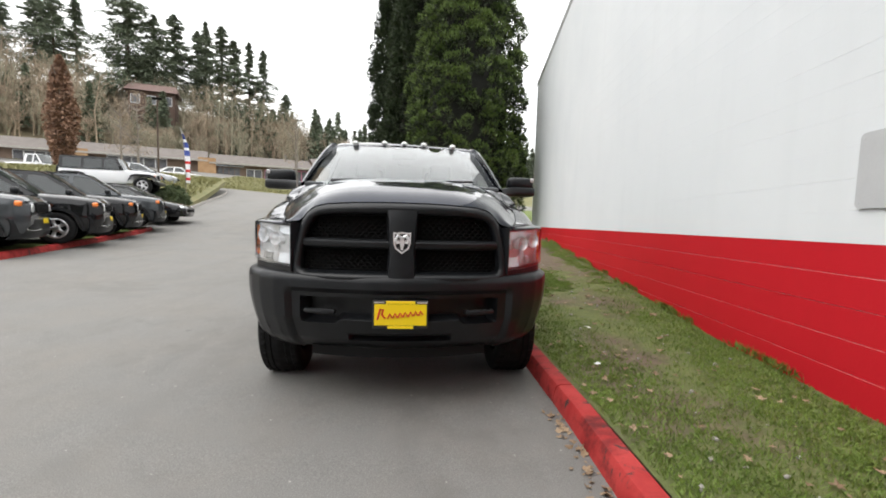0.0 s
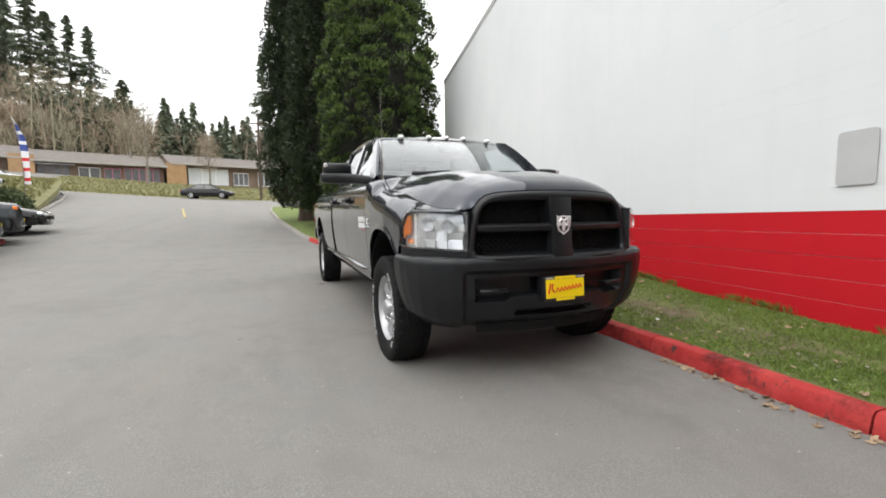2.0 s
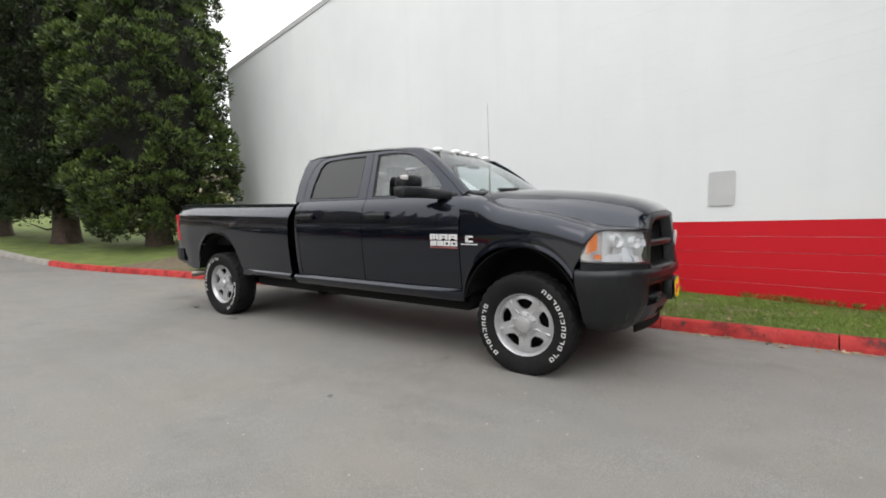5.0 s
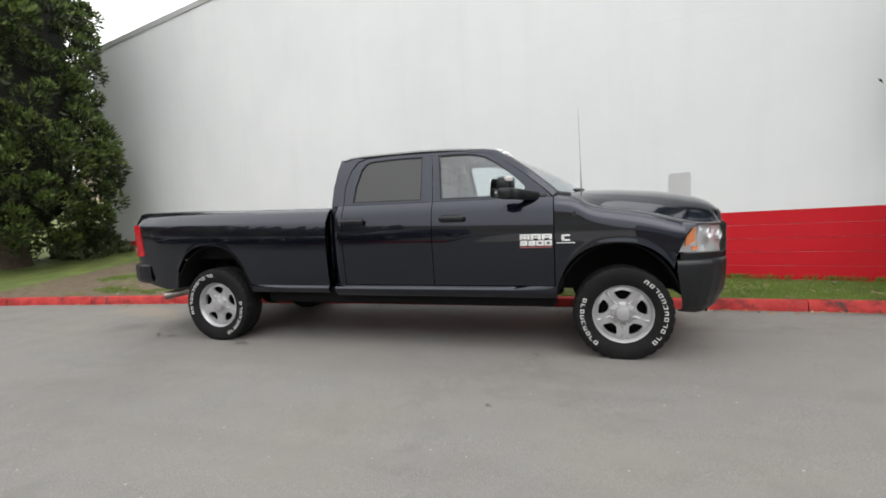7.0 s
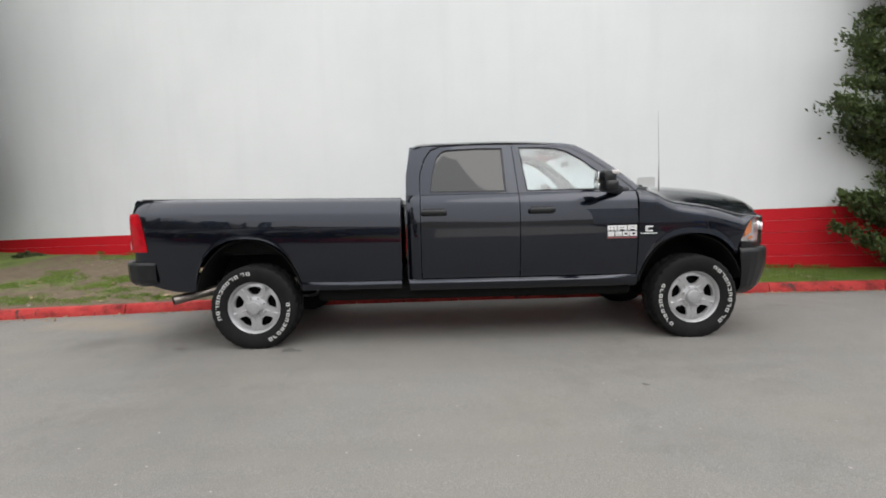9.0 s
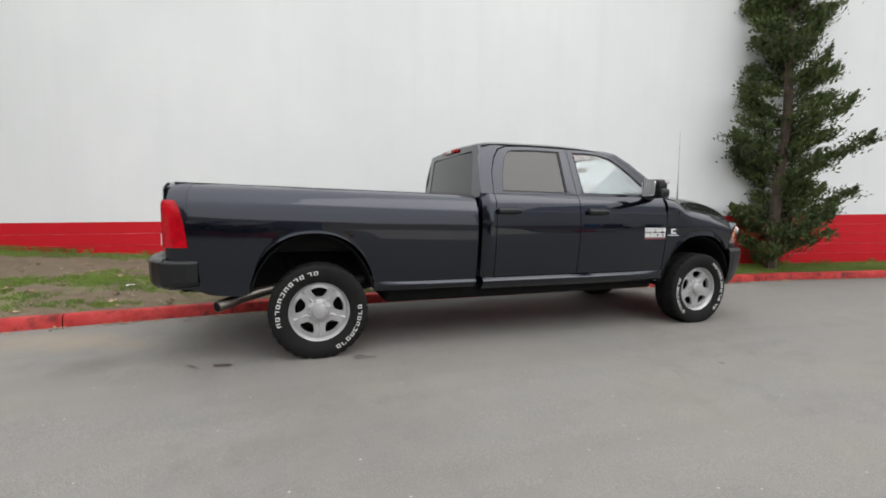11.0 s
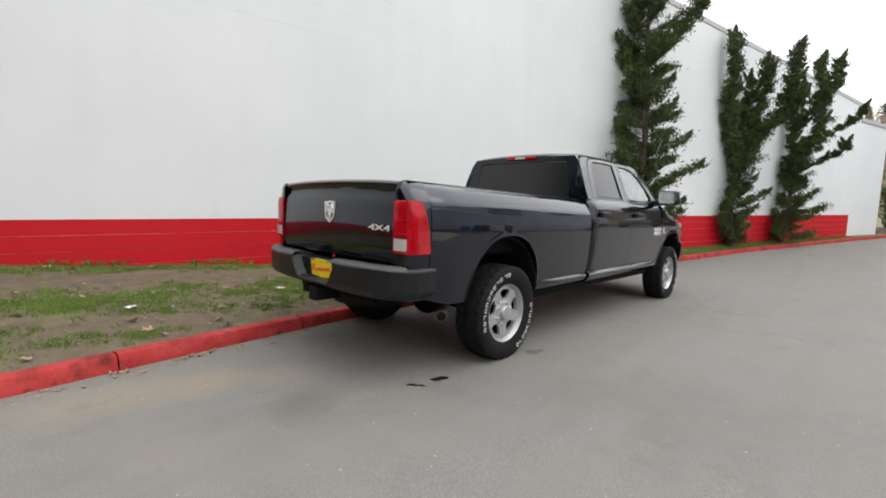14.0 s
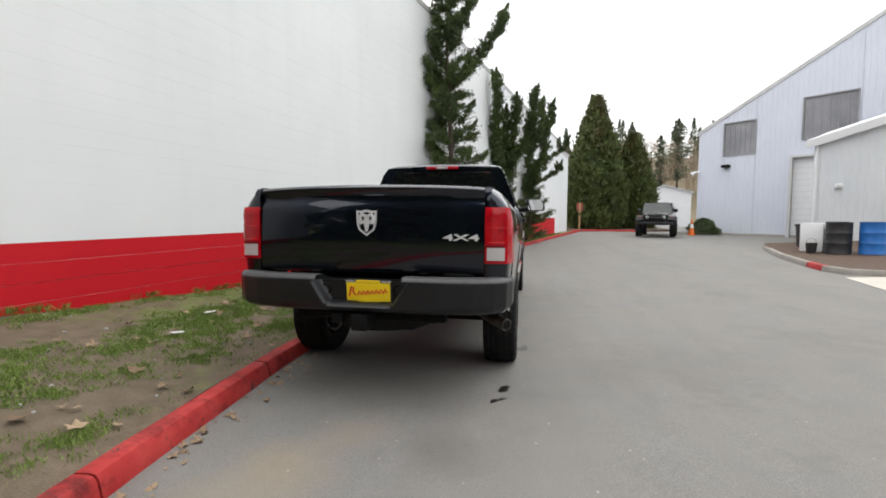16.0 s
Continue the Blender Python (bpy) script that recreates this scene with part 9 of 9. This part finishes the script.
LITTER_WHITE = varied("crumpled_paper", (0.6, 0.6, 0.58), (0.75, 0.75, 0.73), 20.0, 0.8, 90.0, 0.3)


def litter(x, y, w, d, turn):
    """A scrap of flattened, creased paper."""
    rng = random.Random(int(x * 100))
    rows = [[((i / 4 - 0.5) * w + rng.uniform(-0.006, 0.006), (j / 3 - 0.5) * d + rng.uniform(-0.005, 0.005), rng.uniform(0.004, 0.014)) for j in range(4)] for i in range(5)]
    bm = grid(rows)
    bmesh.ops.transform(bm, matrix=pose(x, y, lawn_z(x, y) + 0.03, 0, 0, turn), verts=bm.verts)
    solid("paper_scrap", thicken(bm, 0.002), LITTER_WHITE, "creased white scrap of litter on the lawn", "litter", "litter on the lawn")


for x, y, w, d, turn in ((2.05, 4.9, 0.11, 0.06, 20), (2.35, 4.1, 0.12, 0.05, 70), (1.85, 6.5, 0.10, 0.06, 130), (1.5, -0.4, 0.05, 0.03, 30), (1.85, 0.6, 0.07, 0.03, 100)):
    litter(x, y, w, d, turn)

OIL = shader("engine_oil", (0.012, 0.011, 0.010), 0.3)
DRY_OIL = varied("dried_oil", (0.08, 0.077, 0.072), (0.12, 0.116, 0.108), 30.0, 0.8, 120.0, 0.2)


def oil_spot(x, y, r, stretch, turn, material, label):
    """An uneven flat spill on the asphalt."""
    rng = random.Random(int(x * 977 + y * 131))
    pts, n = [], 22
    for k in range(n):
        a = 2 * math.pi * k / n
        q = r * (1 + 0.28 * math.sin(2 * a + rng.uniform(0, 0.6)) + rng.uniform(-0.22, 0.22))
        pts.append((q * math.cos(a) * stretch, q * math.sin(a)))
    m = pose(x, y, ground_z(x, y), 0, 0, turn)
    bm = bmesh.new()
    top = [bm.verts.new(m @ Vector((a, b, 0.006))) for a, b in pts]
    low = [bm.verts.new(m @ Vector((a * 1.06, b * 1.06, -0.004))) for a, b in pts]
    bm.faces.new(top)
    for k in range(n):
        bm.faces.new((low[k], low[(k + 1) % n], top[(k + 1) % n], top[k]))
    solid("oil_spot", bm, material, label, "stain", "oil spots on the asphalt", smooth=False)


for x, y, r, st, turn in ((-0.92, 5.31, 0.045, 1.5, 10), (-0.93, 5.08, 0.045, 1.4, 60), (-0.54, 6.28, 0.042, 1.2, 100), (-0.98, 0.73, 0.03, 1.5, 20)):
    oil_spot(x, y, r, st, turn, OIL, "small black wet oil spot on the asphalt")
for x, y, r, st, turn in ((-1.09, 3.93, 0.085, 1.3, 30), (-0.76, 6.03, 0.075, 1.8, 10), (-0.27, 7.0, 0.06, 1.4, 60), (-2.12, 1.0, 0.022, 1.4, 0), (-0.8, 1.24, 0.05, 1.3, 30), (-0.26, -0.6, 0.07, 1.6, 40), (0.02, 6.95, 0.03, 2.2, 20), (-1.1, 0.55, 0.03, 1.5, 80)):
    oil_spot(x, y, r, st, turn, DRY_OIL, "dull dried oil spot on the asphalt")


def rough_grass():
    """Long winter grass on the planting bed and the bank below the shops."""
    rng = np.random.default_rng(91)
    cs, ds = [], []
    for x0, x1, y0, y1, n in ((-24, -11.6, 18.0, 42, 9000), (-25, 6, 48.5, 66, 9000)):
        for _ in range(n):
            x, y = rng.uniform(x0, x1), rng.uniform(y0, y1)
            if y < 43 and x > interp(y, [17.6, 19.6, 25.5, 31, 37.5, 42.5], [-12.4, -11.4, -12.7, -14.1, -16.1, -18.0]):
                continue
            z = ground_z(x, y) + (0.14 + 0.9 * sig((-x - 13.2) / 0.9) * sig((y - 19.5) / 1.2) if y < 43 else 0.0)
            cs.append((x, y, z + 0.08))
            ds.append((rng.normal(0, 0.6), rng.normal(0, 0.6), 1.0))
    tagged(new("rough_grass", leaf_mesh("rough_grass", np.array(cs), np.array(ds), 0.36, 0.09, ROUGH_BLADES, rng, 0.4)), "long tan and green winter grass on the bed and the bank", "grass", kind="stuff")


ROUGH_BLADES = make_leaves("winter_grass", (0.10, 0.115, 0.03), (0.30, 0.27, 0.12))
rough_grass()
grass()
leaf_litter()
